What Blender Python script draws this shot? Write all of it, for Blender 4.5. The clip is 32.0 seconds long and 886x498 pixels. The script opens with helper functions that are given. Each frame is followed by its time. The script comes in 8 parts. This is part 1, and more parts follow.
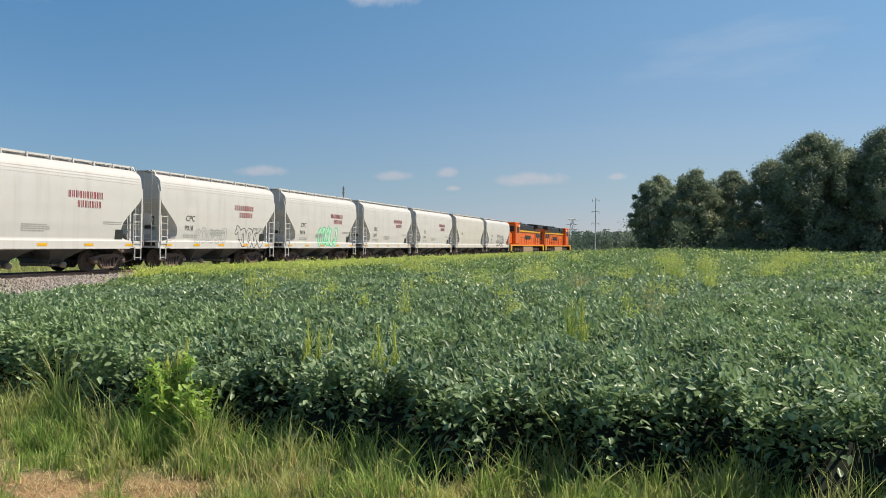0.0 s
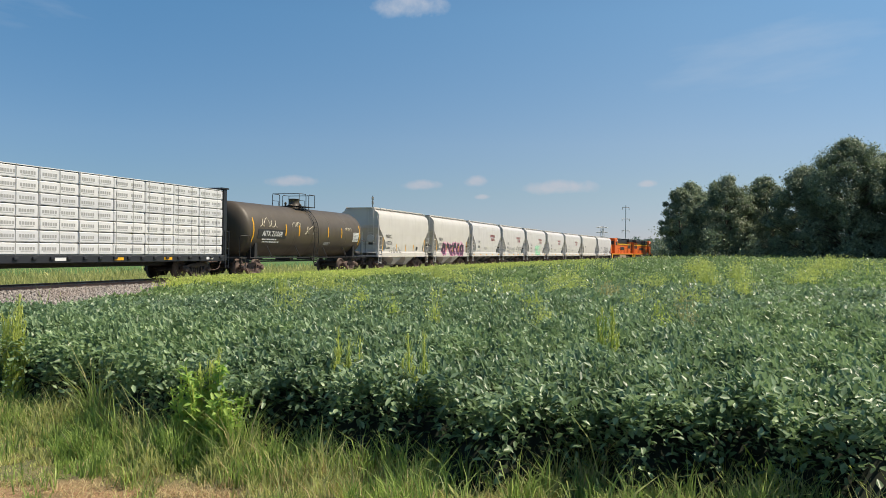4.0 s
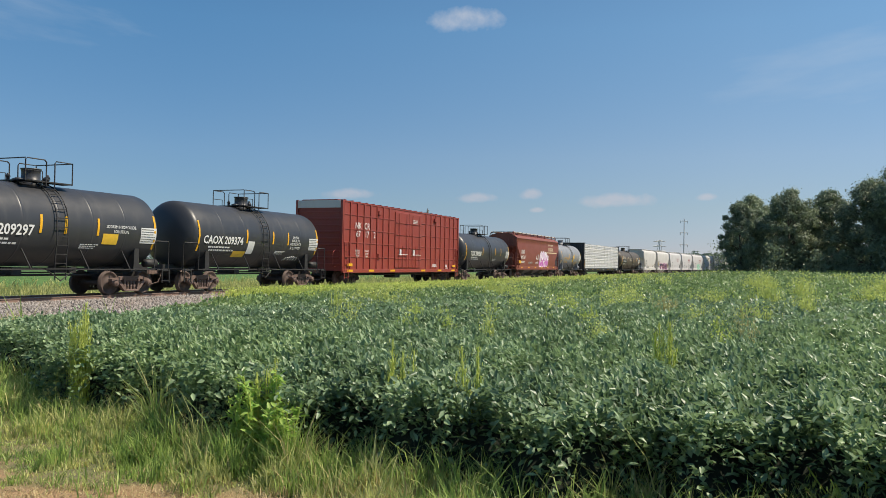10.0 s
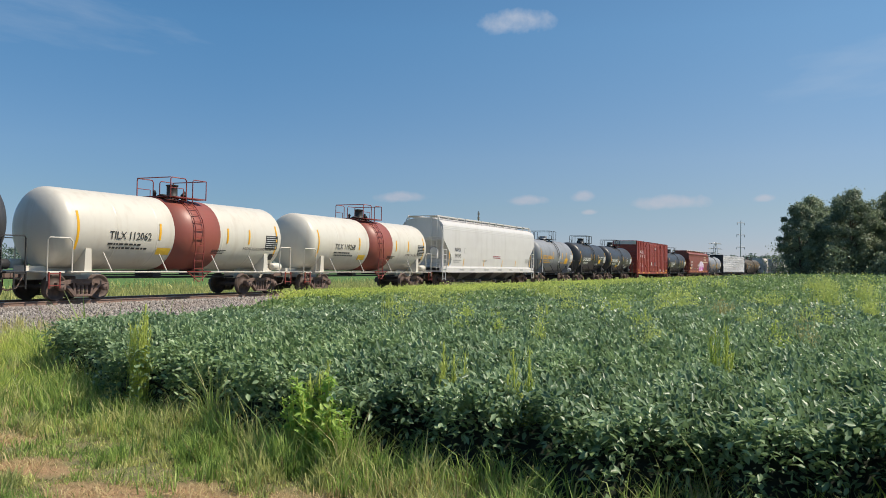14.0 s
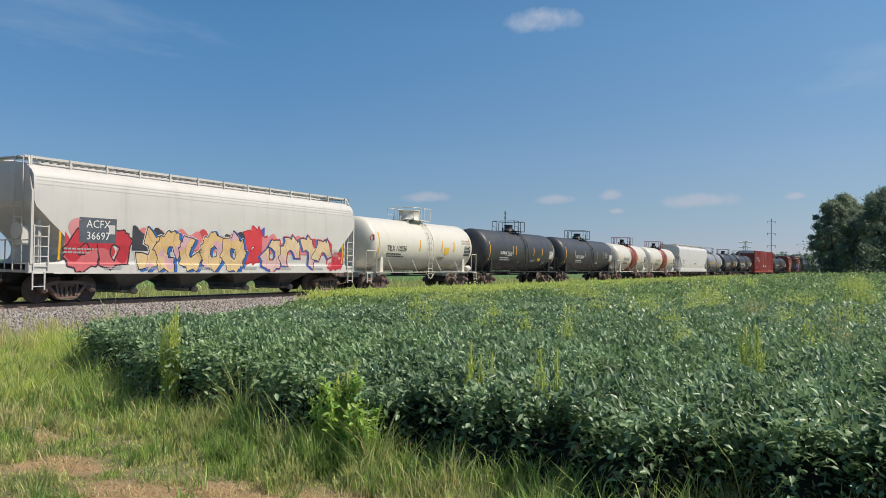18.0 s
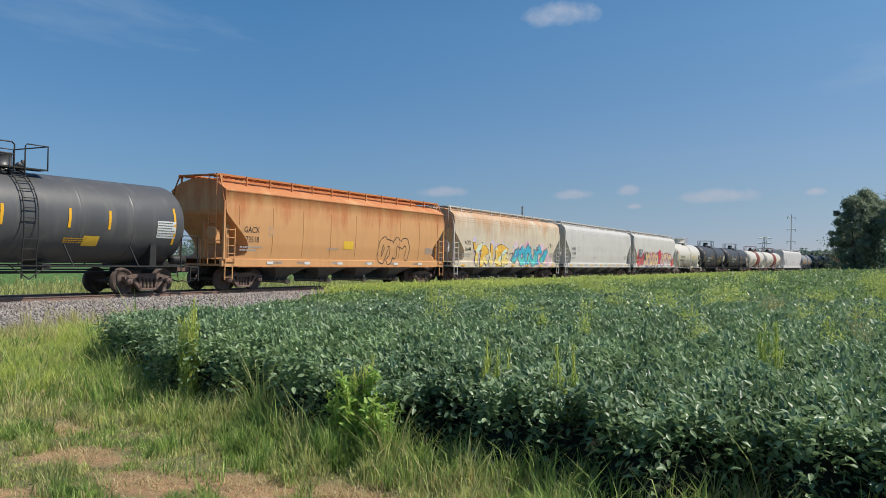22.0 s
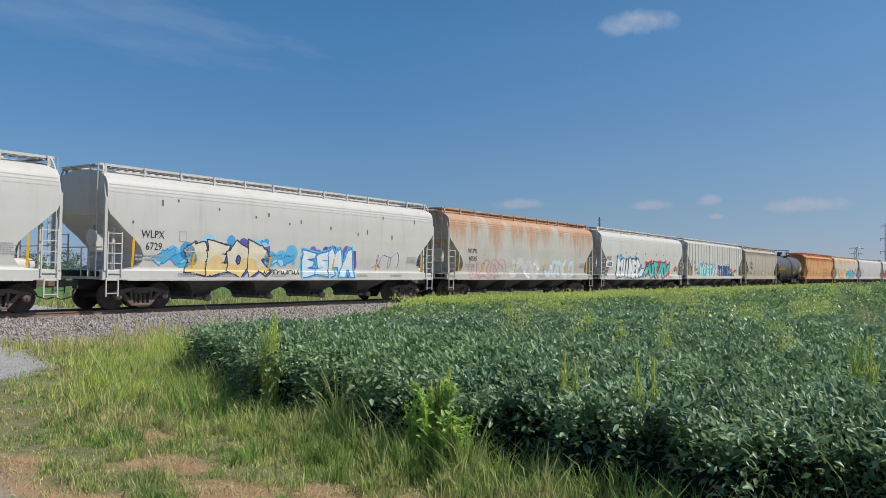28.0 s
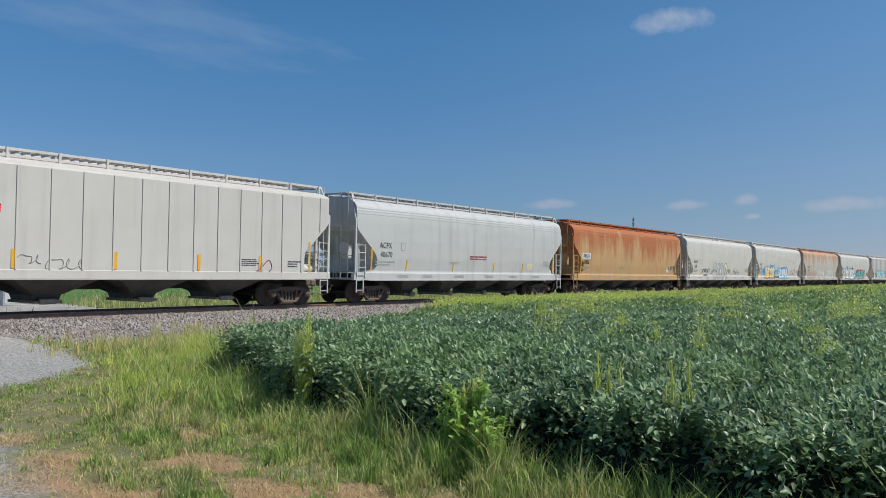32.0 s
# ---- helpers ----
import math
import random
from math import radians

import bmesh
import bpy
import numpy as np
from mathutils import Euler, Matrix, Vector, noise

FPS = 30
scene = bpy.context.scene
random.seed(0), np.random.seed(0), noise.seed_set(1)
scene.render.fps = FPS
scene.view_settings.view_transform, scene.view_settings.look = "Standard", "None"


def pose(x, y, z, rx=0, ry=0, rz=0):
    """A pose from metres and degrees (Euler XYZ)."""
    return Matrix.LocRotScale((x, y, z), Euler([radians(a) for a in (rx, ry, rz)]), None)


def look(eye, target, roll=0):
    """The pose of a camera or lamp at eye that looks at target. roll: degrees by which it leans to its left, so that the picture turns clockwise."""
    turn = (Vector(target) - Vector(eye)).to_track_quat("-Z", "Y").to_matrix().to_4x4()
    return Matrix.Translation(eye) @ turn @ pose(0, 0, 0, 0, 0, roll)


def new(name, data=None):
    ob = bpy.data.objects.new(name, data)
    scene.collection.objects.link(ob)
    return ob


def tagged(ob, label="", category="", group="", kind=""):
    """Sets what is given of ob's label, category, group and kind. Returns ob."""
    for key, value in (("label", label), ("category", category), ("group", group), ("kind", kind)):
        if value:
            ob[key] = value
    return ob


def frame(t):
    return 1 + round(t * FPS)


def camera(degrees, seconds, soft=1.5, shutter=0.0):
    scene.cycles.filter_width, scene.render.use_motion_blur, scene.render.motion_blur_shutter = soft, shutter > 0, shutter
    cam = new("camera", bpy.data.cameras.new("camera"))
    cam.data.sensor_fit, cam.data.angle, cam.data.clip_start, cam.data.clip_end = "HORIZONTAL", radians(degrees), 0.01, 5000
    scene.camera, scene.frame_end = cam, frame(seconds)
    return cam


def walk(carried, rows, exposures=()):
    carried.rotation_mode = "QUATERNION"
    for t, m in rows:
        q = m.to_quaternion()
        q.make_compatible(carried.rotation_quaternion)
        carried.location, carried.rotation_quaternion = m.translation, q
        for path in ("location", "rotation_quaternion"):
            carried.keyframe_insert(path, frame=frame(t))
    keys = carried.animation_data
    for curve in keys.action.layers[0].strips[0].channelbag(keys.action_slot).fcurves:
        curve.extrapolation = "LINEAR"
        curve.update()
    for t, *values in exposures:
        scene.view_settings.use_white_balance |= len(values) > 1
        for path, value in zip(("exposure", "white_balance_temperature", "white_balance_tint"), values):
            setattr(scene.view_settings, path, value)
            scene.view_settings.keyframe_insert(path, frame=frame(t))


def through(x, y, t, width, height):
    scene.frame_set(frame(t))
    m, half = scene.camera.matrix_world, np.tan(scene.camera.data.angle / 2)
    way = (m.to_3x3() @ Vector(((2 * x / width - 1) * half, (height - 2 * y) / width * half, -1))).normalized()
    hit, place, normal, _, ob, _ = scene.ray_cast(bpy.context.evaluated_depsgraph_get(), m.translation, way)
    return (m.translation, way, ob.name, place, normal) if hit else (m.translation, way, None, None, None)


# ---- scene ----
# ---------------------------------------------------------------- camera
cam = camera(57.8, 32.0, soft=0.45)
EYE = (0.0, 0.0, 1.7)
PATH = [
    (0.0, -0.22, -0.42, -0.90), (0.5, -0.33, 0.19, -0.87), (1.0, -0.55, 0.41, -0.77), (1.5, -0.76, 0.24, -0.96),
    (2.0, -0.32, 0.22, -0.94), (2.5, 0.24, 0.08, -0.75), (3.0, 0.70, 0.22, -0.66), (3.5, 1.74, 0.17, -0.46),
    (5.5, 1.89, 0.44, -0.80), (6.0, 2.22, 0.63, -0.83), (6.5, 3.32, 0.69, -0.87), (7.0, 4.35, 0.67, -0.84),
    (7.5, 5.00, 0.66, -0.93), (8.0, 5.43, 0.78, -0.83), (8.5, 5.82, 0.83, -0.77), (9.0, 5.83, 0.89, -0.73),
    (9.5, 5.55, 0.90, -0.82), (10.0, 5.74, 1.04, -1.01), (10.5, 6.09, 1.22, -1.14), (11.0, 6.86, 1.24, -1.12),
    (11.5, 7.58, 1.17, -0.99), (12.0, 8.52, 1.15, -0.96), (12.5, 9.20, 0.99, -0.94), (13.0, 9.40, 0.95, -0.94),
    (13.5, 9.37, 0.95, -1.00), (14.0, 9.38, 1.17, -1.01), (14.5, 9.47, 1.37, -1.08), (16.5, 10.89, 1.21, -0.92),
    (17.0, 10.91, 1.21, -0.86), (17.5, 11.14, 1.13, -0.78), (18.0, 11.29, 1.13, -0.80), (18.5, 11.27, 1.19, -0.81),
    (19.0, 11.33, 1.22, -0.81), (19.5, 11.37, 1.25, -0.89), (20.0, 11.72, 1.29, -0.89), (20.5, 12.02, 1.31, -0.83),
    (21.0, 11.86, 1.12, -0.84), (21.5, 11.85, 0.94, -1.04), (22.0, 12.48, 0.74, -1.04), (22.5, 13.46, 0.72, -0.90),
    (23.0, 14.06, 0.74, -0.84), (23.5, 14.50, 0.83, -0.78), (24.0, 14.80, 0.94, -0.72), (24.5, 14.89, 1.03, -0.82),
    (25.0, 15.12, 1.04, -0.90), (25.5, 15.18, 1.10, -0.83), (27.5, 17.10, 1.41, -0.82), (28.0, 17.90, 1.55, -0.80),
    (28.5, 19.06, 1.65, -0.81), (29.0, 20.03, 1.69, -0.90), (29.5, 20.67, 1.58, -0.72), (30.0, 21.13, 1.63, -0.76),
    (30.5, 21.03, 1.60, -0.87), (31.0, 20.87, 1.57, -0.79), (31.5, 20.68, 1.36, -0.86), (32.0, 20.21, 1.56, -0.80)]
walk(cam, [(t, pose(*EYE, 90 + p, r, y)) for t, y, p, r in PATH], ((0.0, 0.10, 6950, 10), (10.0, 0.08, 6850, 10), (16.0, 0.0, 6600, 10), (32.0, -0.25, 6100, 10)))

# ---------------------------------------------------------------- light
SUN_AZ, SUN_EL = radians(82), radians(52)          # clockwise from +y, above the horizon
world = bpy.data.worlds.new("sky")
scene.world = world
world.use_nodes = True
wn = world.node_tree
sky = wn.nodes.new("ShaderNodeTexSky")
sky.sky_type, sky.sun_disc = "NISHITA", False
sky.sun_elevation, sky.sun_rotation = SUN_EL, SUN_AZ
sky.air_density, sky.dust_density, sky.ozone_density, sky.altitude = 0.85, 0.0, 1.4, 600
wn.nodes["Background"].inputs["Strength"].default_value = 0.120
tint = wn.nodes.new("ShaderNodeMix")
tint.data_type, tint.blend_type = "RGBA", "MULTIPLY"
tint.inputs[0].default_value = 1.0
# haze greys the air low over the horizon, and it is paler on the sun's side
height = wn.nodes.new("ShaderNodeSeparateXYZ")
wn.links.new(wn.nodes.new("ShaderNodeTexCoord").outputs["Generated"], height.inputs[0])
air = wn.nodes.new("ShaderNodeValToRGB")
rise = wn.nodes.new("ShaderNodeMapRange")
rise.inputs[1].default_value, rise.inputs[2].default_value = 0.0, 0.40
wn.links.new(height.outputs[2], rise.inputs[0])
wn.links.new(rise.outputs[0], air.inputs[0])
while len(air.color_ramp.elements) < 5:
    air.color_ramp.elements.new(0.5)
for stop, (at, c) in zip(air.color_ramp.elements, ((0.03, (0.42, 0.45, 0.65)), (0.18, (0.55, 0.575, 0.64)), (0.33, (0.68, 0.705, 0.745)), (0.70, (0.79, 0.93, 0.95)), (1.0, (0.79, 0.95, 0.98)))):
    stop.position, stop.color = at, (*c, 1)
side = wn.nodes.new("ShaderNodeMapRange")
side.inputs[1].default_value, side.inputs[2].default_value = -0.40, 0.25
wn.links.new(height.outputs[0], side.inputs[0])
pale = wn.nodes.new("ShaderNodeMix")
pale.data_type = "RGBA"
pale.inputs[6].default_value, pale.inputs[7].default_value = (0.90, 0.99, 1.03, 1), (1.22, 1.14, 1.07, 1)
wn.links.new(side.outputs[0], pale.inputs[0])
both = wn.nodes.new("ShaderNodeMix")
both.data_type, both.blend_type = "RGBA", "MULTIPLY"
both.inputs[0].default_value = 1.0
wn.links.new(air.outputs[0], both.inputs[6])
wn.links.new(pale.outputs[2], both.inputs[7])
wn.links.new(both.outputs[2], tint.inputs[7])
wn.links.new(sky.outputs[0], tint.inputs[6])
deep = wn.nodes.new("ShaderNodeHueSaturation")
deep.inputs["Saturation"].default_value = 1.10
wn.links.new(tint.outputs[2], deep.inputs["Color"])
wn.links.new(deep.outputs[0], wn.nodes["Background"].inputs["Color"])
sun_data = bpy.data.lights.new("sun", "SUN")
sun_data.energy, sun_data.angle, sun_data.color = 5.0, radians(0.53), (1.0, 0.92, 0.79)
sun = new("sun", sun_data)
sun.matrix_basis = look((0, 0, 60), (-60 * math.sin(SUN_AZ) * math.cos(SUN_EL), -60 * math.cos(SUN_AZ) * math.cos(SUN_EL),
                                     60 - 60 * math.sin(SUN_EL)))

# ---------------------------------------------------------------- plan
HEAD = radians(16.8)                                # the track's heading, to the right of +y
U = Vector((math.sin(HEAD), math.cos(HEAD), 0))     # along the track, the way the train goes
N = Vector((math.cos(HEAD), -math.sin(HEAD), 0))    # across it, towards the camera
TRACK, RAIL_Z = 24.83, 0.253                        # distance of the centre line, height of the rail's top


def plan(s, q, z=0.0):
    """World place from metres along the track and metres from its centre line towards the camera."""
    return U * s + N * (q - TRACK) + Vector((0, 0, z))


BEND, SHARP = 90.0, 0.0010                         # far off the track bends to the right


def swing(s):
    """How far the bend has brought the track towards the camera's side."""
    return SHARP * np.maximum(np.asarray(s, float) - BEND, 0) ** 2 / 2


def smooth(a, b, x):
    k = np.clip((x - a) / (b - a), 0, 1)
    return k * k * (3 - 2 * k)


def to_plan(x, y):
    return x * U.x + y * U.y, x * N.x + y * N.y + TRACK


def ground_z(s, q):
    """Height of the soil: a low bank under the track, a field that swells gently far off."""
    s, q = np.asarray(s, float), np.asarray(q, float)
    z = -0.12 - 0.30 * smooth(22, 8, q) * smooth(-30, 8, q) * smooth(7, 14, s)
    z = z + 0.12 * smooth(19, 24, q) * smooth(8, 3, s)
    z = z + 0.75 * smooth(35, 130, s) * smooth(4, 25, q)
    z = z + 0.30 * smooth(10.5, 8, s) * smooth(9, 3, q) * smooth(-9, -2, q)
    return z

# ---------------------------------------------------------------- materials
def nodes_of(name):
    m = bpy.data.materials.new(name)
    m.use_nodes = True
    return m, m.node_tree.nodes, m.node_tree.links, m.node_tree.nodes["Principled BSDF"]


def mixed(n, l, fac, a, b, blend="MIX"):
    """A colour mix; fac, a and b are sockets or values."""
    x = n.new("ShaderNodeMix")
    x.data_type, x.blend_type = "RGBA", blend
    for k, v in ((0, fac), (6, a), (7, b)):
        if isinstance(v, bpy.types.NodeSocket):
            l.new(v, x.inputs[k])
        else:
            x.inputs[k].default_value = v if k == 0 else (*v[:3], 1)
    return x.outputs[2]


def noise_at(n, l, scale, stretch=(1, 1, 1), detail=4.0, rough=0.55, coords="Object", seed=0.0):
    c = n.new("ShaderNodeTexCoord")
    mp = n.new("ShaderNodeMapping")
    mp.inputs["Scale"].default_value = stretch
    mp.inputs["Location"].default_value = (seed, seed * 0.7, seed * 0.3)
    l.new(c.outputs[coords], mp.inputs[0])
    t = n.new("ShaderNodeTexNoise")
    t.inputs["Scale"].default_value, t.inputs["Detail"].default_value, t.inputs["Roughness"].default_value = scale, detail, rough
    l.new(mp.outputs[0], t.inputs[0])
    return t.outputs[0]


def ramp(n, l, value, lo, hi, a=0.0, b=1.0):
    r = n.new("ShaderNodeMapRange")
    for k, v in ((1, lo), (2, hi), (3, a), (4, b)):
        r.inputs[k].default_value = v
    l.new(value, r.inputs[0])
    return r.outputs[0]


def bump(n, l, p, value, strength, distance=0.01):
    b = n.new("ShaderNodeBump")
    b.inputs["Strength"].default_value, b.inputs["Distance"].default_value = strength, distance
    l.new(value, b.inputs["Height"])
    l.new(b.outputs[0], p.inputs["Normal"])


def paint(name, colour, rough=0.45, dirt=0.35, dirt_colour=(0.16, 0.12, 0.09), rust=0.0, rust_colour=(0.24, 0.07, 0.025), seed=0.0, streak=0.3):
    """Painted steel in weather: blotches, streaks that run down, and rust that starts at the top."""
    m, n, l, p = nodes_of(name)
    blot = noise_at(n, l, 0.55, (1, 1, 1.4), 5, 0.6, seed=seed)
    run = noise_at(n, l, 2.2, (1, 1, 0.07), 4, 0.6, seed=seed + 3)
    fine = noise_at(n, l, 30, detail=3, seed=seed)
    c = mixed(n, l, ramp(n, l, blot, 0.42, 0.75, 0, dirt), colour, tuple(a * 0.55 + b * 0.45 for a, b in zip(colour, dirt_colour)))
    c = mixed(n, l, ramp(n, l, run, 0.52, 0.8, 0, streak), c, dirt_colour)
    if rust:
        co = n.new("ShaderNodeTexCoord")
        sep = n.new("ShaderNodeSeparateXYZ")
        l.new(co.outputs["Object"], sep.inputs[0])
        high = ramp(n, l, sep.outputs[2], 1.2, 4.6, -0.26, 0.22)
        add = n.new("ShaderNodeMath")
        add.operation = "ADD"
        l.new(noise_at(n, l, 0.9, (1, 1, 0.22), 6, 0.68, seed=seed + 9), add.inputs[0])
        l.new(high, add.inputs[1])
        fac = ramp(n, l, add.outputs[0], 0.56 - rust * 0.16, 0.72 - rust * 0.12, 0, min(1.0, 0.55 + rust * 0.4))
        rc = mixed(n, l, noise_at(n, l, 6, detail=6, seed=seed), rust_colour, tuple(min(1, k * 2.0) for k in rust_colour))
        c = mixed(n, l, fac, c, rc)
        l.new(ramp(n, l, fac, 0, 1, rough, 0.85), p.inputs["Roughness"])
    else:
        l.new(ramp(n, l, blot, 0.3, 0.8, rough - 0.06, rough + 0.15), p.inputs["Roughness"])
    c = mixed(n, l, ramp(n, l, fine, 0.3, 0.7, 0, 0.12), c, (0.5, 0.5, 0.5), "OVERLAY")
    l.new(c, p.inputs["Base Color"])
    bump(n, l, p, blot, 0.25, 0.03)
    return m


def plain(name, colour, rough=0.6, metal=0.0, vary=0.25, scale=6.0):
    m, n, l, p = nodes_of(name)
    t = noise_at(n, l, scale, detail=5, rough=0.65)
    l.new(mixed(n, l, ramp(n, l, t, 0.3, 0.75), tuple(min(1, k * (1 + vary)) for k in colour), tuple(k * (1 - vary) for k in colour)), p.inputs["Base Color"])
    p.inputs["Roughness"].default_value, p.inputs["Metallic"].default_value = rough, metal
    bump(n, l, p, t, 0.2, 0.01)
    return m


def leafy(name, dark, light, rough=0.45, through=0.3, patch=0.25, tint=None, plant=0.0):
    """Leaves and blades: each its own green, soft patches over the field, light that shines through."""
    m, n, l, p = nodes_of(name)
    geo = n.new("ShaderNodeNewGeometry")
    c = mixed(n, l, geo.outputs["Random Per Island"], dark, light)
    big = noise_at(n, l, patch, detail=3)
    c = mixed(n, l, ramp(n, l, big, 0.4, 0.65, 0, 0.5), c, tint or tuple(k * 1.25 for k in light))
    if plant:
        tone = ramp(n, l, noise_at(n, l, plant, detail=2, rough=0.7), 0.34, 0.64, 0.0, 1.0)
        c = mixed(n, l, tone, mixed(n, l, 1.0, c, (0.50, 0.56, 0.48), "MULTIPLY"), mixed(n, l, 1.0, c, (1.28, 1.22, 1.14), "MULTIPLY"))
    l.new(c, p.inputs["Base Color"])
    p.inputs["Roughness"].default_value = rough
    p.inputs["Specular IOR Level"].default_value = 0.45
    tr = n.new("ShaderNodeBsdfTranslucent")
    l.new(mixed(n, l, 0.25, c, (0.32, 0.50, 0.18)), tr.inputs[0])
    mx = n.new("ShaderNodeMixShader")
    mx.inputs[0].default_value = through
    l.new(p.outputs[0], mx.inputs[1])
    l.new(tr.outputs[0], mx.inputs[2])
    l.new(mx.outputs[0], n["Material Output"].inputs[0])
    return m


BEAN = leafy("bean_leaf", (0.088, 0.155, 0.092), (0.35, 0.475, 0.295), 0.38, 0.33, 0.3, (0.31, 0.44, 0.20), 2.2)
BEAN_FAR = leafy("bean_leaf_far", (0.135, 0.225, 0.095), (0.345, 0.465, 0.20), 0.45, 0.38, 0.08, (0.27, 0.39, 0.15), 0.9)
WEED = leafy("weed_green", (0.44, 0.54, 0.10), (0.76, 0.80, 0.23), 0.6, 0.5)
WEED_SEED = leafy("weed_seed_heads", (0.46, 0.52, 0.11), (0.72, 0.75, 0.25), 0.7, 0.45)
WEED_TAN = leafy("ripe_weed_heads", (0.42, 0.36, 0.16), (0.62, 0.55, 0.26), 0.7, 0.4)
GRASS = leafy("grass_blades", (0.30, 0.355, 0.11), (0.82, 0.81, 0.38), 0.55, 0.5, 0.8, (0.64, 0.62, 0.30), 4.0)
GRASS_DRY = leafy("dry_grass", (0.44, 0.32, 0.16), (0.68, 0.55, 0.31), 0.75, 0.3)
TREE_LEAF = leafy("tree_leaf", (0.085, 0.112, 0.075), (0.31, 0.36, 0.225), 0.5, 0.26, 0.2)
# pale and bluish: the haze of distance is painted into the leaf colour
HAZED_LEAF = leafy("hazed_tree_leaf", (0.13, 0.175, 0.155), (0.23, 0.28, 0.24), 0.7, 0.3, 0.02)
BARK = plain("bark", (0.11, 0.085, 0.065), 0.9, vary=0.4, scale=9)

# ---------------------------------------------------------------- mesh helpers
def mesh_of(name, verts, faces, mats=(), index=None, flat=False):
    me = bpy.data.meshes.new(name)
    me.from_pydata([tuple(v) for v in verts] if not isinstance(verts, np.ndarray) else verts.tolist(), [], faces)
    for m in mats:
        me.materials.append(m)
    if index is not None:
        me.polygons.foreach_set("material_index", np.asarray(index, np.int32))
    if not flat:
        me.polygons.foreach_set("use_smooth", np.ones(len(me.polygons), bool))
    me.update()
    return me


def fast_mesh(name, verts, loops, sides, mats, index=None, flat=True):
    """A large mesh from arrays; every face has the same number of sides."""
    me = bpy.data.meshes.new(name)
    verts, loops = np.asarray(verts, np.float32), np.asarray(loops, np.int32).ravel()
    count = len(loops) // sides
    me.vertices.add(len(verts))
    me.vertices.foreach_set("co", verts.ravel())
    me.loops.add(len(loops))
    me.loops.foreach_set("vertex_index", loops)
    me.polygons.add(count)
    me.polygons.foreach_set("loop_start", np.arange(count, dtype=np.int32) * sides)
    me.polygons.foreach_set("loop_total", np.full(count, sides, np.int32))
    for m in mats:
        me.materials.append(m)
    if index is not None:
        me.polygons.foreach_set("material_index", np.asarray(index, np.int32))
    if not flat:
        me.polygons.foreach_set("use_smooth", np.ones(count, bool))
    me.update()
    me.validate()
    return me


RNG = np.random.default_rng(7)


def frames_for(direction):
    """Two unit vectors across each direction."""
    up = np.where(np.abs(direction[:, 2:3]) > 0.9, np.array([[1.0, 0, 0]]), np.array([[0, 0, 1.0]]))
    a = np.cross(direction, up)
    a /= np.linalg.norm(a, axis=1, keepdims=True) + 1e-9
    return a, np.cross(a, direction)


def leaves(at, length, width, tilt_lo=5, tilt_hi=60, fold=0.18, rng=RNG, towards=None):
    """Pointed leaves, folded a little along the midrib: six corners and four triangles each."""
    k = len(at)
    az = rng.uniform(0, 2 * np.pi, k) if towards is None else rng.normal(towards, 1.35, k)
    tilt = np.radians(rng.uniform(tilt_lo, tilt_hi, k))
    d = np.stack([np.cos(az) * np.cos(tilt), np.sin(az) * np.cos(tilt), -np.sin(tilt)], 1)
    side = np.stack([-np.sin(az), np.cos(az), np.zeros(k)], 1)
    nrm = np.cross(d, side)
    roll = rng.normal(0, 0.45, k)[:, None]
    side = side * np.cos(roll) + nrm * np.sin(roll)
    nrm = np.cross(d, side)
    nrm *= np.sign(nrm[:, 2:3] + 1e-9)
    L = (length * rng.uniform(0.7, 1.25, k))[:, None]
    W = (width * rng.uniform(0.75, 1.2, k))[:, None]
    f = fold * W
    pts = np.stack([at, at + d * L * 0.38 + side * W * 0.5 + nrm * f, at + d * L * 0.38 - side * W * 0.5 + nrm * f,
                    at + d * L * 0.75 + side * W * 0.33 + nrm * f * 0.6, at + d * L * 0.75 - side * W * 0.33 + nrm * f * 0.6, at + d * L - nrm * f * 0.6], 1)
    tri = np.array([[0, 1, 3], [0, 3, 5], [0, 5, 4], [0, 4, 2]])
    loops = (np.arange(k)[:, None, None] * 6 + tri[None]).reshape(-1)
    return pts.reshape(-1, 3), loops


def lite_leaves(at, length, width, tilt_lo, tilt_hi, rng=RNG):
    """Far leaves: a bent lozenge of two triangles."""
    k = len(at)
    az = rng.uniform(0, 2 * np.pi, k)
    tilt = np.radians(rng.uniform(tilt_lo, tilt_hi, k))
    d = np.stack([np.cos(az) * np.cos(tilt), np.sin(az) * np.cos(tilt), -np.sin(tilt)], 1)
    side = np.stack([-np.sin(az), np.cos(az), rng.normal(0, 0.4, k)], 1)
    L = (length * rng.uniform(0.7, 1.3, k))[:, None]
    W = (width * rng.uniform(0.7, 1.2, k))[:, None] * 0.5
    pts = np.stack([at, at + d * L * 0.45 + side * W, at + d * L, at + d * L * 0.45 - side * W], 1)
    loops = (np.arange(k)[:, None] * 4 + np.array([[0, 1, 2, 0, 2, 3]])).reshape(-1)
    return pts.reshape(-1, 3), loops


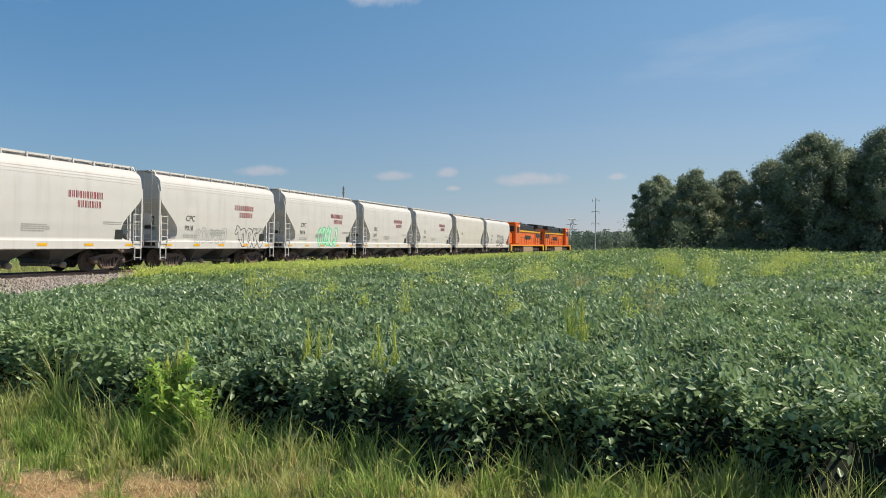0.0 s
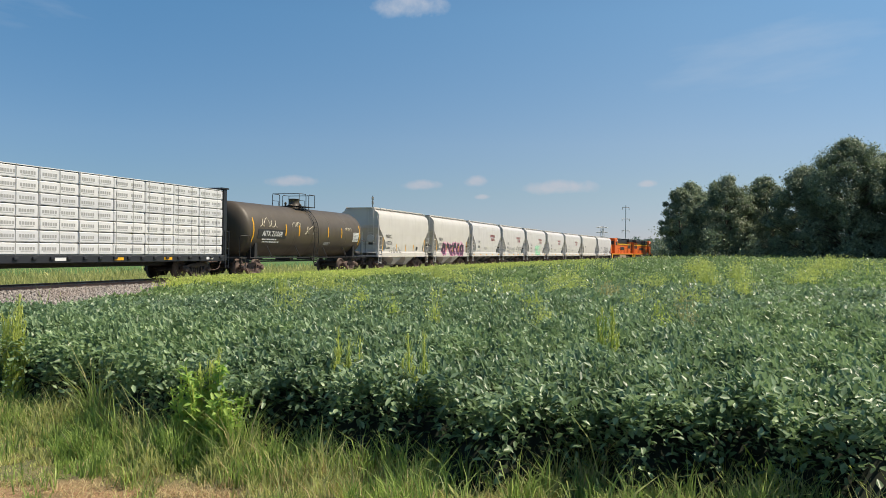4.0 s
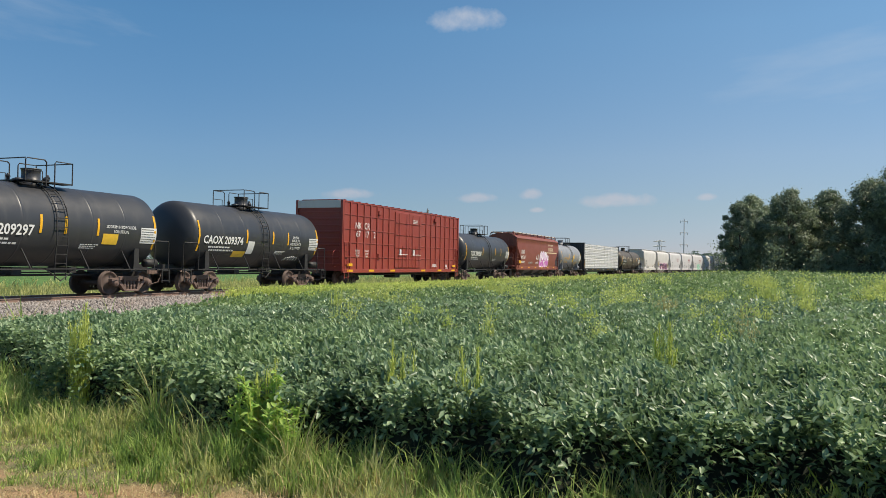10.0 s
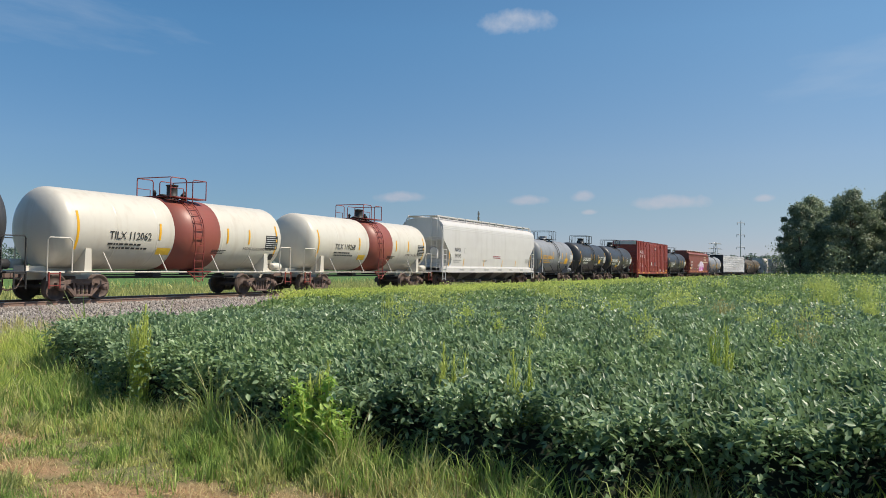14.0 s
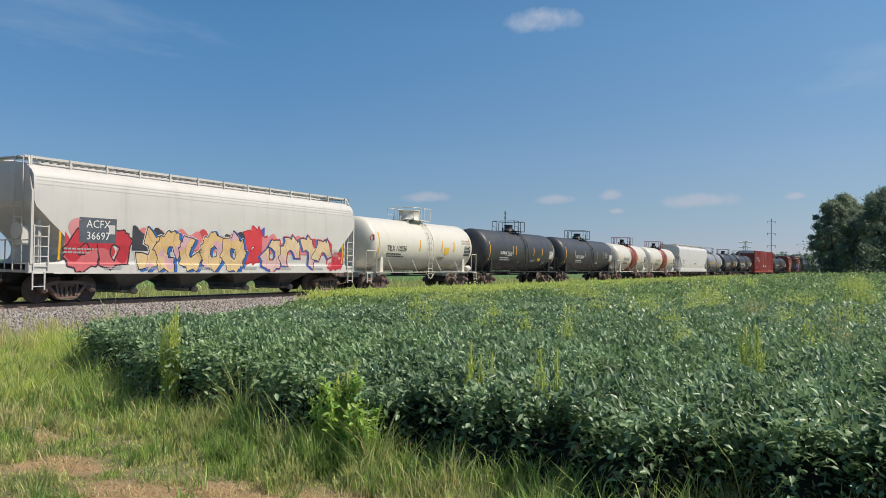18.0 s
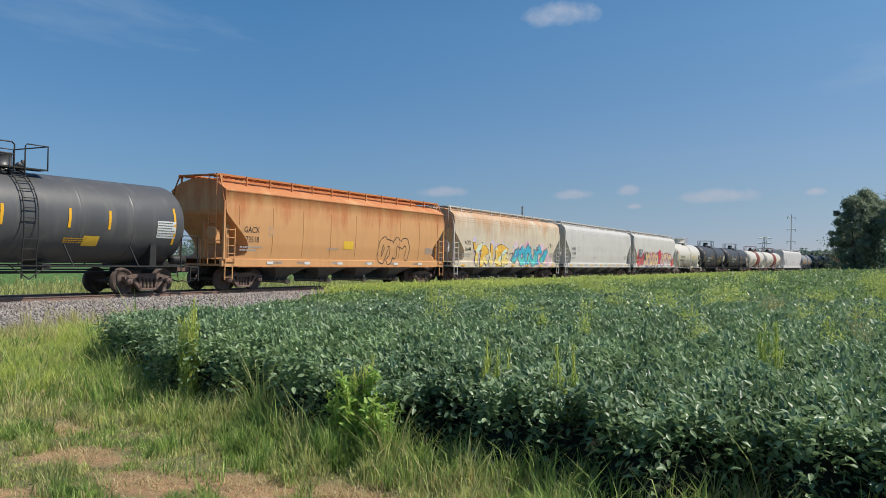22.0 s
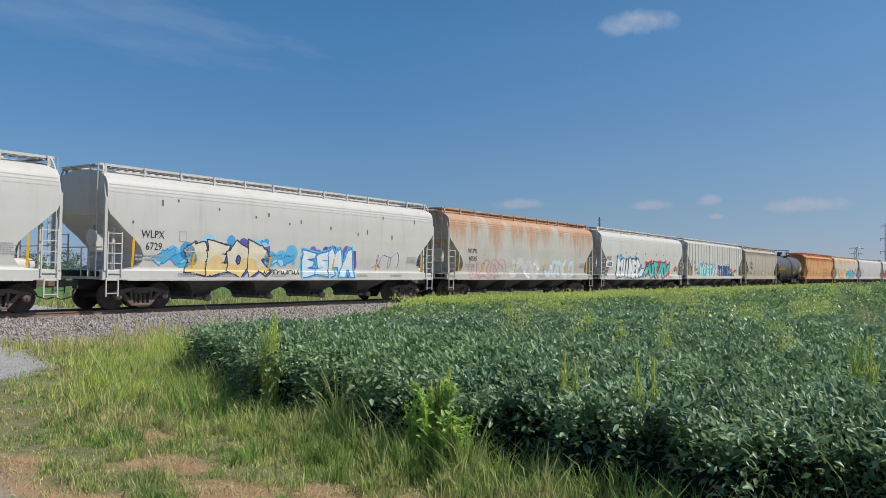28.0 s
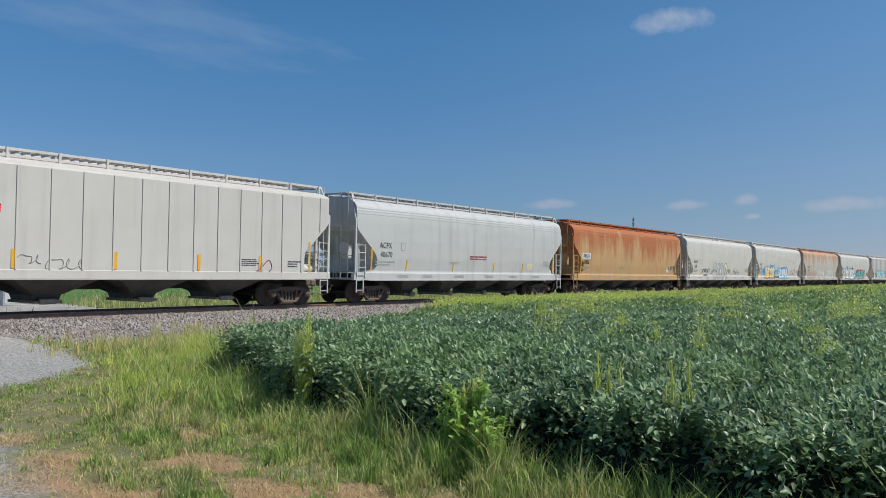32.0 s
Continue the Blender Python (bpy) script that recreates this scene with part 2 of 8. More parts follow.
def quads(at, size, rng=RNG, up=0.5):
    """Small leaf sprays as bent quads, two triangles each."""
    k = len(at)
    d = rng.normal(size=(k, 3))
    d[:, 2] *= up
    d /= np.linalg.norm(d, axis=1, keepdims=True)
    a, b = frames_for(d)
    r = rng.uniform(0, 2 * np.pi, k)[:, None]
    a, b = a * np.cos(r) + b * np.sin(r), b * np.cos(r) - a * np.sin(r)
    s = (np.broadcast_to(size, (k,)) * rng.uniform(0.6, 1.3, k))[:, None]
    pts = np.stack([at - a * s, at - b * s * 0.55, at + a * s, at + b * s * 0.55 + d * s * 0.3], 1)
    loops = (np.arange(k)[:, None] * 4 + np.array([[0, 1, 2, 0, 2, 3]])).reshape(-1)
    return pts.reshape(-1, 3), loops


def sprays(at, normal, size, rng=RNG):
    """Leaf sprays that face a given way: bent lozenges of two triangles."""
    k = len(at)
    d = normal / (np.linalg.norm(normal, axis=1, keepdims=True) + 1e-9)
    a, b = frames_for(d)
    r = rng.uniform(0, 2 * np.pi, k)[:, None]
    a, b = a * np.cos(r) + b * np.sin(r), b * np.cos(r) - a * np.sin(r)
    s = (size * rng.uniform(0.6, 1.3, k))[:, None]
    pts = np.stack([at - a * s, at - b * s * 0.6 - d * s * 0.2, at + a * s, at + b * s * 0.6 - d * s * 0.2], 1)
    loops = (np.arange(k)[:, None] * 4 + np.array([[0, 1, 2, 0, 2, 3]])).reshape(-1)
    return pts.reshape(-1, 3), loops


def blades(at, height, width, lean=0.35, rng=RNG, droop=0.25):
    """Grass blades: three bent sections that taper to a point."""
    k = len(at)
    az = rng.uniform(0, 2 * np.pi, k)
    out = np.stack([np.cos(az), np.sin(az), np.zeros(k)], 1)
    turn = rng.uniform(0, np.pi, k)
    side = np.stack([np.cos(turn), np.sin(turn), np.zeros(k)], 1)
    H = (np.broadcast_to(height, (k,)) * rng.uniform(0.55, 1.2, k))[:, None]
    W = (np.broadcast_to(width, (k,)) * rng.uniform(0.7, 1.3, k))[:, None] * 0.5
    ln = rng.uniform(0.1, 1, k)[:, None] * lean * H
    z = np.array([[0, 0, 1.0]])
    mid = at + z * H * 0.55 + out * ln * 0.35
    tip = at + z * H * (1 - droop * rng.uniform(0, 1, k)[:, None]) + out * ln
    pts = np.stack([at - side * W, at + side * W, mid - side * W * 0.8, mid + side * W * 0.8, tip], 1)
    tri = np.array([[0, 1, 3], [0, 3, 2], [2, 3, 4]])
    loops = (np.arange(k)[:, None, None] * 5 + tri[None]).reshape(-1)
    return pts.reshape(-1, 3), loops


def tufts(s, q, per, spread, rng=RNG):
    """Sets blades together in tufts: each place gets per of them close by, all of one vigour."""
    k = len(s)
    vigour = np.repeat(rng.uniform(0.55, 1.5, k), per)
    return np.repeat(s, per) + rng.normal(0, spread, k * per), np.repeat(q, per) + rng.normal(0, spread, k * per), vigour


def stuff(name, parts, mats, label, category):
    """One object of many small pieces; parts: (points, triangle corners, material number)."""
    pts, loops, idx, base = [], [], [], 0
    for p, lo, m in parts:
        pts.append(p)
        loops.append(lo + base)
        idx.append(np.full(len(lo) // 3, m))
        base += len(p)
    ob = new(name, fast_mesh(name, np.concatenate(pts), np.concatenate(loops), 3, mats, np.concatenate(idx)))
    return tagged(ob, label, category, kind="stuff")


def at_plan(s, q, z):
    s, q = np.asarray(s), np.asarray(q)
    return np.stack([s * U.x + (q - TRACK) * N.x, s * U.y + (q - TRACK) * N.y, np.broadcast_to(z, s.shape)], 1)


# ---------------------------------------------------------------- ground, road, sky's distance
def ground_material():
    m, n, l, p = nodes_of("soil_and_thatch")
    bare = n.new("ShaderNodeAttribute")
    bare.attribute_name = "bare"
    road = n.new("ShaderNodeAttribute")
    road.attribute_name = "gravel"
    fine = noise_at(n, l, 18, detail=8, rough=0.7)
    mid = noise_at(n, l, 2.5, detail=5)
    green = mixed(n, l, fine, (0.09, 0.105, 0.040), (0.27, 0.25, 0.115))
    green = mixed(n, l, ramp(n, l, mid, 0.45, 0.7, 0, 0.55), green, (0.32, 0.25, 0.12))
    dry = mixed(n, l, fine, (0.30, 0.165, 0.08), (0.60, 0.38, 0.21))
    pebble = n.new("ShaderNodeTexVoronoi")
    pebble.inputs["Scale"].default_value = 38
    l.new(n.new("ShaderNodeTexCoord").outputs["Object"], pebble.inputs[0])
    shade = n.new("ShaderNodeSeparateColor")
    l.new(pebble.outputs["Color"], shade.inputs[0])
    stone = mixed(n, l, shade.outputs[0], (0.17, 0.16, 0.15), (0.56, 0.54, 0.51))
    stone = mixed(n, l, ramp(n, l, mid, 0.4, 0.7, 0, 0.4), stone, (0.34, 0.32, 0.29))
    c = mixed(n, l, bare.outputs["Fac"], green, dry)
    c = mixed(n, l, road.outputs["Fac"], c, stone)
    l.new(c, p.inputs["Base Color"])
    p.inputs["Roughness"].default_value = 0.95
    bump(n, l, p, fine, 0.8, 0.04)
    return m


BARE = [(4.67, 18.5, 0.26), (4.4, 19.75, 0.30), (3.75, 17.4, 0.24), (4.7, 20.5, 0.30), (3.5, 18.9, 0.30), (4.9, 21.3, 0.22), (3.35, 20.1, 0.32), (5.3, 17.4, 0.20), (4.0, 16.2, 0.22), (4.2, 21.0, 0.26), (3.3, 17.9, 0.3)]


def bareness(s, q):
    v = np.zeros(np.shape(s))
    for a, b, r in BARE:
        ragged = 0.22 * np.sin(s * 9 + q * 4) + 0.18 * np.sin(q * 11 - s * 6)
        v = np.maximum(v, smooth(1.55, 0.7, np.hypot(s - a, (q - b) * 0.7) / r + ragged))
    v = np.maximum(v, 0.30 * smooth(3.6, 3.0, s) * smooth(13, 16, q))
    return v


def road_edge(q):
    """Where the gravel road's edge runs, metres along the track."""
    q = np.asarray(q, float)
    return np.interp(q, [-40, -2, 1.6, 4.5, 7.5, 9.3, 10.4, 12.0, 12.6, 13.5, 16, 17.3, 18.6, 24, 60], [4.5, 6.5, 9.6, 9.7, 9.2, 8.6, 8.2, 6.6, 5.4, 4.65, 3.95, 3.6, 3.15, 2.7, 2.3])


def gravelness(s, q):
    return smooth(0.25, -0.25, s - road_edge(q)) * smooth(-5.5, -4.5, s + 0 * q)


def bean_edge(q):
    """The field's near edge."""
    return np.interp(np.asarray(q, float), [3.5, 5, 8, 10.6, 14, 17, 19, 21, 25, 40], [19, 16.5, 13.4, 11.4, 8.7, 7.1, 6.5, 6.1, 5.8, 5.3])


def grid_sheet(name, s_steps, q_steps, mat, height):
    S_, Q_ = np.meshgrid(s_steps, q_steps, indexing="ij")
    pts = at_plan(S_.ravel(), Q_.ravel(), 0.0)
    pts[:, 2] = height(S_.ravel(), Q_.ravel())
    w = len(q_steps)
    i = (np.arange(len(s_steps) - 1)[:, None] * w + np.arange(w - 1)[None]).ravel()
    me = fast_mesh(name, pts, np.stack([i, i + 1, i + w + 1, i + w], 1), 4, [mat], flat=False)
    return me, S_.ravel(), Q_.ravel()


def steps(*spans):
    out = []
    for a, b, d in spans:
        out += list(np.arange(a, b, d))
    return np.array(out)


def soil_z(s, q):
    """The ground's own surface, with its small swells."""
    rough = 0.02 * np.sin(s * 1.9 + q * 0.7) * np.sin(q * 1.3 - s * 0.4) * smooth(70, 20, np.abs(s))
    return ground_z(s, q) + rough - 0.02 * gravelness(s, q)


def build_ground():
    height = soil_z
    s_steps = steps((-2400, -200, 200), (-200, -20, 15), (-20, 0, 1), (0, 24, 0.25), (24, 60, 2), (60, 200, 10), (200, 2600, 150))
    q_steps = steps((-2400, -200, 200), (-200, -40, 12), (-40, 0, 2), (0, 30, 0.25), (30, 60, 2), (60, 200, 10), (200, 2600, 150))
    me, s, q = grid_sheet("ground", s_steps, q_steps, ground_material(), height)
    for name, v in (("bare", bareness(s, q)), ("gravel", gravelness(s, q))):
        me.attributes.new(name, "FLOAT", "POINT").data.foreach_set("value", np.asarray(v, np.float32))
    tagged(new("ground", me), "flat farmland soil with thin grass and bare patches", "ground", kind="structure")


build_ground()


# ---------------------------------------------------------------- bean field
def scatter(count, r0, r1):
    r = np.sqrt(RNG.uniform(r0 * r0, r1 * r1, count))
    az = np.radians(RNG.uniform(-52, 33, count))
    return to_plan(r * np.sin(az), r * np.cos(az)), r


def canopy(s, q):
    """Height of the beans over the soil, in soft rows; lower plants at the track's end of the field."""
    return 0.82 - 0.26 * smooth(14.0, 9.0, q) * smooth(26, 18, s) + 0.06 * np.sin(q * 8.3 + 0.6 * np.sin(s * 2.3)) + 0.06 * np.sin(s * 0.9 + q * 0.5) * np.sin(q * 0.7 - s * 0.3) + 0.05 * np.sin(s * 3.1 + 1.3) * np.sin(q * 2.3)


def is_bean(s, q, pad=0.0):
    ragged = 0.12 * np.sin(q * 2.1) + 0.12 * np.sin(q * 5.3 + 1) + 0.10 * np.sin(q * 13.1)
    return (s > bean_edge(q) + ragged + pad) & (q > np.interp(s, [8, 11, 12.5, 14, 16, 18, 20, 22, 24, 27, 33], [12.0, 11.5, 11.1, 10.4, 9.4, 8.3, 7.6, 6.9, 7.0, 7.4, 7.8]) + swing(s) + 0.35 * np.sin(s * 0.9) + 0.2 * np.sin(s * 2.7) + pad) & (q < 400)


def bean_field():
    parts = []
    for r0, r1, per, length, m in ((4, 9, 2300, 0.076, 0), (9, 15, 1600, 0.080, 0), (15, 26, 760, 0.100, 0), (26, 48, 280, 0.145, 1), (48, 90, 100, 0.21, 1), (90, 190, 26, 0.35, 1)):
        area = math.radians(85) / 2 * (r1 * r1 - r0 * r0)
        (s, q), r = scatter(int(area * per), r0, r1)
        keep = is_bean(s, q)
        s, q = s[keep], q[keep]
        top = canopy(s, q)
        edge = smooth(0.7, 0.1, s - bean_edge(q))
        # near the edge the plants show down to the ground
        depth = RNG.beta(1.0, 2.9, len(s)) * (0.40 + 0.34 * edge) * np.where(r1 < 20, 1, 0.6)
        z = ground_z(s, q) + top * (1 - 0.10 * edge) - depth * top + RNG.normal(0, 0.035, len(s))
        at = at_plan(s, q, 0)
        at[:, 2] = z
        pt, lo = leaves(at, length, length * 0.50, -82, 18, towards=math.pi * 1.04) if r1 < 20 else lite_leaves(at, length, length * 0.62, -65, 40)
        parts.append((pt, lo, m))
    # leaves that hang down the field's near face
    k = 9000
    q = RNG.uniform(12, 30, k)
    s = bean_edge(q) + 0.12 * np.sin(q * 2.1) + 0.12 * np.sin(q * 5.3 + 1) + 0.10 * np.sin(q * 13.1) + RNG.normal(0.03, 0.09, k)
    at = at_plan(s, q, 0)
    at[:, 2] = ground_z(s, q) + canopy(s, q) * RNG.beta(2.4, 1.3, k)
    pt, lo = leaves(at, 0.078, 0.040, -40, 50)
    parts.append((pt, lo, 0))
    stuff("bean_plants", parts, [BEAN, BEAN_FAR], "dense dark green soybean crop with broad glossy leaves", "crop")
    # one sheet for stems and inner leaves; its near-black colour is painted shade
    me, s, q = grid_sheet("bean_shade_sheet", steps((5, 26, 0.3), (26, 60, 1.0), (60, 190, 4), (190, 700, 30)), steps((4.5, 40, 0.3), (40, 80, 2), (80, 420, 12)),
                          PAINTED_SHADE, lambda s, q: ground_z(s, q) + np.where(is_bean(s, q, 0.06), canopy(s, q) * np.where(s > 60, 0.92, np.where(s > 30, 0.62, 0.60)), -0.15) + 0.05 * np.sin(s * 7) * np.sin(q * 6.1))
    tagged(new("bean_shade_sheet", me), "sheet for the soybean crop's lower leaves and stems, shade painted into its colour", "crop", kind="stuff")


# the dark between the bean stems is put into this colour
PAINTED_SHADE = plain("bean_painted_shade", (0.011, 0.016, 0.008), 1.0, vary=0.5, scale=14)
bean_field()

# ---------------------------------------------------------------- kit for the train
class Geo:
    """Collects simple solids into one mesh."""

    def __init__(self):
        self.v, self.f, self.s = [], [], []

    def add(self, verts, faces, smooth=False):
        b = len(self.v)
        self.v += [tuple(p) for p in verts]
        self.f += [tuple(i + b for i in f) for f in faces]
        self.s += [smooth] * len(faces)
        return self

    def box(self, x0, x1, y0, y1, z0, z1, bev=0.0):
        if bev:
            c = bev
            pts, fs = [], []
            for z, k in ((z0, c), (z0 + c, 0), (z1 - c, 0), (z1, c)):
                pts += [(x0 + k, y0 + c, z), (x0 + c + k, y0 + k, z), (x1 - c - k, y0 + k, z), (x1 - k, y0 + c, z),
                        (x1 - k, y1 - c, z), (x1 - c - k, y1 - k, z), (x0 + c + k, y1 - k, z), (x0 + k, y1 - c, z)]
            for r in range(3):
                for i in range(8):
                    j = (i + 1) % 8
                    fs.append((r * 8 + i, r * 8 + j, r * 8 + 8 + j, r * 8 + 8 + i))
            fs += [tuple(range(7, -1, -1)), tuple(range(24, 32))]
            return self.add(pts, fs)
        p = [(x, y, z) for z in (z0, z1) for x, y in ((x0, y0), (x1, y0), (x1, y1), (x0, y1))]
        return self.add(p, [(3, 2, 1, 0), (4, 5, 6, 7), (0, 1, 5, 4), (1, 2, 6, 5), (2, 3, 7, 6), (3, 0, 4, 7)])

    def tube(self, pts, r=0.02, n=6, closed=True):
        pts = [Vector(p) for p in pts]
        rings = []
        for i, p in enumerate(pts):
            d = ((pts[min(i + 1, len(pts) - 1)] - p).normalized() + (p - pts[max(i - 1, 0)]).normalized())
            d = d.normalized() if d.length > 1e-6 else Vector((0, 0, 1))
            a = d.cross(Vector((0, 0, 1)) if abs(d.z) < 0.9 else Vector((1, 0, 0))).normalized()
            b = d.cross(a)
            rings.append([p + (a * math.cos(2 * math.pi * k / n) + b * math.sin(2 * math.pi * k / n)) * r for k in range(n)])
        v = [p for ring in rings for p in ring]
        f = [(i * n + k, i * n + (k + 1) % n, (i + 1) * n + (k + 1) % n, (i + 1) * n + k) for i in range(len(pts) - 1) for k in range(n)]
        self.add(v, f, True)
        if closed:
            self.add(rings[0], [tuple(range(n - 1, -1, -1))])
            self.add(rings[-1], [tuple(range(n))])
        return self

    def lathe(self, profile, axis="y", at=(0, 0, 0), n=20, smooth=True):
        """profile: (along, radius)."""
        v, m = [], len(profile)
        for a, r in profile:
            for k in range(n):
                c, s = r * math.cos(2 * math.pi * k / n), r * math.sin(2 * math.pi * k / n)
                p = (a, c, s) if axis == "x" else (c, a, s) if axis == "y" else (c, s, a)
                v.append((p[0] + at[0], p[1] + at[1], p[2] + at[2]))
        f = [(i * n + k, i * n + (k + 1) % n, (i + 1) * n + (k + 1) % n, (i + 1) * n + k) for i in range(m - 1) for k in range(n)]
        self.add(v, f, smooth)
        self.add(v[:n], [tuple(range(n))])
        self.add(v[-n:], [tuple(range(n))])
        return self

    def prism(self, poly, y0, y1):
        """A polygon in x, z, drawn out across y."""
        n = len(poly)
        v = [(x, y, z) for y in (y0, y1) for x, z in poly]
        return self.add(v, [tuple(range(n)), tuple(range(2 * n - 1, n - 1, -1))] + [(i, i + n, (i + 1) % n + n, (i + 1) % n) for i in range(n)])

    def mesh(self, name, mat):
        me = bpy.data.meshes.new(name)
        me.from_pydata(self.v, [], self.f)
        me.polygons.foreach_set("use_smooth", np.array(self.s, bool))
        bm = bmesh.new()
        bm.from_mesh(me)
        bmesh.ops.recalc_face_normals(bm, faces=bm.faces)
        bm.to_mesh(me)
        bm.free()
        me.materials.append(mat)
        return me


def part(name, geo, material, parent, label="", m=None):
    """One mesh object under a thing or under a part."""
    me = geo.mesh(name, material) if isinstance(geo, Geo) else geo
    ob = new(name, me)
    ob.parent = parent
    if m is not None:
        ob.matrix_basis = m
    if label:
        ob["label"] = label
    return ob


def thing(name, label, category, group=""):
    return tagged(new(name), label, category, group)


def shared(mesh, mat, cache={}):
    """The same shape in another paint: one copy of the mesh for each paint."""
    key = (mesh.name, mat.name)
    if key not in cache:
        if mesh.materials[0] == mat:
            cache[key] = mesh
        else:
            c = mesh.copy()
            c.materials[0] = mat
            cache[key] = c
    return cache[key]


STEEL_DARK = plain("dark_steel", (0.035, 0.033, 0.032), 0.6, 0.2)
CAST = plain("rusty_cast_steel", (0.16, 0.108, 0.088), 0.85, 0.0, 0.35, 5)
CAST_DARK = plain("grimy_cast_steel", (0.075, 0.055, 0.045), 0.8, 0.0, 0.35, 5)
WHEEL = plain("wheel_steel", (0.105, 0.074, 0.062), 0.7, 0.2, 0.35, 4)
YELLOW = plain("yellow_reflector", (0.80, 0.42, 0.02), 0.4, vary=0.12)
WHITE_MARK = plain("white_lettering", (0.78, 0.78, 0.76), 0.5, vary=0.08)
BLACK_MARK = plain("black_lettering", (0.03, 0.03, 0.03), 0.6, vary=0.2)
GREY_MARK = plain("faded_lettering", (0.37, 0.37, 0.36), 0.7, vary=0.2)
RED_MARK = plain("dark_red_lettering", (0.30, 0.035, 0.045), 0.6, vary=0.15)
AMBER_MARK = plain("amber_lettering", (0.72, 0.38, 0.03), 0.5, vary=0.15)
CREAM_MARK = plain("cream_lettering", (0.72, 0.62, 0.42), 0.5, vary=0.12)


def make_wheel():
    g = Geo().lathe([(-0.065, 0.11), (-0.055, 0.17), (-0.02, 0.20), (-0.01, 0.36), (-0.06, 0.40), (-0.065, 0.455), (0.055, 0.46), (0.065, 0.487), (0.085, 0.485), (0.085, 0.40), (0.02, 0.36), (0.03, 0.12)], "y", n=28)
    return g.mesh("wheel", WHEEL)


def make_side_frame():
    """A cast frame with bowed top, V bottom and two windows, seen from the side."""
    g = Geo()
    top = [(-1.06, 0.50), (-1.06, 0.62), (-0.80, 0.66), (-0.45, 0.74), (0.45, 0.74), (0.80, 0.66), (1.06, 0.62), (1.06, 0.50), (0.78, 0.54), (0.42, 0.62), (-0.42, 0.62), (-0.78, 0.54)]
    g.prism(top, -0.09, 0.09)
    for k in (-1, 1):
        g.prism([(k * 0.78, 0.56), (k * 0.70, 0.64), (k * 0.30, 0.24), (k * 0.36, 0.14)][::k], -0.08, 0.08)
        g.prism([(k * 0.36, 0.66), (k * 0.44, 0.66), (k * 0.38, 0.18), (k * 0.28, 0.18)][::-k], -0.08, 0.08)
        g.box(min(k * 0.75, k * 1.04), max(k * 0.75, k * 1.04), -0.10, 0.10, 0.44, 0.60, 0.03)
    g.box(-0.36, 0.36, -0.09, 0.09, 0.12, 0.21, 0.02)
    return g.mesh("side_frame", CAST)


def make_springs():
    g = Geo()
    for x in (-0.17, 0, 0.17):
        prof = []
        for i in range(6):
            z = 0.21 + i * 0.055
            prof += [(z, 0.055), (z + 0.02, 0.078), (z + 0.04, 0.055)]
        g.lathe(prof, "z", (x, 0, 0), 8)
    g.box(-0.30, 0.30, -0.06, 0.06, 0.54, 0.63, 0.02)
    return g.mesh("spring_nest", CAST)


def make_cap():
    return Geo().lathe([(0, 0.13), (-0.10, 0.13), (-0.13, 0.10), (-0.14, 0.04)], "y", n=14).lathe([(-0.14, 0.035), (-0.165, 0.03)], "y", n=8).mesh("bearing_cap", CAST)


BOGIE = Geo().box(-0.16, 0.16, -0.95, 0.95, 0.50, 0.72, 0.03).box(-0.30, 0.30, -0.35, 0.35, 0.66, 0.84, 0.03).box(-0.62, -0.55, -0.75, 0.75, 0.38, 0.48).box(0.55, 0.62, -0.75, 0.75, 0.38, 0.48).mesh("bogie", CAST)
AXLE = Geo().lathe([(-1.0, 0.08), (-0.65, 0.09), (0.65, 0.09), (1.0, 0.08)], "y", n=10).mesh("axle", WHEEL)
WHEEL_MESH, FRAME_MESH, SPRING_MESH, CAP_MESH = make_wheel(), make_side_frame(), make_springs(), make_cap()
COUPLER = Geo().box(-0.45, 0.20, -0.09, 0.09, 0.78, 0.96, 0.02).box(0.12, 0.42, -0.15, 0.13, 0.74, 1.0, 0.05).tube([(-0.1, 0.35, 0.8), (0.1, 0.36, 0.45), (0.35, 0.25, 0.36), (0.5, 0.1, 0.42)], 0.025, 6).mesh("coupler", CAST)


def bogie(car, x, mat=None, base=1.778, radius=0.46):
    mat = mat or CAST
    b = part("bogie", shared(BOGIE, mat), mat, car, "", Matrix.Translation((x, 0, 0)))
    k = base / 1.778
    for sx in (-1, 1):
        part("axle", AXLE, WHEEL, b, "", Matrix.Translation((sx * base / 2, 0, 0.46)))
        for sy in (-1, 1):
            part("wheel", WHEEL_MESH, WHEEL, b, "", Matrix.Translation((sx * base / 2, sy * 0.755, 0.46)) @ (pose(0, 0, 0, 0, 0, 180) if sy > 0 else Matrix()))
            part("bearing_cap", shared(CAP_MESH, mat), mat, b, "", Matrix.Translation((sx * base / 2, sy * 1.07, 0.46)) @ (pose(0, 0, 0, 0, 0, 180) if sy > 0 else Matrix()))
    for sy in (-1, 1):
        part("side_frame", shared(FRAME_MESH, mat), mat, b, "", Matrix.Translation((0, sy * 1.02, 0)) @ Matrix.Diagonal((k, 1, 1, 1)))
        part("spring_nest", shared(SPRING_MESH, mat), mat, b, "", Matrix.Translation((0, sy * 1.02, 0)))
    return b


def ends(car, L, gap=0.58):
    for k in (-1, 1):
        part("coupler", COUPLER, CAST, car, "", Matrix.Translation((k * (L / 2 + 0.18), 0, 0)) @ (pose(0, 0, 0, 0, 0, 180) if k < 0 else Matrix()))


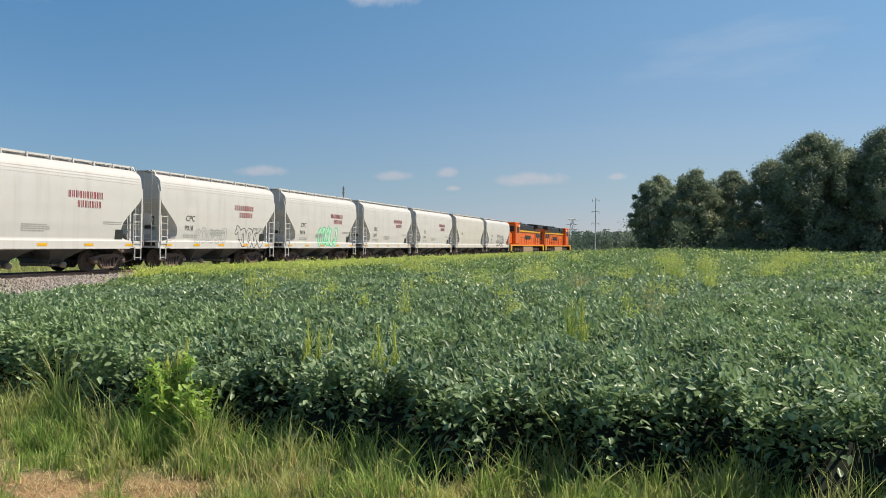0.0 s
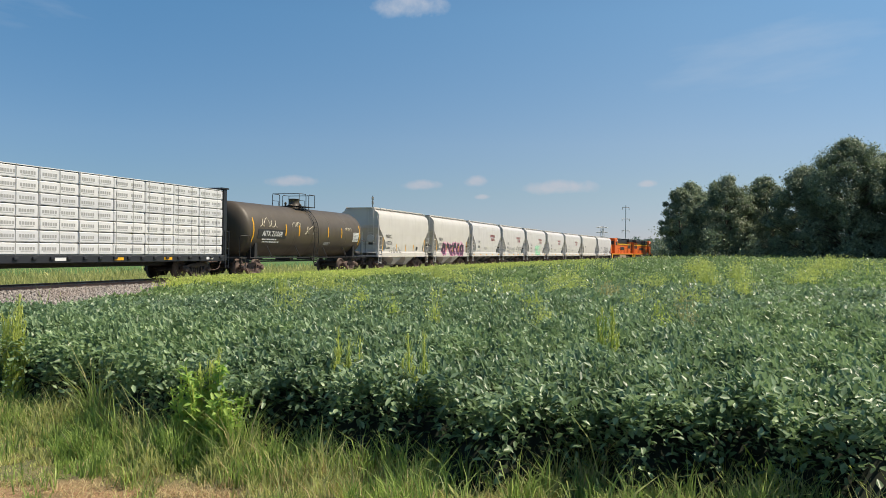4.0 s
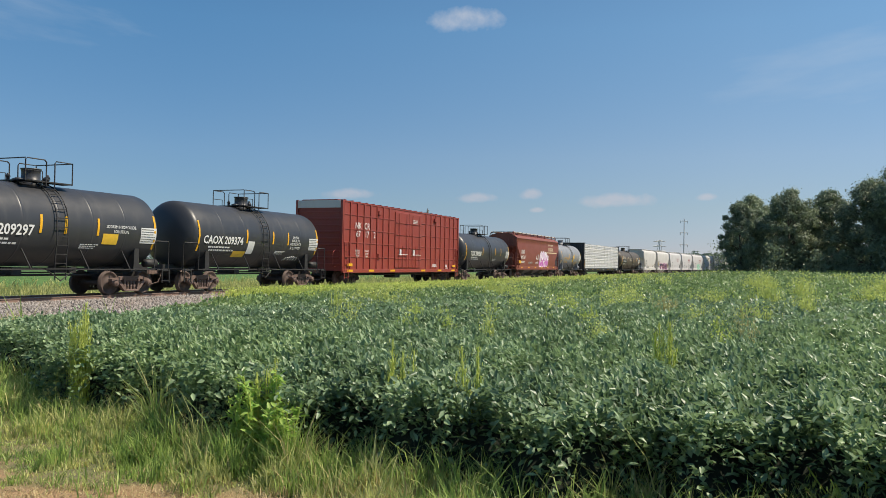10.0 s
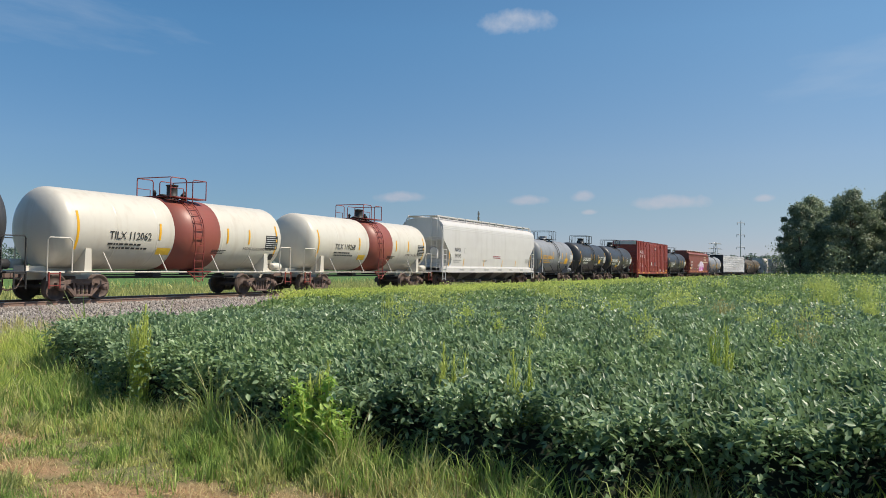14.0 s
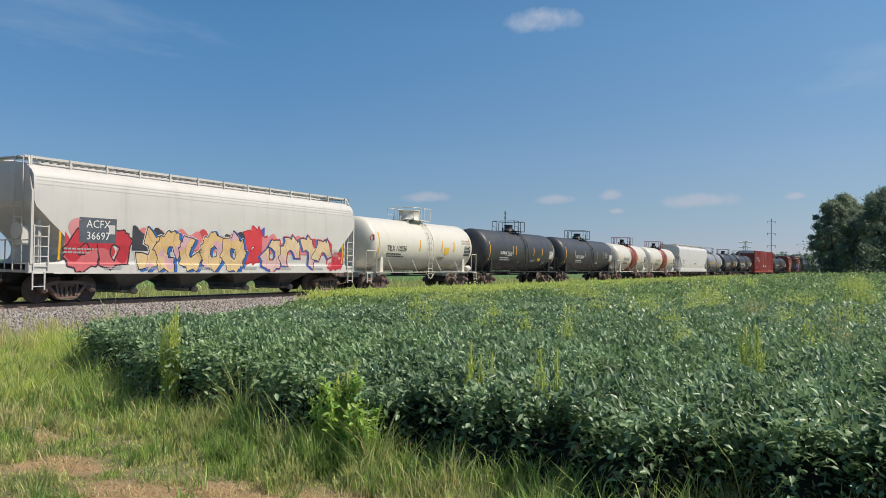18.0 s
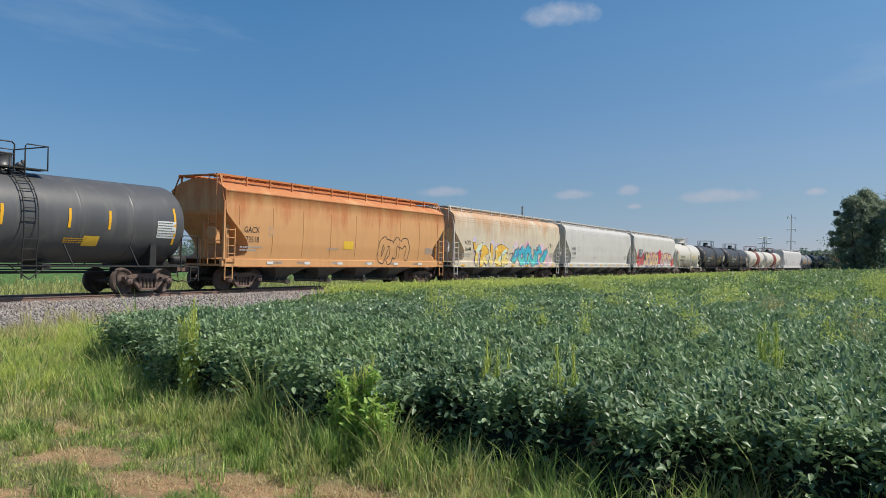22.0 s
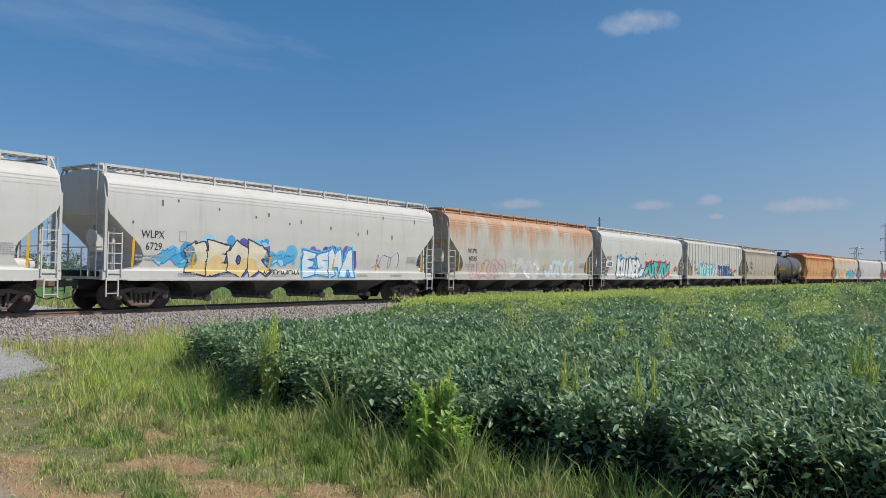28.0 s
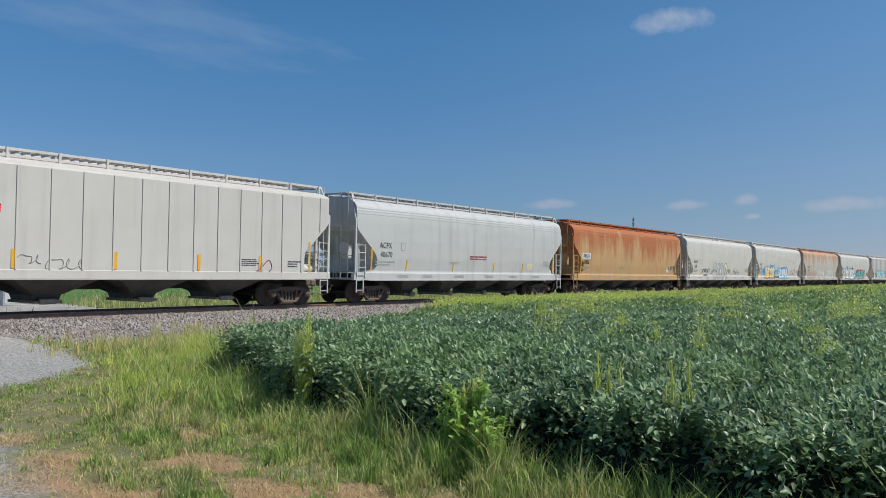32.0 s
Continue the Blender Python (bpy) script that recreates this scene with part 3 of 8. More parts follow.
def text_mesh(body, size, mat, bold=0.0):
    cu = bpy.data.curves.new("lettering", "FONT")
    cu.body, cu.size, cu.align_x, cu.align_y, cu.resolution_u, cu.offset = body, size, "CENTER", "CENTER", 2, bold
    ob = bpy.data.objects.new("lettering", cu)
    me = bpy.data.meshes.new_from_object(ob)
    bpy.data.objects.remove(ob)
    bpy.data.curves.remove(cu)
    me.materials.clear()
    me.materials.append(mat)
    me.name = "lettering"
    return me


def letter(car, body, x, z, size, mat, y=None, surface=None, squash=1.0, bold=0.0):
    """Words on the side that faces the road, laid 12 mm proud of the plate."""
    me = text_mesh(body, size, mat, bold)
    yy, tilt = (-(surface(z) + 0.012), 0) if y is None else (y, 0)
    if surface is not None:
        tilt = math.degrees(math.atan2(surface(z + 0.1) - surface(z - 0.1), 0.2))
    return part("lettering", me, mat, car, "", pose(x, yy, z, 90 + tilt, 0, 0) @ Matrix.Diagonal((squash, 1, 1, 1)))


def bars(car, x, z, rows, width, mat, surface, height=0.05, gap=0.045, seed=1, name="stencil"):
    """Lines of print too small to read: short bars of its size and colour."""
    rng = random.Random(seed)
    g = Geo()
    for r in range(rows):
        zz, xx = z - r * (height + gap), x - width / 2
        end = x + width / 2 - rng.random() * width * 0.25
        yy = -(surface(zz) + 0.010)
        while xx < end:
            w = rng.uniform(1.0, 3.2) * height
            y2 = -(surface(zz + height) + 0.010)
            g.add([(xx, yy, zz), (xx + w, yy, zz), (xx + w, y2, zz + height), (xx, y2, zz + height)], [(0, 1, 2, 3)])
            xx += w + height * 0.6
    ob = part(name, g, mat, car)
    ob["kind"] = "stuff"
    return ob


def blocks(car, x, z, words, size, mat, surface, name="company_mark"):
    """A company's name as plain upright bars of its size."""
    g = Geo()
    for r, count in enumerate(words):
        zz = z - r * size * 1.35
        wide = size * 0.72
        x0 = x - len(count) * wide / 2
        for i, c in enumerate(count):
            if c == " ":
                continue
            a, b = x0 + i * wide, x0 + i * wide + wide * 0.78
            t = size * 0.15
            y0, y1 = -(surface(zz) + 0.012), -(surface(zz + size) + 0.012)
            ym = lambda zq: y0 + (y1 - y0) * (zq - zz) / size
            marks = [(a, a + t, zz, zz + size), (a + wide * 0.42, a + wide * 0.42 + t, zz, zz + size)]
            for p, q, u, v in marks:
                g.add([(p, ym(u), u), (q, ym(u), u), (q, ym(v), v), (p, ym(v), v)], [(0, 1, 2, 3)])
    return part(name, g, mat, car)


def panel(car, x, z, w, h, mat, surface, name="placard", out=0.008):
    g = Geo()
    zs = [z - h / 2 + h * i / 3 for i in range(4)]
    v = [(xx, -(surface(zz) + out), zz) for zz in zs for xx in (x - w / 2, x + w / 2)]
    g.add(v, [(i * 2, i * 2 + 1, i * 2 + 3, i * 2 + 2) for i in range(3)], True)
    return part(name, g, mat, car)


def strip(car, x, z0, z1, surface, w=0.10, mat=None, lean=0.0):
    g = Geo()
    k = 5
    v = []
    for i in range(k):
        z = z0 + (z1 - z0) * i / (k - 1)
        for s in (-1, 1):
            v.append((x + s * w / 2 + lean * i / (k - 1), -(surface(z) + 0.011), z))
    g.add(v, [(i * 2, i * 2 + 1, i * 2 + 3, i * 2 + 2) for i in range(k - 1)], True)
    return part("reflector", g, mat or YELLOW, car)


def painted_runs(name, cls, mats, x_at, z_at, cell, surface, out):
    """A sprayed picture laid on the plate: every row's runs of one colour are one quad each."""
    nx, nz = cls.shape
    flat = np.concatenate([cls, np.full((1, nz), -1)], 0).T.ravel()
    start = np.flatnonzero(np.concatenate([[True], flat[1:] != flat[:-1]]))
    stop = np.concatenate([start[1:], [len(flat)]])
    keep = flat[start] >= 0
    start, stop = start[keep], stop[keep]
    row, a = np.divmod(start, nx + 1)
    b = a + stop - start
    z0, z1 = z_at + row * cell, z_at + (row + 1) * cell
    y = np.array([-(surface(z_at + k * cell) + out) for k in range(nz + 1)])
    xa, xb = x_at + a * cell, x_at + b * cell
    pts = np.stack([np.stack([xa, y[row], z0], 1), np.stack([xb, y[row], z0], 1), np.stack([xb, y[row + 1], z1], 1), np.stack([xa, y[row + 1], z1], 1)], 1)
    return fast_mesh(name, pts.reshape(-1, 3), np.arange(len(row) * 4), 4, mats, flat[start])


SPRAYS = {}


def spray(colour):
    if colour not in SPRAYS:
        SPRAYS[colour] = plain("spray_paint", colour, 0.55, vary=0.12, scale=2.5)
    return SPRAYS[colour]


GLYPHS = {  # letter skeletons in a unit cell
    "T": [((.1, .95), (.9, .95)), ((.5, .95), (.5, 0))], "U": [((.2, 1), (.2, .15), (.8, .15), (.8, 1))], "N": [((.15, 0), (.2, 1), (.8, 0), (.85, 1))],
    "E": [((.2, 0), (.2, 1)), ((.2, .95), (.85, .9)), ((.2, .5), (.7, .5)), ((.2, .05), (.85, .1))], "L": [((.25, 1), (.2, .08), (.85, .12))],
    "R": [((.2, 0), (.2, 1), (.8, .8), (.25, .5), (.85, 0))], "I": [((.5, 0), (.5, 1))], "D": [((.2, 0), (.2, 1), (.8, .7), (.75, .25), (.2, .02))],
    "S": [((.85, .9), (.2, .85), (.25, .5), (.8, .5), (.8, .1), (.15, .1))], "M": [((.1, 0), (.2, 1), (.5, .45), (.8, 1), (.9, 0))], "A": [((.1, 0), (.5, 1), (.9, 0)), ((.3, .4), (.7, .4))]}


def wild(rng):
    """A knot of strokes that is no letter."""
    out = []
    for _ in range(rng.integers(2, 4)):
        n = rng.integers(3, 6)
        a = rng.uniform(0, 6.28)
        pts = []
        for i in range(n):
            a += rng.uniform(0.5, 1.3) * (1 if n % 2 else -1)
            pts.append((float(np.clip(0.5 + 0.42 * math.cos(a), 0.05, 0.95)), float(np.clip(0.5 + 0.5 * math.sin(a), 0.0, 1.0))))
        out.append(tuple(pts))
    return out


def graffiti(car, x, z, w, h, surface, seed, count, fill, outline, halo=None, cloud=None, fat=0.17, edge=0.05, cell=0.022, fill2=None, name="graffiti", tight=1.0, hollow=False, word=""):
    """Sprayed fat letters: filled shapes, a dark edge, a second edge and a cloud of colour behind."""
    rng = np.random.default_rng(seed)
    nx, nz = int(w / cell), int(h / cell)
    X_, Z_ = np.meshgrid((np.arange(nx) + 0.5) * cell, (np.arange(nz) + 0.5) * cell, indexing="ij")
    d = np.full(X_.shape, 9.0)
    cw = (w - 0.5) / count
    for i in range(count):
        glyph = GLYPHS[word[i]] if word else wild(rng)
        hh, base, sk = (h - 0.42) * rng.uniform(0.85, 1.0), 0.2 + rng.uniform(0, 0.08), rng.normal(0, 0.10)
        for line in glyph:
            P = [np.array([0.25 + (i + 0.5 + (a - 0.5) * 0.92 * tight) * cw + sk * b * hh + rng.normal(0, 0.03), base + b * hh + rng.normal(0, 0.03)]) for a, b in line]
            for a, b in zip(P, P[1:]):
                ab = b - a
                t = np.clip(((X_ - a[0]) * ab[0] + (Z_ - a[1]) * ab[1]) / (ab @ ab + 1e-9), 0, 1)
                d = np.minimum(d, np.hypot(X_ - a[0] - t * ab[0], Z_ - a[1] - t * ab[1]) - fat * min(1.0, cw))
    wob = sum(np.sin(X_ * rng.uniform(2, 9) + rng.uniform(0, 6)) * np.sin(Z_ * rng.uniform(2, 9) + rng.uniform(0, 6)) for _ in range(5))
    cls = np.full(X_.shape, -1)
    mats = []

    def put(mask, colour):
        if colour is None:
            return
        m = spray(colour)
        if m not in mats:
            mats.append(m)
        cls[mask] = mats.index(m)
    if cloud:
        spots = np.full(X_.shape, 9.0)
        for _ in range(count * 3):
            c = (rng.uniform(0.2, w - 0.2), rng.uniform(0.15, h - 0.15), rng.uniform(0.12, 0.4))
            spots = np.minimum(spots, np.hypot(X_ - c[0], Z_ - c[1]) - c[2])
        for k, col in enumerate(cloud if isinstance(cloud[0], tuple) else [cloud]):
            put((spots < 0.0) & (np.sin(X_ * 2.3 + k * 2.1 + seed) + 0.4 * wob > (-9 if k == 0 else 0.2)), col)
    if halo:
        put(d < edge * 2.2, halo)
    put(d < edge, outline)
    if not hollow:
        put(d < 0, fill)
        if fill2:
            put((d < 0) & (Z_ + 0.1 * wob < h * 0.46), fill2)
        put((d < -fat * 0.35) & (np.sin(X_ * 3 + Z_ * 5 + seed) > 0.90), (0.8, 0.8, 0.8))
        put((d < 0) & (np.abs(np.sin(X_ * 4.1 + 2.0 * np.sin(Z_ * 2.5) + seed)) < 0.035), outline)
    else:
        cls[d < 0] = -1
    me = painted_runs(name, cls, mats, x - w / 2, z - h / 2, cell, surface, 0.006)
    return part(name, me, None, car)


GLYPHS.update({
    "K": [((.18, 0), (.18, 1)), ((.85, 1), (.22, .48), (.88, 0))], "Y": [((.1, 1), (.5, .5), (.9, 1)), ((.5, .5), (.45, 0))], "Z": [((.1, .95), (.88, .95), (.12, .05), (.9, .05))],
    "O": [((.5, 1), (.15, .75), (.15, .25), (.5, 0), (.85, .25), (.85, .75), (.5, 1))], "H": [((.15, 0), (.2, 1)), ((.85, 0), (.8, 1)), ((.2, .5), (.8, .5))],
    "C": [((.85, .85), (.5, 1), (.15, .7), (.15, .25), (.5, 0), (.88, .15))], "/": [((.85, 1), (.15, 0))], "V": [((.1, 1), (.45, 0), (.9, 1))], ">": [((.05, .2), (.55, .75), (.35, .35), (.95, .9))]})


def mural(car, x0, x1, z0, z1, surface, seed, word, fills, outline, fat=0.2, edge=0.05, drop=None, halo=None, cloud=(), above=(), dots=None, veins=None, cell=0.018, out=0.006, name="graffiti"):
    """Sprayed block letters laid one over another, each with its own edge; a drop block, a halo and clouds lie behind."""
    rng = np.random.default_rng(seed)
    pad = 0.45
    w, h = x1 - x0 + 2 * pad, z1 - z0 + 0.55
    nx, nz = int(w / cell), int(h / cell)
    X_, Z_ = np.meshgrid((np.arange(nx) + 0.5) * cell + x0 - pad, (np.arange(nz) + 0.5) * cell + z0 - 0.02, indexing="ij")
    wob = sum(np.sin(X_ * rng.uniform(2, 7) + rng.uniform(0, 6)) * np.sin(Z_ * rng.uniform(2, 7) + rng.uniform(0, 6)) for _ in range(5))
    cw = (x1 - x0) / len(word)
    fat = fat * min(cw, 1.1)
    shapes = []
    for i, ch in enumerate(word):
        lift, tall, lean = rng.uniform(0, 0.06), rng.uniform(0.90, 1.0), rng.normal(0.02, 0.08)
        d = np.full(X_.shape, 9.0)
        for line in (GLYPHS[ch] if ch in GLYPHS else wild(rng)):
            P = [np.array([x0 + (i + 0.5 + (a - 0.5) * 0.95 + lean * (b - 0.5)) * cw, z0 + fat + (lift + b * tall) * (z1 - z0 - 2 * fat)]) for a, b in line]
            for a, b in zip(P, P[1:]):
                ab = b - a
                run_ = math.hypot(*ab) + 1e-6
                u = ((X_ - a[0]) * ab[0] + (Z_ - a[1]) * ab[1]) / run_
                off = ((X_ - a[0]) * ab[1] - (Z_ - a[1]) * ab[0]) / run_
                half = fat * (1.3 - 0.55 * np.clip(u / run_, 0, 1))
                d = np.minimum(d, np.maximum(np.abs(off) - half, np.maximum(-u, u - run_) - fat * 0.75 + 0.35 * off))
        shapes.append(d + 0.008 * wob)
    whole = np.minimum.reduce(shapes)
    cls, mats = np.full(X_.shape, -1), []

    def put(mask, colour):
        m = spray(colour)
        if m not in mats:
            mats.append(m)
        cls[mask] = mats.index(m)
    for k, col in enumerate(cloud):
        spots = np.full(X_.shape, 9.0)
        for _ in range(len(word) * 3):
            r = rng.uniform(0.12, 0.34)
            c = (rng.uniform(x0, x1), rng.uniform(z0 + 0.2, z1 + 0.1))
            spots = np.minimum(spots, np.hypot(X_ - c[0], Z_ - c[1]) - r)
        put((spots < 0) & (whole < 0.55), col)
    for k, col in enumerate(above):
        # tongues of colour over the letters' tops
        tongue = z1 - 0.25 + 0.28 * np.abs(np.sin(X_ * 1.7 + k * 1.3 + seed)) ** 0.6 + 0.12 * np.sin(X_ * 7 + k * 2) + 0.05 * wob
        put((Z_ < tongue) & (Z_ > z1 - 0.75) & (np.sin(X_ * 0.9 + k * 2.4 + seed) > -0.35) & (X_ > x0 - 0.1) & (X_ < x1 + 0.1), col)
    if halo:
        put(whole < edge + halo[1], halo[0])
    if drop:
        col, dx, dz = drop
        ix, iz = int(abs(dx) / cell), int(abs(dz) / cell)
        for k in range(max(ix, iz) + 1):
            f = k / max(ix, iz, 1)
            sx, sz = int(np.sign(dx) * ix * f), int(np.sign(dz) * iz * f)
            moved = np.full(whole.shape, 9.0)
            moved[max(sx, 0):nx + min(sx, 0), max(sz, 0):nz + min(sz, 0)] = whole[max(-sx, 0):nx + min(-sx, 0), max(-sz, 0):nz + min(-sz, 0)]
            put(moved < edge, col)
    for i, d in enumerate(shapes):
        put(d < edge, outline)
        put(d < 0, fills[0])
        if len(fills) > 1:
            put((d < 0) & (Z_ + 0.14 * wob < z0 + 0.45 * (z1 - z0)), fills[1])
        if len(fills) > 2:
            put((d < 0) & (np.sin(X_ * 2.1 + i * 1.9) * np.sin(Z_ * 3.3 + i + seed) + 0.25 * wob > 0.62), fills[2])
        if veins:
            put((d < -0.02) & (np.abs(np.sin(X_ * 5.1 + 1.7 * np.sin(Z_ * 3.1 + i) + seed)) < 0.07), veins)
    if dots:
        for _ in range(len(word) * 2):
            c = (rng.uniform(x0, x1), rng.uniform(z0 + 0.1, z1 + 0.15), rng.uniform(0.04, 0.12))
            put(np.hypot(X_ - c[0], Z_ - c[1]) < c[2], dots)
    return part(name, painted_runs(name, cls, mats, x0 - pad, z0 - 0.02, cell, surface, out), None, car)


def scrawl(car, x, z, w, h, surface, seed, mat, r=0.018):
    """A quick tag in one thin line."""
    rng = random.Random(seed)
    loops = max(2, int(w / (0.45 * h + 0.08)))
    sizes = [rng.uniform(0.45, 1.0) for _ in range(loops + 2)]
    lean = rng.uniform(0.15, 0.5)
    fine = []
    for i in range(loops * 12 + 1):
        u = i / 12
        k, f = int(u), u - int(u)
        tall = sizes[k] * (1 - f) + sizes[k + 1] * f
        a = 2 * math.pi * u
        zz = z - h / 2 + h * tall * (0.5 - 0.5 * math.cos(a)) * (0.85 + 0.15 * math.sin(a * 2.3 + seed))
        xx = x - w / 2 + w * u / loops - 0.26 * h * math.sin(a) * (1 if sizes[k] > 0.65 else -0.7) + lean * (zz - z)
        fine.append((xx, -(surface(zz) + 0.004), zz))
    return part("graffiti", Geo().tube(fine, r, 4, False), mat, car)


def ladder(car, x, y, z0, z1, mat, wide=0.42, n=None, name="ladder"):
    g = Geo()
    for k in (-1, 1):
        g.box(x + k * wide / 2 - 0.02, x + k * wide / 2 + 0.02, y - 0.02, y + 0.02, z0, z1)
    n = n or max(3, int((z1 - z0) / 0.36))
    for i in range(n):
        z = z0 + 0.1 + (z1 - z0 - 0.15) * i / (n - 1)
        g.box(x - wide / 2, x + wide / 2, y - 0.014, y + 0.014, z - 0.014, z + 0.014)
    return part(name, g, mat, car)

# ---------------------------------------------------------------- track
def gravel(name, lo, hi, scale=22):
    m, n, l, p = nodes_of(name)
    v = n.new("ShaderNodeTexVoronoi")
    v.inputs["Scale"].default_value = scale
    c = n.new("ShaderNodeTexCoord")
    l.new(c.outputs["Object"], v.inputs[0])
    sep = n.new("ShaderNodeSeparateColor")
    l.new(v.outputs["Color"], sep.inputs[0])
    col = mixed(n, l, sep.outputs[0], lo, hi)
    col = mixed(n, l, ramp(n, l, noise_at(n, l, 0.6, detail=4), 0.4, 0.7, 0, 0.35), col, (0.20, 0.15, 0.11))
    l.new(col, p.inputs["Base Color"])
    p.inputs["Roughness"].default_value = 0.9
    bump(n, l, p, v.outputs["Distance"], 0.9, 0.04)
    return m


def stone_material():
    m, n, l, p = nodes_of("ballast_stone")
    geo = n.new("ShaderNodeNewGeometry")
    c = mixed(n, l, geo.outputs["Random Per Island"], (0.15, 0.135, 0.125), (0.44, 0.40, 0.37))
    l.new(mixed(n, l, ramp(n, l, noise_at(n, l, 0.7, detail=3), 0.42, 0.7, 0, 0.4), c, (0.20, 0.13, 0.095)), p.inputs["Base Color"])
    p.inputs["Roughness"].default_value = 0.9
    return m


BALLAST = gravel("ballast_bed", (0.13, 0.12, 0.11), (0.40, 0.37, 0.34))
STONE = stone_material()
RAIL_RUST = plain("rusty_rail", (0.24, 0.155, 0.12), 0.8, vary=0.3)
RAIL_TOP = plain("polished_rail_head", (0.42, 0.41, 0.40), 0.3, 0.9, vary=0.1)
TIE_WOOD = plain("creosoted_tie", (0.075, 0.058, 0.045), 0.9, vary=0.45, scale=8)


def bed_z(q):
    q = np.abs(np.asarray(q, float))
    return np.interp(q, [0, 1.55, 1.9, 4.9, 5.6], [0.075, 0.07, 0.03, -0.36, -0.60])


def build_track():
    s_steps = steps((-300, 0, 30), (0, 70, 0.5), (70, 200, 5), (200, 520, 20))
    q_steps = np.array([-5.6, -4.9, -3.4, -2.7, -1.9, -1.55, -0.6, 0.6, 1.55, 1.9, 2.3, 2.7, 3.1, 3.6, 4.2, 4.9, 5.6])
    me, s, q = grid_sheet("ballast", s_steps, q_steps, BALLAST, lambda s, q: bed_z(q) + 0.03 * np.sin(s * 2.3 + q * 5) * np.sin(s * 0.9) * (np.abs(q) > 1.7))
    co = np.empty(len(me.vertices) * 3, np.float32)
    me.vertices.foreach_get("co", co)
    co = co.reshape(-1, 3)
    co[:, :2] += swing(s)[:, None] * np.array([[N.x, N.y]])
    co[:, 2] += 0.6 * smooth(140, 260, s)
    me.vertices.foreach_set("co", co.ravel())
    me.update()
    tagged(new("ballast", me), "grey crushed stone ballast under the railway track", "ballast", kind="structure")
    track = tagged(new("railway_track"), "single railway track on wooden ties", "railway", kind="structure")
    base = RAIL_Z
    prof = [(-0.07, -0.172), (0.07, -0.172), (0.07, -0.155), (0.012, -0.13), (0.012, -0.045), (0.036, -0.035), (0.036, -0.004), (0.028, 0.0), (-0.028, 0.0), (-0.036, -0.004), (-0.036, -0.035), (-0.012, -0.045), (-0.012, -0.13), (-0.07, -0.155)]
    for k in (-1, 1):
        g = Geo()
        along = [-300, 85] + list(range(95, 496, 10))
        v = [tuple(plan(s, k * 0.755 + a + float(swing(s)), base + z)) for s in along for a, z in prof]
        n = len(prof)
        g.add(v, [(i + r * n, (i + 1) % n + r * n, (i + 1) % n + n + r * n, i + n + r * n) for r in range(len(along) - 1) for i in range(n)])
        me = g.mesh("rail", RAIL_RUST)
        me.materials.append(RAIL_TOP)
        for p in me.polygons:
            if p.center.z > base - 0.006:
                p.material_index = 1
        part("rail", me, None, track)
    # loose stones on the shoulder
    count = 34000
    s = 5 + 60 * RNG.beta(1.0, 2.0, count)
    q = RNG.uniform(0.85, 5.3, count)
    keep = ~((s < 9.6) & (q > 1.7))
    s, q = s[keep], q[keep]
    at = at_plan(s, q, 0)
    r = RNG.uniform(0.022, 0.05, len(s)) * (1 + s / 60)
    at[:, 2] = bed_z(q) + r * 0.25
    form = np.array([[1, 0, 0], [-1, 0, 0], [0, 1, 0], [0, -1, 0], [0, 0, 1], [0, 0, -1]], float)
    tri = np.array([[0, 2, 4], [2, 1, 4], [1, 3, 4], [3, 0, 4], [2, 0, 5], [1, 2, 5], [3, 1, 5], [0, 3, 5]])
    a = RNG.uniform(0, 6.28, len(s))
    rot = np.zeros((len(s), 3, 3))
    rot[:, 0, 0], rot[:, 0, 1], rot[:, 1, 0], rot[:, 1, 1], rot[:, 2, 2] = np.cos(a), -np.sin(a), np.sin(a), np.cos(a), 1
    shape = form[None] * RNG.uniform(0.6, 1.35, (len(s), 6, 1)) + RNG.normal(0, 0.2, (len(s), 6, 3))
    pts = at[:, None] + np.einsum("nij,nkj->nki", rot, shape) * r[:, None, None]
    loops = (np.arange(len(s))[:, None, None] * 6 + tri[None]).reshape(-1)
    stuff("ballast_stones", [(pts.reshape(-1, 3), loops, 0)], [STONE], "loose grey and brown ballast stones beside the track", "stones")
    return track


TRACK_OB = build_track()


# ---------------------------------------------------------------- grass and weeds
def free_of_gravel(s, q):
    return (s > road_edge(q) + RNG.normal(0, 0.22, len(s))) & (np.abs(q) > 5.5 - 0.4 * np.sin(s * 0.8))


GRASS_DEEP = leafy("deep_green_grass", (0.19, 0.31, 0.075), (0.56, 0.70, 0.22), 0.5, 0.5, 0.8, (0.40, 0.52, 0.13), 5.0)


STRAW_GRASS = leafy("pale_seeding_grass", (0.44, 0.42, 0.14), (0.74, 0.66, 0.32), 0.7, 0.4)


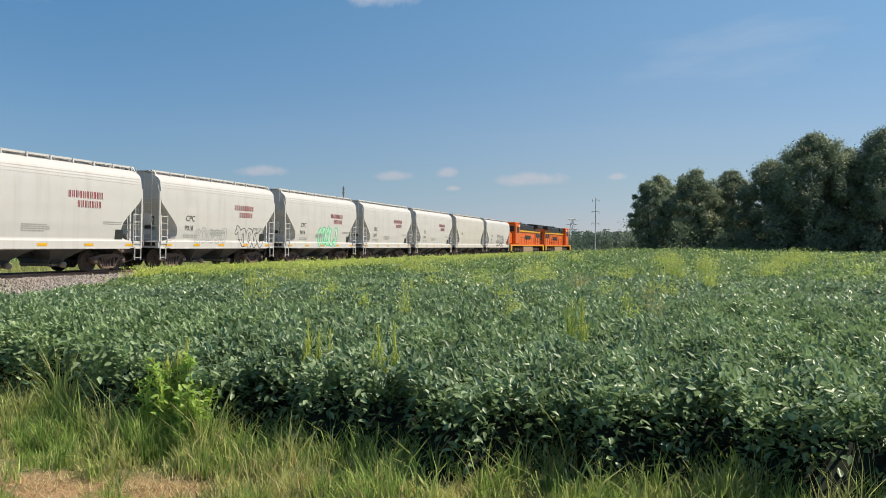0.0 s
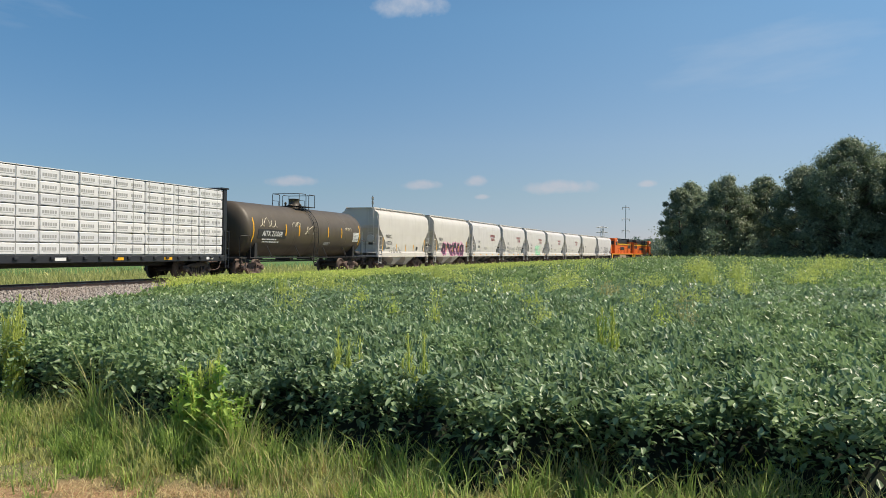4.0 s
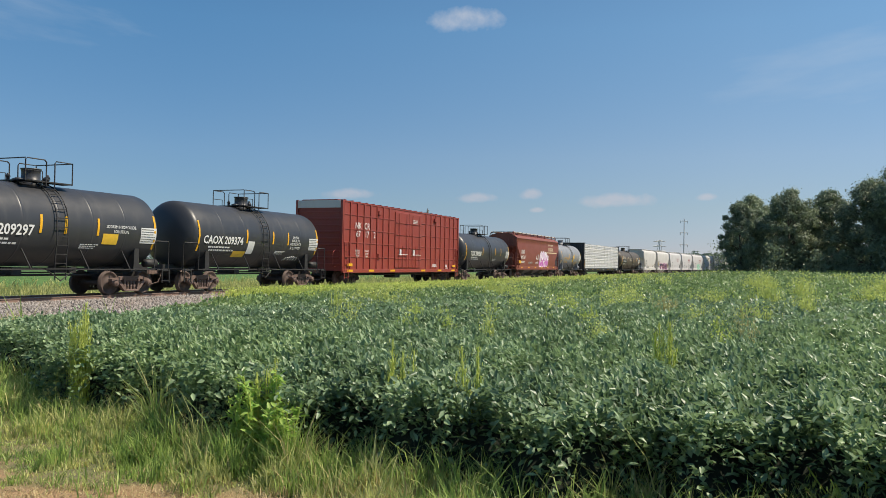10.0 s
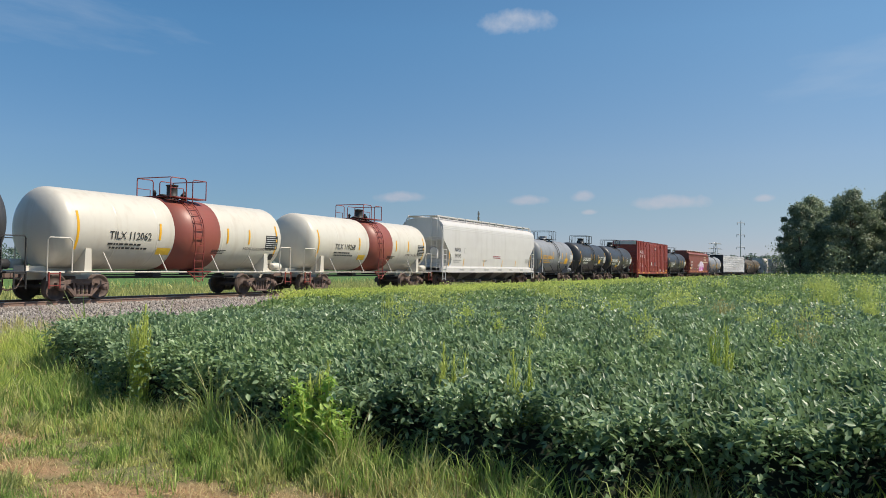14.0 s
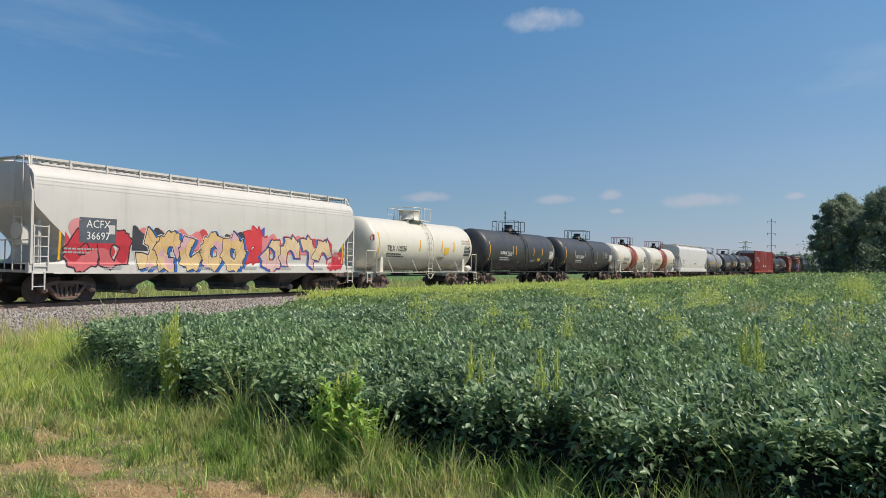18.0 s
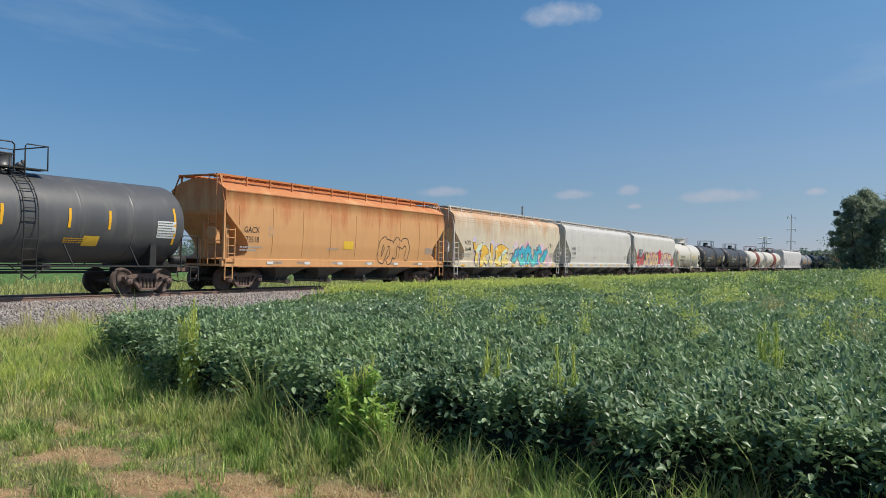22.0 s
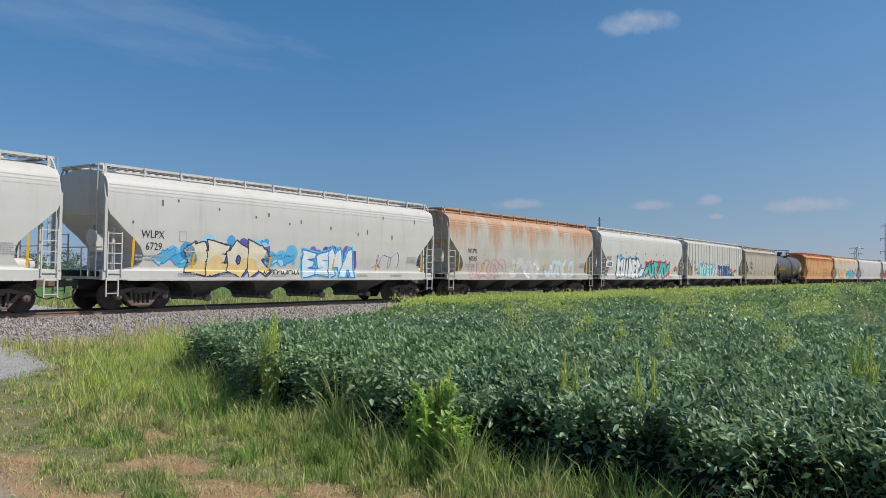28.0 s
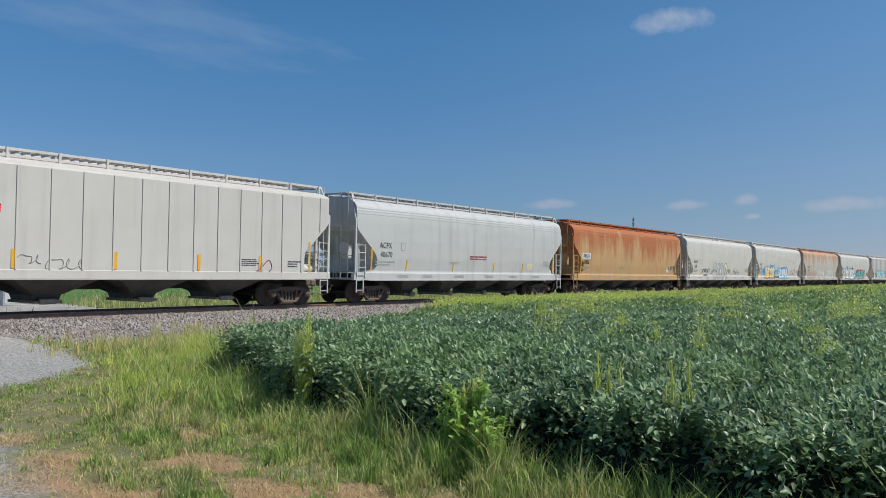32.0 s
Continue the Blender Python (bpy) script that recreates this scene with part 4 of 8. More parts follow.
def verge():
    parts = []
    for r0, r1, per, height, width in ((3.0, 6.0, 4200, 0.125, 0.0085), (6.0, 10.0, 2700, 0.165, 0.0105), (10, 17, 900, 0.24, 0.015), (17, 28, 260, 0.30, 0.03)):
        area = math.radians(85) / 2 * (r1 * r1 - r0 * r0)
        (s, q), r = scatter(int(area * per / 12), r0, r1)
        s, q, vigour = tufts(s, q, 12, 0.022 + 0.0025 * r0)
        ok = free_of_gravel(s, q) & (q > 0) & ~is_bean(s, q, 0.25) & (RNG.uniform(0, 1, len(s)) > bareness(s, q) * 0.95)
        s, q, vigour = s[ok], q[ok], vigour[ok]
        tall = 1 + 1.0 * smooth(1.3, 0.1, bean_edge(q) - s) * (q > 10) + 0.4 * smooth(13, 9, q) * smooth(0.2, 2.0, s - road_edge(q)) + 0.35 * np.sin(s * 2.1 + q * 1.3)
        tall *= np.where(bareness(s, q) > 0.3, 0.55, 1) * (1 - 0.35 * smooth(1.4, 1.9, (TRACK - q) / s))
        tall *= (0.80 + 0.6 * (np.sin(s * 5.1 + 1.7 * np.sin(q * 3.3)) * np.sin(q * 4.7 + np.sin(s * 2.9)))) * (0.8 + 0.5 * np.sin(s * 17 + 2 * np.sin(q * 9)) * np.sin(q * 15 + 2 * np.sin(s * 7)))
        tall *= vigour * np.where((q < 9.5) & (s > 11), 0.4, 1.0) * (0.62 + 0.38 * smooth(2.2, 0.6, bean_edge(q) - s))
        at = at_plan(s, q, 0)
        at[:, 2] = np.where(q < 5.6, np.maximum(soil_z(s, q), bed_z(q)), soil_z(s, q)) - 0.008
        dry = RNG.uniform(0, 1, len(s)) < 0.14 + 0.45 * np.clip(bareness(s, q) * 2, 0, 1) + 0.18 * (np.sin(s * 1.1 + 2) * np.sin(q * 0.9) > 0.3)
        deep = ~dry & (np.sin(s * 3.7 + 2 * np.sin(q * 1.9)) * np.sin(q * 2.9 + 1) > 0.05)
        for mask, m, k in ((~dry & ~deep, 0, 1.0), (deep, 2, 1.1), (dry, 1, 0.8)):
            pt, lo = blades(at[mask], (height * tall * k)[mask], width, 0.75)
            parts.append((pt, lo, m))
    n = 5200
    pick = RNG.integers(0, len(BARE), n)
    B_ = np.array(BARE)[pick]
    s, q = B_[:, 0] + RNG.normal(0, 0.6, n) * B_[:, 2], B_[:, 1] + RNG.normal(0, 0.75, n) * B_[:, 2]
    at = at_plan(s, q, 0)
    at[:, 2] = soil_z(s, q) + 0.008
    pt, lo = blades(at, 0.05, 0.006, 3.2)
    parts.append((pt, lo, 1))
    stuff("roadside_grass", parts, [GRASS, GRASS_DRY, GRASS_DEEP], "uneven green roadside grass with dry straw patches", "grass")
    # broad arching blades along the crop's edge
    n = 700
    q = RNG.uniform(9, 27, n)
    s = bean_edge(q) - 0.15 + RNG.normal(0, 0.30, n)
    at = at_plan(s, q, 0)
    at[:, 2] = ground_z(s, q) - 0.02
    pt, lo = blades(at, 0.42, 0.014, 1.05, droop=0.6)
    k = 1200
    s2, q2 = RNG.uniform(24, 50, k), RNG.uniform(5.6, 8.2, k)
    at2 = at_plan(s2, q2, 0)
    at2[:, 2] = np.maximum(ground_z(s2, q2), np.where(q2 < 5.6, bed_z(q2), -9))
    p2, l2 = blades(at2, 0.62, 0.022, 0.4)
    k = 1250
    q3 = RNG.uniform(6.5, 15.5, k)
    s3 = road_edge(q3) + 0.6 + (bean_edge(q3) - road_edge(q3) - 0.3) * RNG.beta(1.3, 1.1, k)
    s3, q3, vigour = tufts(s3, q3, 14, 0.05)
    k = len(s3)
    fade = smooth(1.85, 1.35, (TRACK - q3) / s3 + 0.12 * np.sin(q3 * 3.1) + 0.08 * np.sin(s3 * 7))
    keep = RNG.uniform(0, 1, k) < fade
    s3, q3, fade = s3[keep], q3[keep], (fade * vigour)[keep]
    at3 = at_plan(s3, q3, 0)
    at3[:, 2] = soil_z(s3, q3) - 0.02
    p3, l3 = blades(at3, 0.34 * (0.35 + 0.65 * fade) * (1 + 0.3 * np.sin(s3 * 2 + q3)), 0.013, 0.55)
    k = 190
    s4, q4 = RNG.normal(11.0, 0.9, k), RNG.normal(8.2, 0.8, k)
    s4, q4, vigour = tufts(s4, q4, 16, 0.06)
    at4 = at_plan(s4, q4, 0)
    at4[:, 2] = soil_z(s4, q4) - 0.02
    p4, l4 = blades(at4, 0.36 * vigour, 0.014, 0.5)
    # lush tufts that hide the foot of the crop where its edge turns towards the track
    k = 230
    q5 = RNG.uniform(11.5, 20.6, k)
    s5, q5, vigour = tufts(bean_edge(q5) - RNG.gamma(1.6, 0.28, k), q5, 26, 0.075)
    at5 = at_plan(s5, q5, 0)
    at5[:, 2] = soil_z(s5, q5) - 0.02
    p5, l5 = blades(at5, 0.28 * vigour, 0.011, 0.7, droop=0.35)
    k = 150
    q6 = RNG.uniform(20.5, 28, k)
    s6, q6, vigour = tufts(bean_edge(q6) - 0.1 - RNG.gamma(1.6, 0.16, k), q6, 16, 0.06)
    at6 = at_plan(s6, q6, 0)
    at6[:, 2] = soil_z(s6, q6) - 0.02
    p6, l6 = blades(at6, 0.31 * vigour, 0.010, 0.8, droop=0.4)
    k = 90
    pick = RNG.integers(0, 5, k)
    spot = np.array([(15.3, 4.5), (13.8, 4.8), (15.3, 6.2), (16.4, 5.2), (12.4, 6.6)])[pick]
    s7, q7, vigour = tufts(spot[:, 0] + RNG.normal(0, 0.40, k), spot[:, 1] + RNG.normal(0, 0.35, k), 18, 0.07)
    at7 = at_plan(s7, q7, 0)
    at7[:, 2] = np.maximum(soil_z(s7, q7), np.where(q7 < 5.6, bed_z(q7), -9)) - 0.02
    p7, l7 = blades(at7, 0.40 * vigour, 0.012, 0.5, droop=0.2)
    stuff("tall_grass", [(p7, l7, 2), (pt, lo, 0), (p2, l2, 1), (p3, l3, 1), (p4, l4, 2), (p5, l5, 3), (p6, l6, 3)], [GRASS, WEED, STRAW_GRASS, GRASS_DEEP], "tall arching grass along the crop edge", "grass")
    # far side of the track
    parts = []
    for n, q0, q1, s0, s1, h, wd in ((15000, -12, -5.2, -5, 60, 0.62, 0.045), (9000, -26, -10, 0, 110, 0.75, 0.08), (5000, -12, -5.2, 60, 220, 0.7, 0.12)):
        s, q = RNG.uniform(s0, s1, n), RNG.uniform(q0, q1, n)
        ok = ~((s < 9) | ((s < 20) & (q < -5.5) & (q > -15) & (s < 20.5)))
        s, q = s[ok], q[ok]
        at = at_plan(s, q, 0)
        at[:, 2] = ground_z(s, q) - 0.03
        pt, lo = blades(at, h, wd, 0.5)
        parts.append((pt, lo, 0))
    stuff("far_verge_grass", parts, [GRASS], "bright tall grass beyond the railway track", "grass")


verge()


def weed_drifts():
    """Yellow-green weeds in drifts along the track side of the field and in loose clumps across it."""
    parts = []
    spots = []
    for _ in range(950):
        s = 25 + 125 * RNG.beta(1.0, 1.7)
        spots.append((s, 5.7 + abs(RNG.normal(0, 1.2 + s * 0.016)), 0.80))
    for _ in range(70):
        s = RNG.uniform(32, 95)
        spots.append((s, RNG.uniform(8, 45), 1.08))
    for _ in range(30):
        spots.append((RNG.uniform(60, 130), RNG.uniform(10, 70), 1.0))
    for s, q, k in spots:
        if not (-52 < math.degrees(math.atan2(*plan(s, q)[:2])) < 32):
            continue
        d = plan(s, q).length
        n = int(np.clip(2400 / d, 26, 120) * (0.5 if k > 1 else 1))
        spread = (0.22 + d * 0.006) * (0.55 if k > 1 else 1.0)
        ss, qq = s + RNG.normal(0, spread, n), q + RNG.normal(0, spread, n)
        at = at_plan(ss, qq, 0)
        at[:, 2] = ground_z(ss, qq) + 0.22
        pt, lo = blades(at, k * RNG.uniform(0.75, 1.15), 0.008 + d * 0.0008, 0.34, droop=0.05)
        m = 0 if RNG.uniform() < 0.7 else 1
        parts.append((pt, lo, m))
        j = np.repeat(np.arange(n), 3)
        fl = at[j] + RNG.normal(0, 0.03 + d * 0.0006, (len(j), 3))
        fl[:, 2] = at[j, 2] + k * RNG.uniform(0.25, 1.05, len(j))
        pt, lo = quads(fl, 0.016 + d * 0.0008)
        parts.append((pt, lo, m))
    # loose clumps in the near half of the field: place, rise over the crop, width, ripeness
    for s, q, rise, wide, m in ((11.33, 18.34, 0.46, 0.16, 1), (11.0, 20.98, 0.44, 0.14, 1), (11.1, 22.56, 0.30, 0.22, 1), (10.6, 24.19, 0.36, 0.13, 0), (11.4, 24.46, 0.44, 0.15, 2), (19.0, 22.55, 0.34, 0.32, 2), (17.0, 24.5, 0.36, 0.35, 1),
                                (20.7, 25.4, 0.36, 0.4, 1), (33.1, 25.7, 0.8, 0.4, 1), (17.4, 23.4, 0.24, 0.3, 1), (20.3, 21.0, 0.34, 0.4, 1), (12.1, 19.2, 0.26, 0.16, 0), (11.9, 20.0, 0.26, 0.13, 0), (22.0, 21.2, 0.42, 0.4, 1),
                                (20.2, 19.8, 0.36, 0.4, 1), (21.4, 25.5, 0.85, 0.22, 1), (27.0, 24.5, 0.8, 0.5, 1), (18.0, 19.3, 0.34, 0.3, 1), (17.3, 20.5, 0.34, 0.3, 0), (53.4, 31.6, 0.9, 1.6, 1), (24.0, 23.1, 0.4, 0.5, 1), (26.0, 20.2, 0.5, 0.5, 1),
                                (29.0, 27.6, 0.5, 0.5, 1), (14.6, 18.2, 0.30, 0.2, 0), (15.5, 16.2, 0.36, 0.3, 1), (19.2, 15.3, 0.5, 0.5, 1), (24.5, 17.0, 0.5, 0.5, 1), (38.0, 29.0, 0.6, 0.8, 1), (45.0, 24.0, 0.6, 0.8, 1), (14.2, 21.7, 0.24, 0.2, 0),
                                (28.5, 15.0, 0.6, 0.6, 1), (22.5, 13.0, 0.5, 0.5, 1)):
        d = plan(s, q).length
        stems = int(np.clip(38 * wide / 0.2, 24, 120))
        ss, qq = s + RNG.normal(0, wide * 0.55, stems), q + RNG.normal(0, wide * 0.55, stems)
        at = at_plan(ss, qq, 0)
        at[:, 2] = ground_z(ss, qq) + 0.35
        h = (0.50 + rise * 1.15) * RNG.uniform(0.65, 1.0, stems)
        pt, lo = blades(at, h, 0.006 + d * 0.0005, 0.22, droop=0.05)
        parts.append((pt, lo, m))
        j = np.repeat(np.arange(stems), 7)
        up = RNG.uniform(0.35, 1.0, len(j))
        fl = at[j] + RNG.normal(0, 0.022 + d * 0.0004, (len(j), 3))
        fl[:, 2] = at[j, 2] + h[j] * up
        pt, lo = quads(fl, 0.012 + d * 0.0008)
        parts.append((pt, lo, m))
    stuff("weed_drifts", parts, [WEED, WEED_SEED, WEED_TAN], "yellow-green weeds standing above the soybean crop", "weeds")


weed_drifts()


def weed_plant(s, q, height, seed, spread=0.13, kind=0, lift=0.0):
    """A tall branching weed: stems, small leaves and seed heads."""
    rng = np.random.default_rng(seed)
    ob = thing("weed_plant", ("tall yellow-green weed with seed heads at the crop edge", "bright green leafy weed at the field edge", "pale foxtail weed with drooping seed heads")[kind], "weed", "tall weeds")
    stems, leaf_at, seed_at = Geo(), [], []
    for i in range((18 if height > 1.25 else 7, 14, 12)[kind]):
        a, ln = rng.uniform(0, 6.28), rng.uniform(0.1, 1)
        base = Vector((math.cos(a) * spread * 0.5, math.sin(a) * spread * 0.5, 0))
        h = height * rng.uniform(0.6, 1.0)
        tip = base + Vector((math.cos(a) * spread * ln, math.sin(a) * spread * ln, h))
        if kind == 2:
            tip += Vector((math.cos(a) * 0.20, math.sin(a) * 0.20, -0.14))
        stems.tube([base, (base + tip) / 2 + Vector((0, 0, 0.08 * h)), tip], 0.006, 4, False)
        for k in range(int((62, 60, 40)[kind] * h)):
            t = rng.uniform(0.1, 1)
            p = base.lerp(tip, t)
            (seed_at if (t > 0.60 and kind != 1) else leaf_at).append(tuple(p + Vector(rng.normal(0, 0.012 + 0.02 * (1 - t), 3))))
    part("stalk", stems, WEED, ob)["kind"] = "stuff"
    green = (WEED, WEED_BRIGHT, WEED)[kind]
    if kind == 1:
        pts, lo = leaves(np.array(leaf_at), 0.085, 0.036, -60, 35, rng=rng)
    else:
        pts, lo = blades(np.array(leaf_at), 0.15, 0.009, 0.6, rng=rng, droop=0.2)
    part("foliage", fast_mesh("foliage", pts, lo, 3, [green]), None, ob)["kind"] = "stuff"
    if seed_at:
        pts, lo = blades(np.repeat(np.array(seed_at), 2, 0) + rng.normal(0, 0.010, (len(seed_at) * 2, 3)), -0.075 if kind == 2 else 0.05, 0.008, 0.7, rng=rng)
        part("seed_head", fast_mesh("seed_head", pts, lo, 3, [WEED_SEED]), None, ob)["kind"] = "stuff"
    ob.matrix_basis = Matrix.Translation(plan(s, q, float(ground_z(s, q)) - 0.02 + lift))


WEED_BRIGHT = leafy("bright_weed_leaf", (0.26, 0.45, 0.08), (0.46, 0.62, 0.15), 0.5, 0.42)
for i, (s, q, h, k) in enumerate(((6.85, 17.55, 1.40, 0), (6.95, 17.40, 1.15, 0), (5.85, 20.75, 0.80, 1), (5.8, 20.95, 0.62, 1), (5.9, 20.55, 0.7, 1), (5.95, 20.7, 1.15, 0), (6.5, 21.6, 1.25, 0), (6.6, 21.75, 1.1, 0), (6.45, 22.44, 1.2, 0), (6.6, 22.2, 1.0, 0), (8.45, 23.79, 1.35, 0),
                                  (6.9, 25.45, 0.72, 1), (6.6, 25.2, 0.62, 1), (6.0, 25.7, 0.62, 2), (5.9, 25.95, 0.58, 2), (6.05, 25.35, 0.6, 2), (13.9, 17.0, 1.3, 0), (14.56, 19.8, 1.25, 0),
                                  (14.25, 21.9, 1.2, 0), (14.4, 22.1, 1.1, 0), (13.5, 23.94, 1.15, 0), (16.1, 24.3, 1.2, 0), (14.8, 18.76, 1.15, 0), (13.3, 21.3, 1.1, 0), (17.6, 14.7, 1.4, 0), (17.8, 14.5, 1.3, 0),
                                  )):
    weed_plant(s, q, h * (0.96 if k == 0 else 1.1), 900 + i, spread=0.085 if k == 0 else 0.13, kind=k)


# ---------------------------------------------------------------- trees
def tree(az, d, H, wide, seed, n_clump=80, base=0.16, narrow=1.0, leaf=0.11, per=330, mat=None, label="dark broadleaf tree at the edge of the grove"):
    rng = np.random.default_rng(seed)
    ob = thing("tree", label, "tree", "grove trees")
    g = Geo()
    top = Vector((rng.normal(0, 0.3), rng.normal(0, 0.3), H * 0.86))
    pts = [Vector((0, 0, -0.2)), Vector((0.1, 0, H * 0.25)), Vector((-0.1, 0.15, H * 0.55)), top]
    for i in range(3):
        r0, r1 = 0.26 * (1 - i * 0.28), 0.26 * (1 - (i + 1) * 0.28)
        ring = []
        for p, r in ((pts[i], r0), (pts[i + 1], r1)):
            ring += [p + Vector((math.cos(k * 1.047) * r, math.sin(k * 1.047) * r, 0)) * (H / 14) for k in range(6)]
        g.add(ring, [(k, (k + 1) % 6, 6 + (k + 1) % 6, 6 + k) for k in range(6)], True)
    centres = []
    for i in range(n_clump):
        t = base + (1 - base) * rng.uniform(0, 1) ** 0.85
        a = rng.uniform(0, 6.28)
        env = wide * (math.sin(math.pi * min(1, (t - base) / (1 - base) * 0.86 + 0.14)) ** 0.6) * narrow
        r = env * rng.uniform(0.25, 1.0) ** 0.6 * (1 + 0.18 * math.sin(a * 3 + seed))
        c = Vector((math.cos(a) * r, math.sin(a) * r, t * H * rng.uniform(0.95, 1.0)))
        centres.append(c)
        if i % 3 == 0:
            foot = Vector((0, 0, max(0.12 * H, c.z - r * rng.uniform(0.5, 0.9))))
            g.tube([foot, foot.lerp(c, 0.5) + Vector((0, 0, 0.15 * r)), c], 0.05 * H / 14, 4, False)
    part("trunk", g, BARK, ob)
    C = np.array([tuple(c) for c in centres])
    size = rng.uniform(0.3, 1.0, len(C)) * wide * 0.23
    way = rng.normal(size=(len(C) * per, 3))
    way /= np.linalg.norm(way, axis=1, keepdims=True)
    # leaves sit on the outside of each clump and face outwards and up
    deep = rng.uniform(0, 1, len(way)) ** 0.5
    at = np.repeat(C, per, 0) + way * (np.repeat(size, per) * deep)[:, None] * np.array([1, 1, 0.72]) + rng.normal(0, 0.20 * wide / 4, way.shape)
    at[:, 2] = np.maximum(at[:, 2], 0.3)
    pt, lo = sprays(at, way + np.array([[0, 0, 0.45]]) + rng.normal(0, 0.35, way.shape), leaf * 1.15, rng)
    part("crown", fast_mesh("crown", pt, lo, 3, [mat or TREE_LEAF]), None, ob)
    a = radians(az)
    x, y = d * math.sin(a), d * math.cos(a)
    s, q = to_plan(x, y)
    ob.matrix_basis = Matrix.Translation((x, y, float(ground_z(s, q)))) @ pose(0, 0, 0, 0, 0, seed * 47 % 360)
    return ob


# the last three stand unseen past azimuth 34, added to shade the grove
for i, (az, d, H, w, nc, nar) in enumerate(((14.6, 106, 11.2, 2.5, 60, 0.9), (16.0, 112, 8.8, 3.0, 60, 1), (17.5, 107, 12.6, 3.6, 90, 1), (20.0, 112, 12.8, 3.6, 90, 1), (22.3, 106, 13.9, 3.8, 100, 1), (25.0, 104, 17.0, 4.8, 150, 1),
                                             (27.0, 110, 15.6, 4.2, 110, 1), (29.0, 105, 17.2, 4.8, 150, 1), (32.0, 108, 16.5, 4.8, 110, 1), (19.0, 122, 11.0, 4.2, 80, 1), (23.5, 124, 13.0, 4.5, 90, 1), (30.5, 122, 14.5, 4.8, 90, 1), (35.0, 104, 17.0, 5.0, 60, 1), (38.5, 108, 17.5, 5.2, 60, 1), (42.0, 103, 17.0, 5.2, 60, 1))):
    tree(az, d, H * 0.86, w * 1.10, 40 + i, int(nc * 1.9), 0.06, nar, per=210)


# hidden behind the grove; height and place chosen so they shade the far cars
for i, (s, q, H) in enumerate(((212, 18.5, 19), (222, 19.2, 20), (232, 20.2, 20), (243, 21.5, 19), (255, 23, 20), (268, 25, 20), (282, 28, 20))):
    x, y = plan(s, q)[:2]
    tree(math.degrees(math.atan2(x, y)), math.hypot(x, y), H, 5.6, 70 + i, 90, 0.06, 1, 0.2, 150, label="dark broadleaf tree hidden behind the grove, placed to shade the far track")


def brush(name, label, az0, az1, d0, d1, n, h0, h1, leaf, mat, category, per=60, seed=3):
    rng = np.random.default_rng(seed)
    az, d = np.radians(rng.uniform(az0, az1, n)), rng.uniform(d0, d1, n)
    x, y = d * np.sin(az), d * np.cos(az)
    s, q = to_plan(x, y)
    h = rng.uniform(h0, h1, n)
    k = np.repeat(np.arange(n), per)
    u = rng.uniform(0, 1, len(k)) ** 0.8
    at = np.stack([x[k], y[k], ground_z(s, q)[k] + u * h[k]], 1) + rng.normal(0, 1, (len(k), 3)) * (h[k] * 0.28 * (1.15 - u * 0.7))[:, None] * np.array([1, 1, 0.15])
    pt, lo = quads(at, leaf, rng)
    stuff(name, [(pt, lo, 0)], [mat], label, category)


brush("grove_undergrowth", "dark brush under the grove trees", 13.2, 35, 100, 126, 170, 1.5, 5.0, 0.15, TREE_LEAF, "bushes", 220)
# bushes and woods far off wear leaves with haze mixed into the colour
brush("track_side_bushes", "small green bushes beside the far track", 8.0, 11.2, 250, 275, 12, 1.0, 2.4, 0.22, HAZED_LEAF, "bushes", 180, 5)
brush("distant_woods", "line of distant trees on the horizon, haze painted into their colour", -75, 45, 330, 430, 420, 4, 9, 0.45, HAZED_LEAF, "woods", 150, 7)
brush("distant_woods", "taller trees far beyond the field, haze painted into their colour", 5.0, 14.6, 320, 400, 130, 4, 8.5, 0.40, HAZED_LEAF, "woods", 260, 9)

# ---------------------------------------------------------------- crop beyond the track
me, _, _ = grid_sheet("far_crop", steps((-60, 200, 6), (200, 1600, 100)), steps((-1600, -200, 100), (-200, -25, 6), (-25, -14, 1)), plain("far_crop_leaves", (0.075, 0.15, 0.035), 0.8, vary=0.35, scale=3),
                      lambda s, q: ground_z(s, q) + 0.75 * smooth(-15, -18, q) * smooth(4, 9, s) + 0.06 * np.sin(s * 1.7) * np.sin(q * 2.1))
tagged(new("far_crop", me), "green crop field beyond the railway", "crop", kind="stuff")

# ---------------------------------------------------------------- poles and tower
GALV = plain("galvanised_steel", (0.48, 0.49, 0.50), 0.55, 0.15, vary=0.12)
POLE_WOOD = plain("weathered_pole_wood", (0.17, 0.14, 0.12), 0.9, vary=0.3)


def far_place(az, d):
    a = radians(az)
    s, q = to_plan(d * math.sin(a), d * math.cos(a))
    return (d * math.sin(a), d * math.cos(a), float(ground_z(s, q)))


def utility_pole(az, d, H, arms, mat, label, r=0.28, turn=20):
    ob = thing("utility_pole", label, "utility pole")
    part("pole", Geo().lathe([(-0.3, r), (H, r * 0.55)], "z", n=10), mat, ob)
    for z, w in arms:
        arm = part("crossarm", Geo().box(-w, w, -0.12, 0.12, z - 0.14, z + 0.10, 0.02), mat, ob)
        for k in (-1, 1):
            part("insulator", Geo().lathe([(z - 0.85, 0.05), (z - 0.6, 0.12), (z - 0.35, 0.12), (z - 0.1, 0.05)], "z", (k * w * 0.93, 0, 0), 8), GALV, arm)
    ob.matrix_basis = Matrix.Translation(far_place(az, d)) @ pose(0, 0, 0, 0, 0, turn)


utility_pole(10.95, 300, 19.6, ((18.8, 1.5), (14.6, 1.6), (10.3, 1.6)), GALV, "tall steel power pole with three pairs of arms", 0.24)
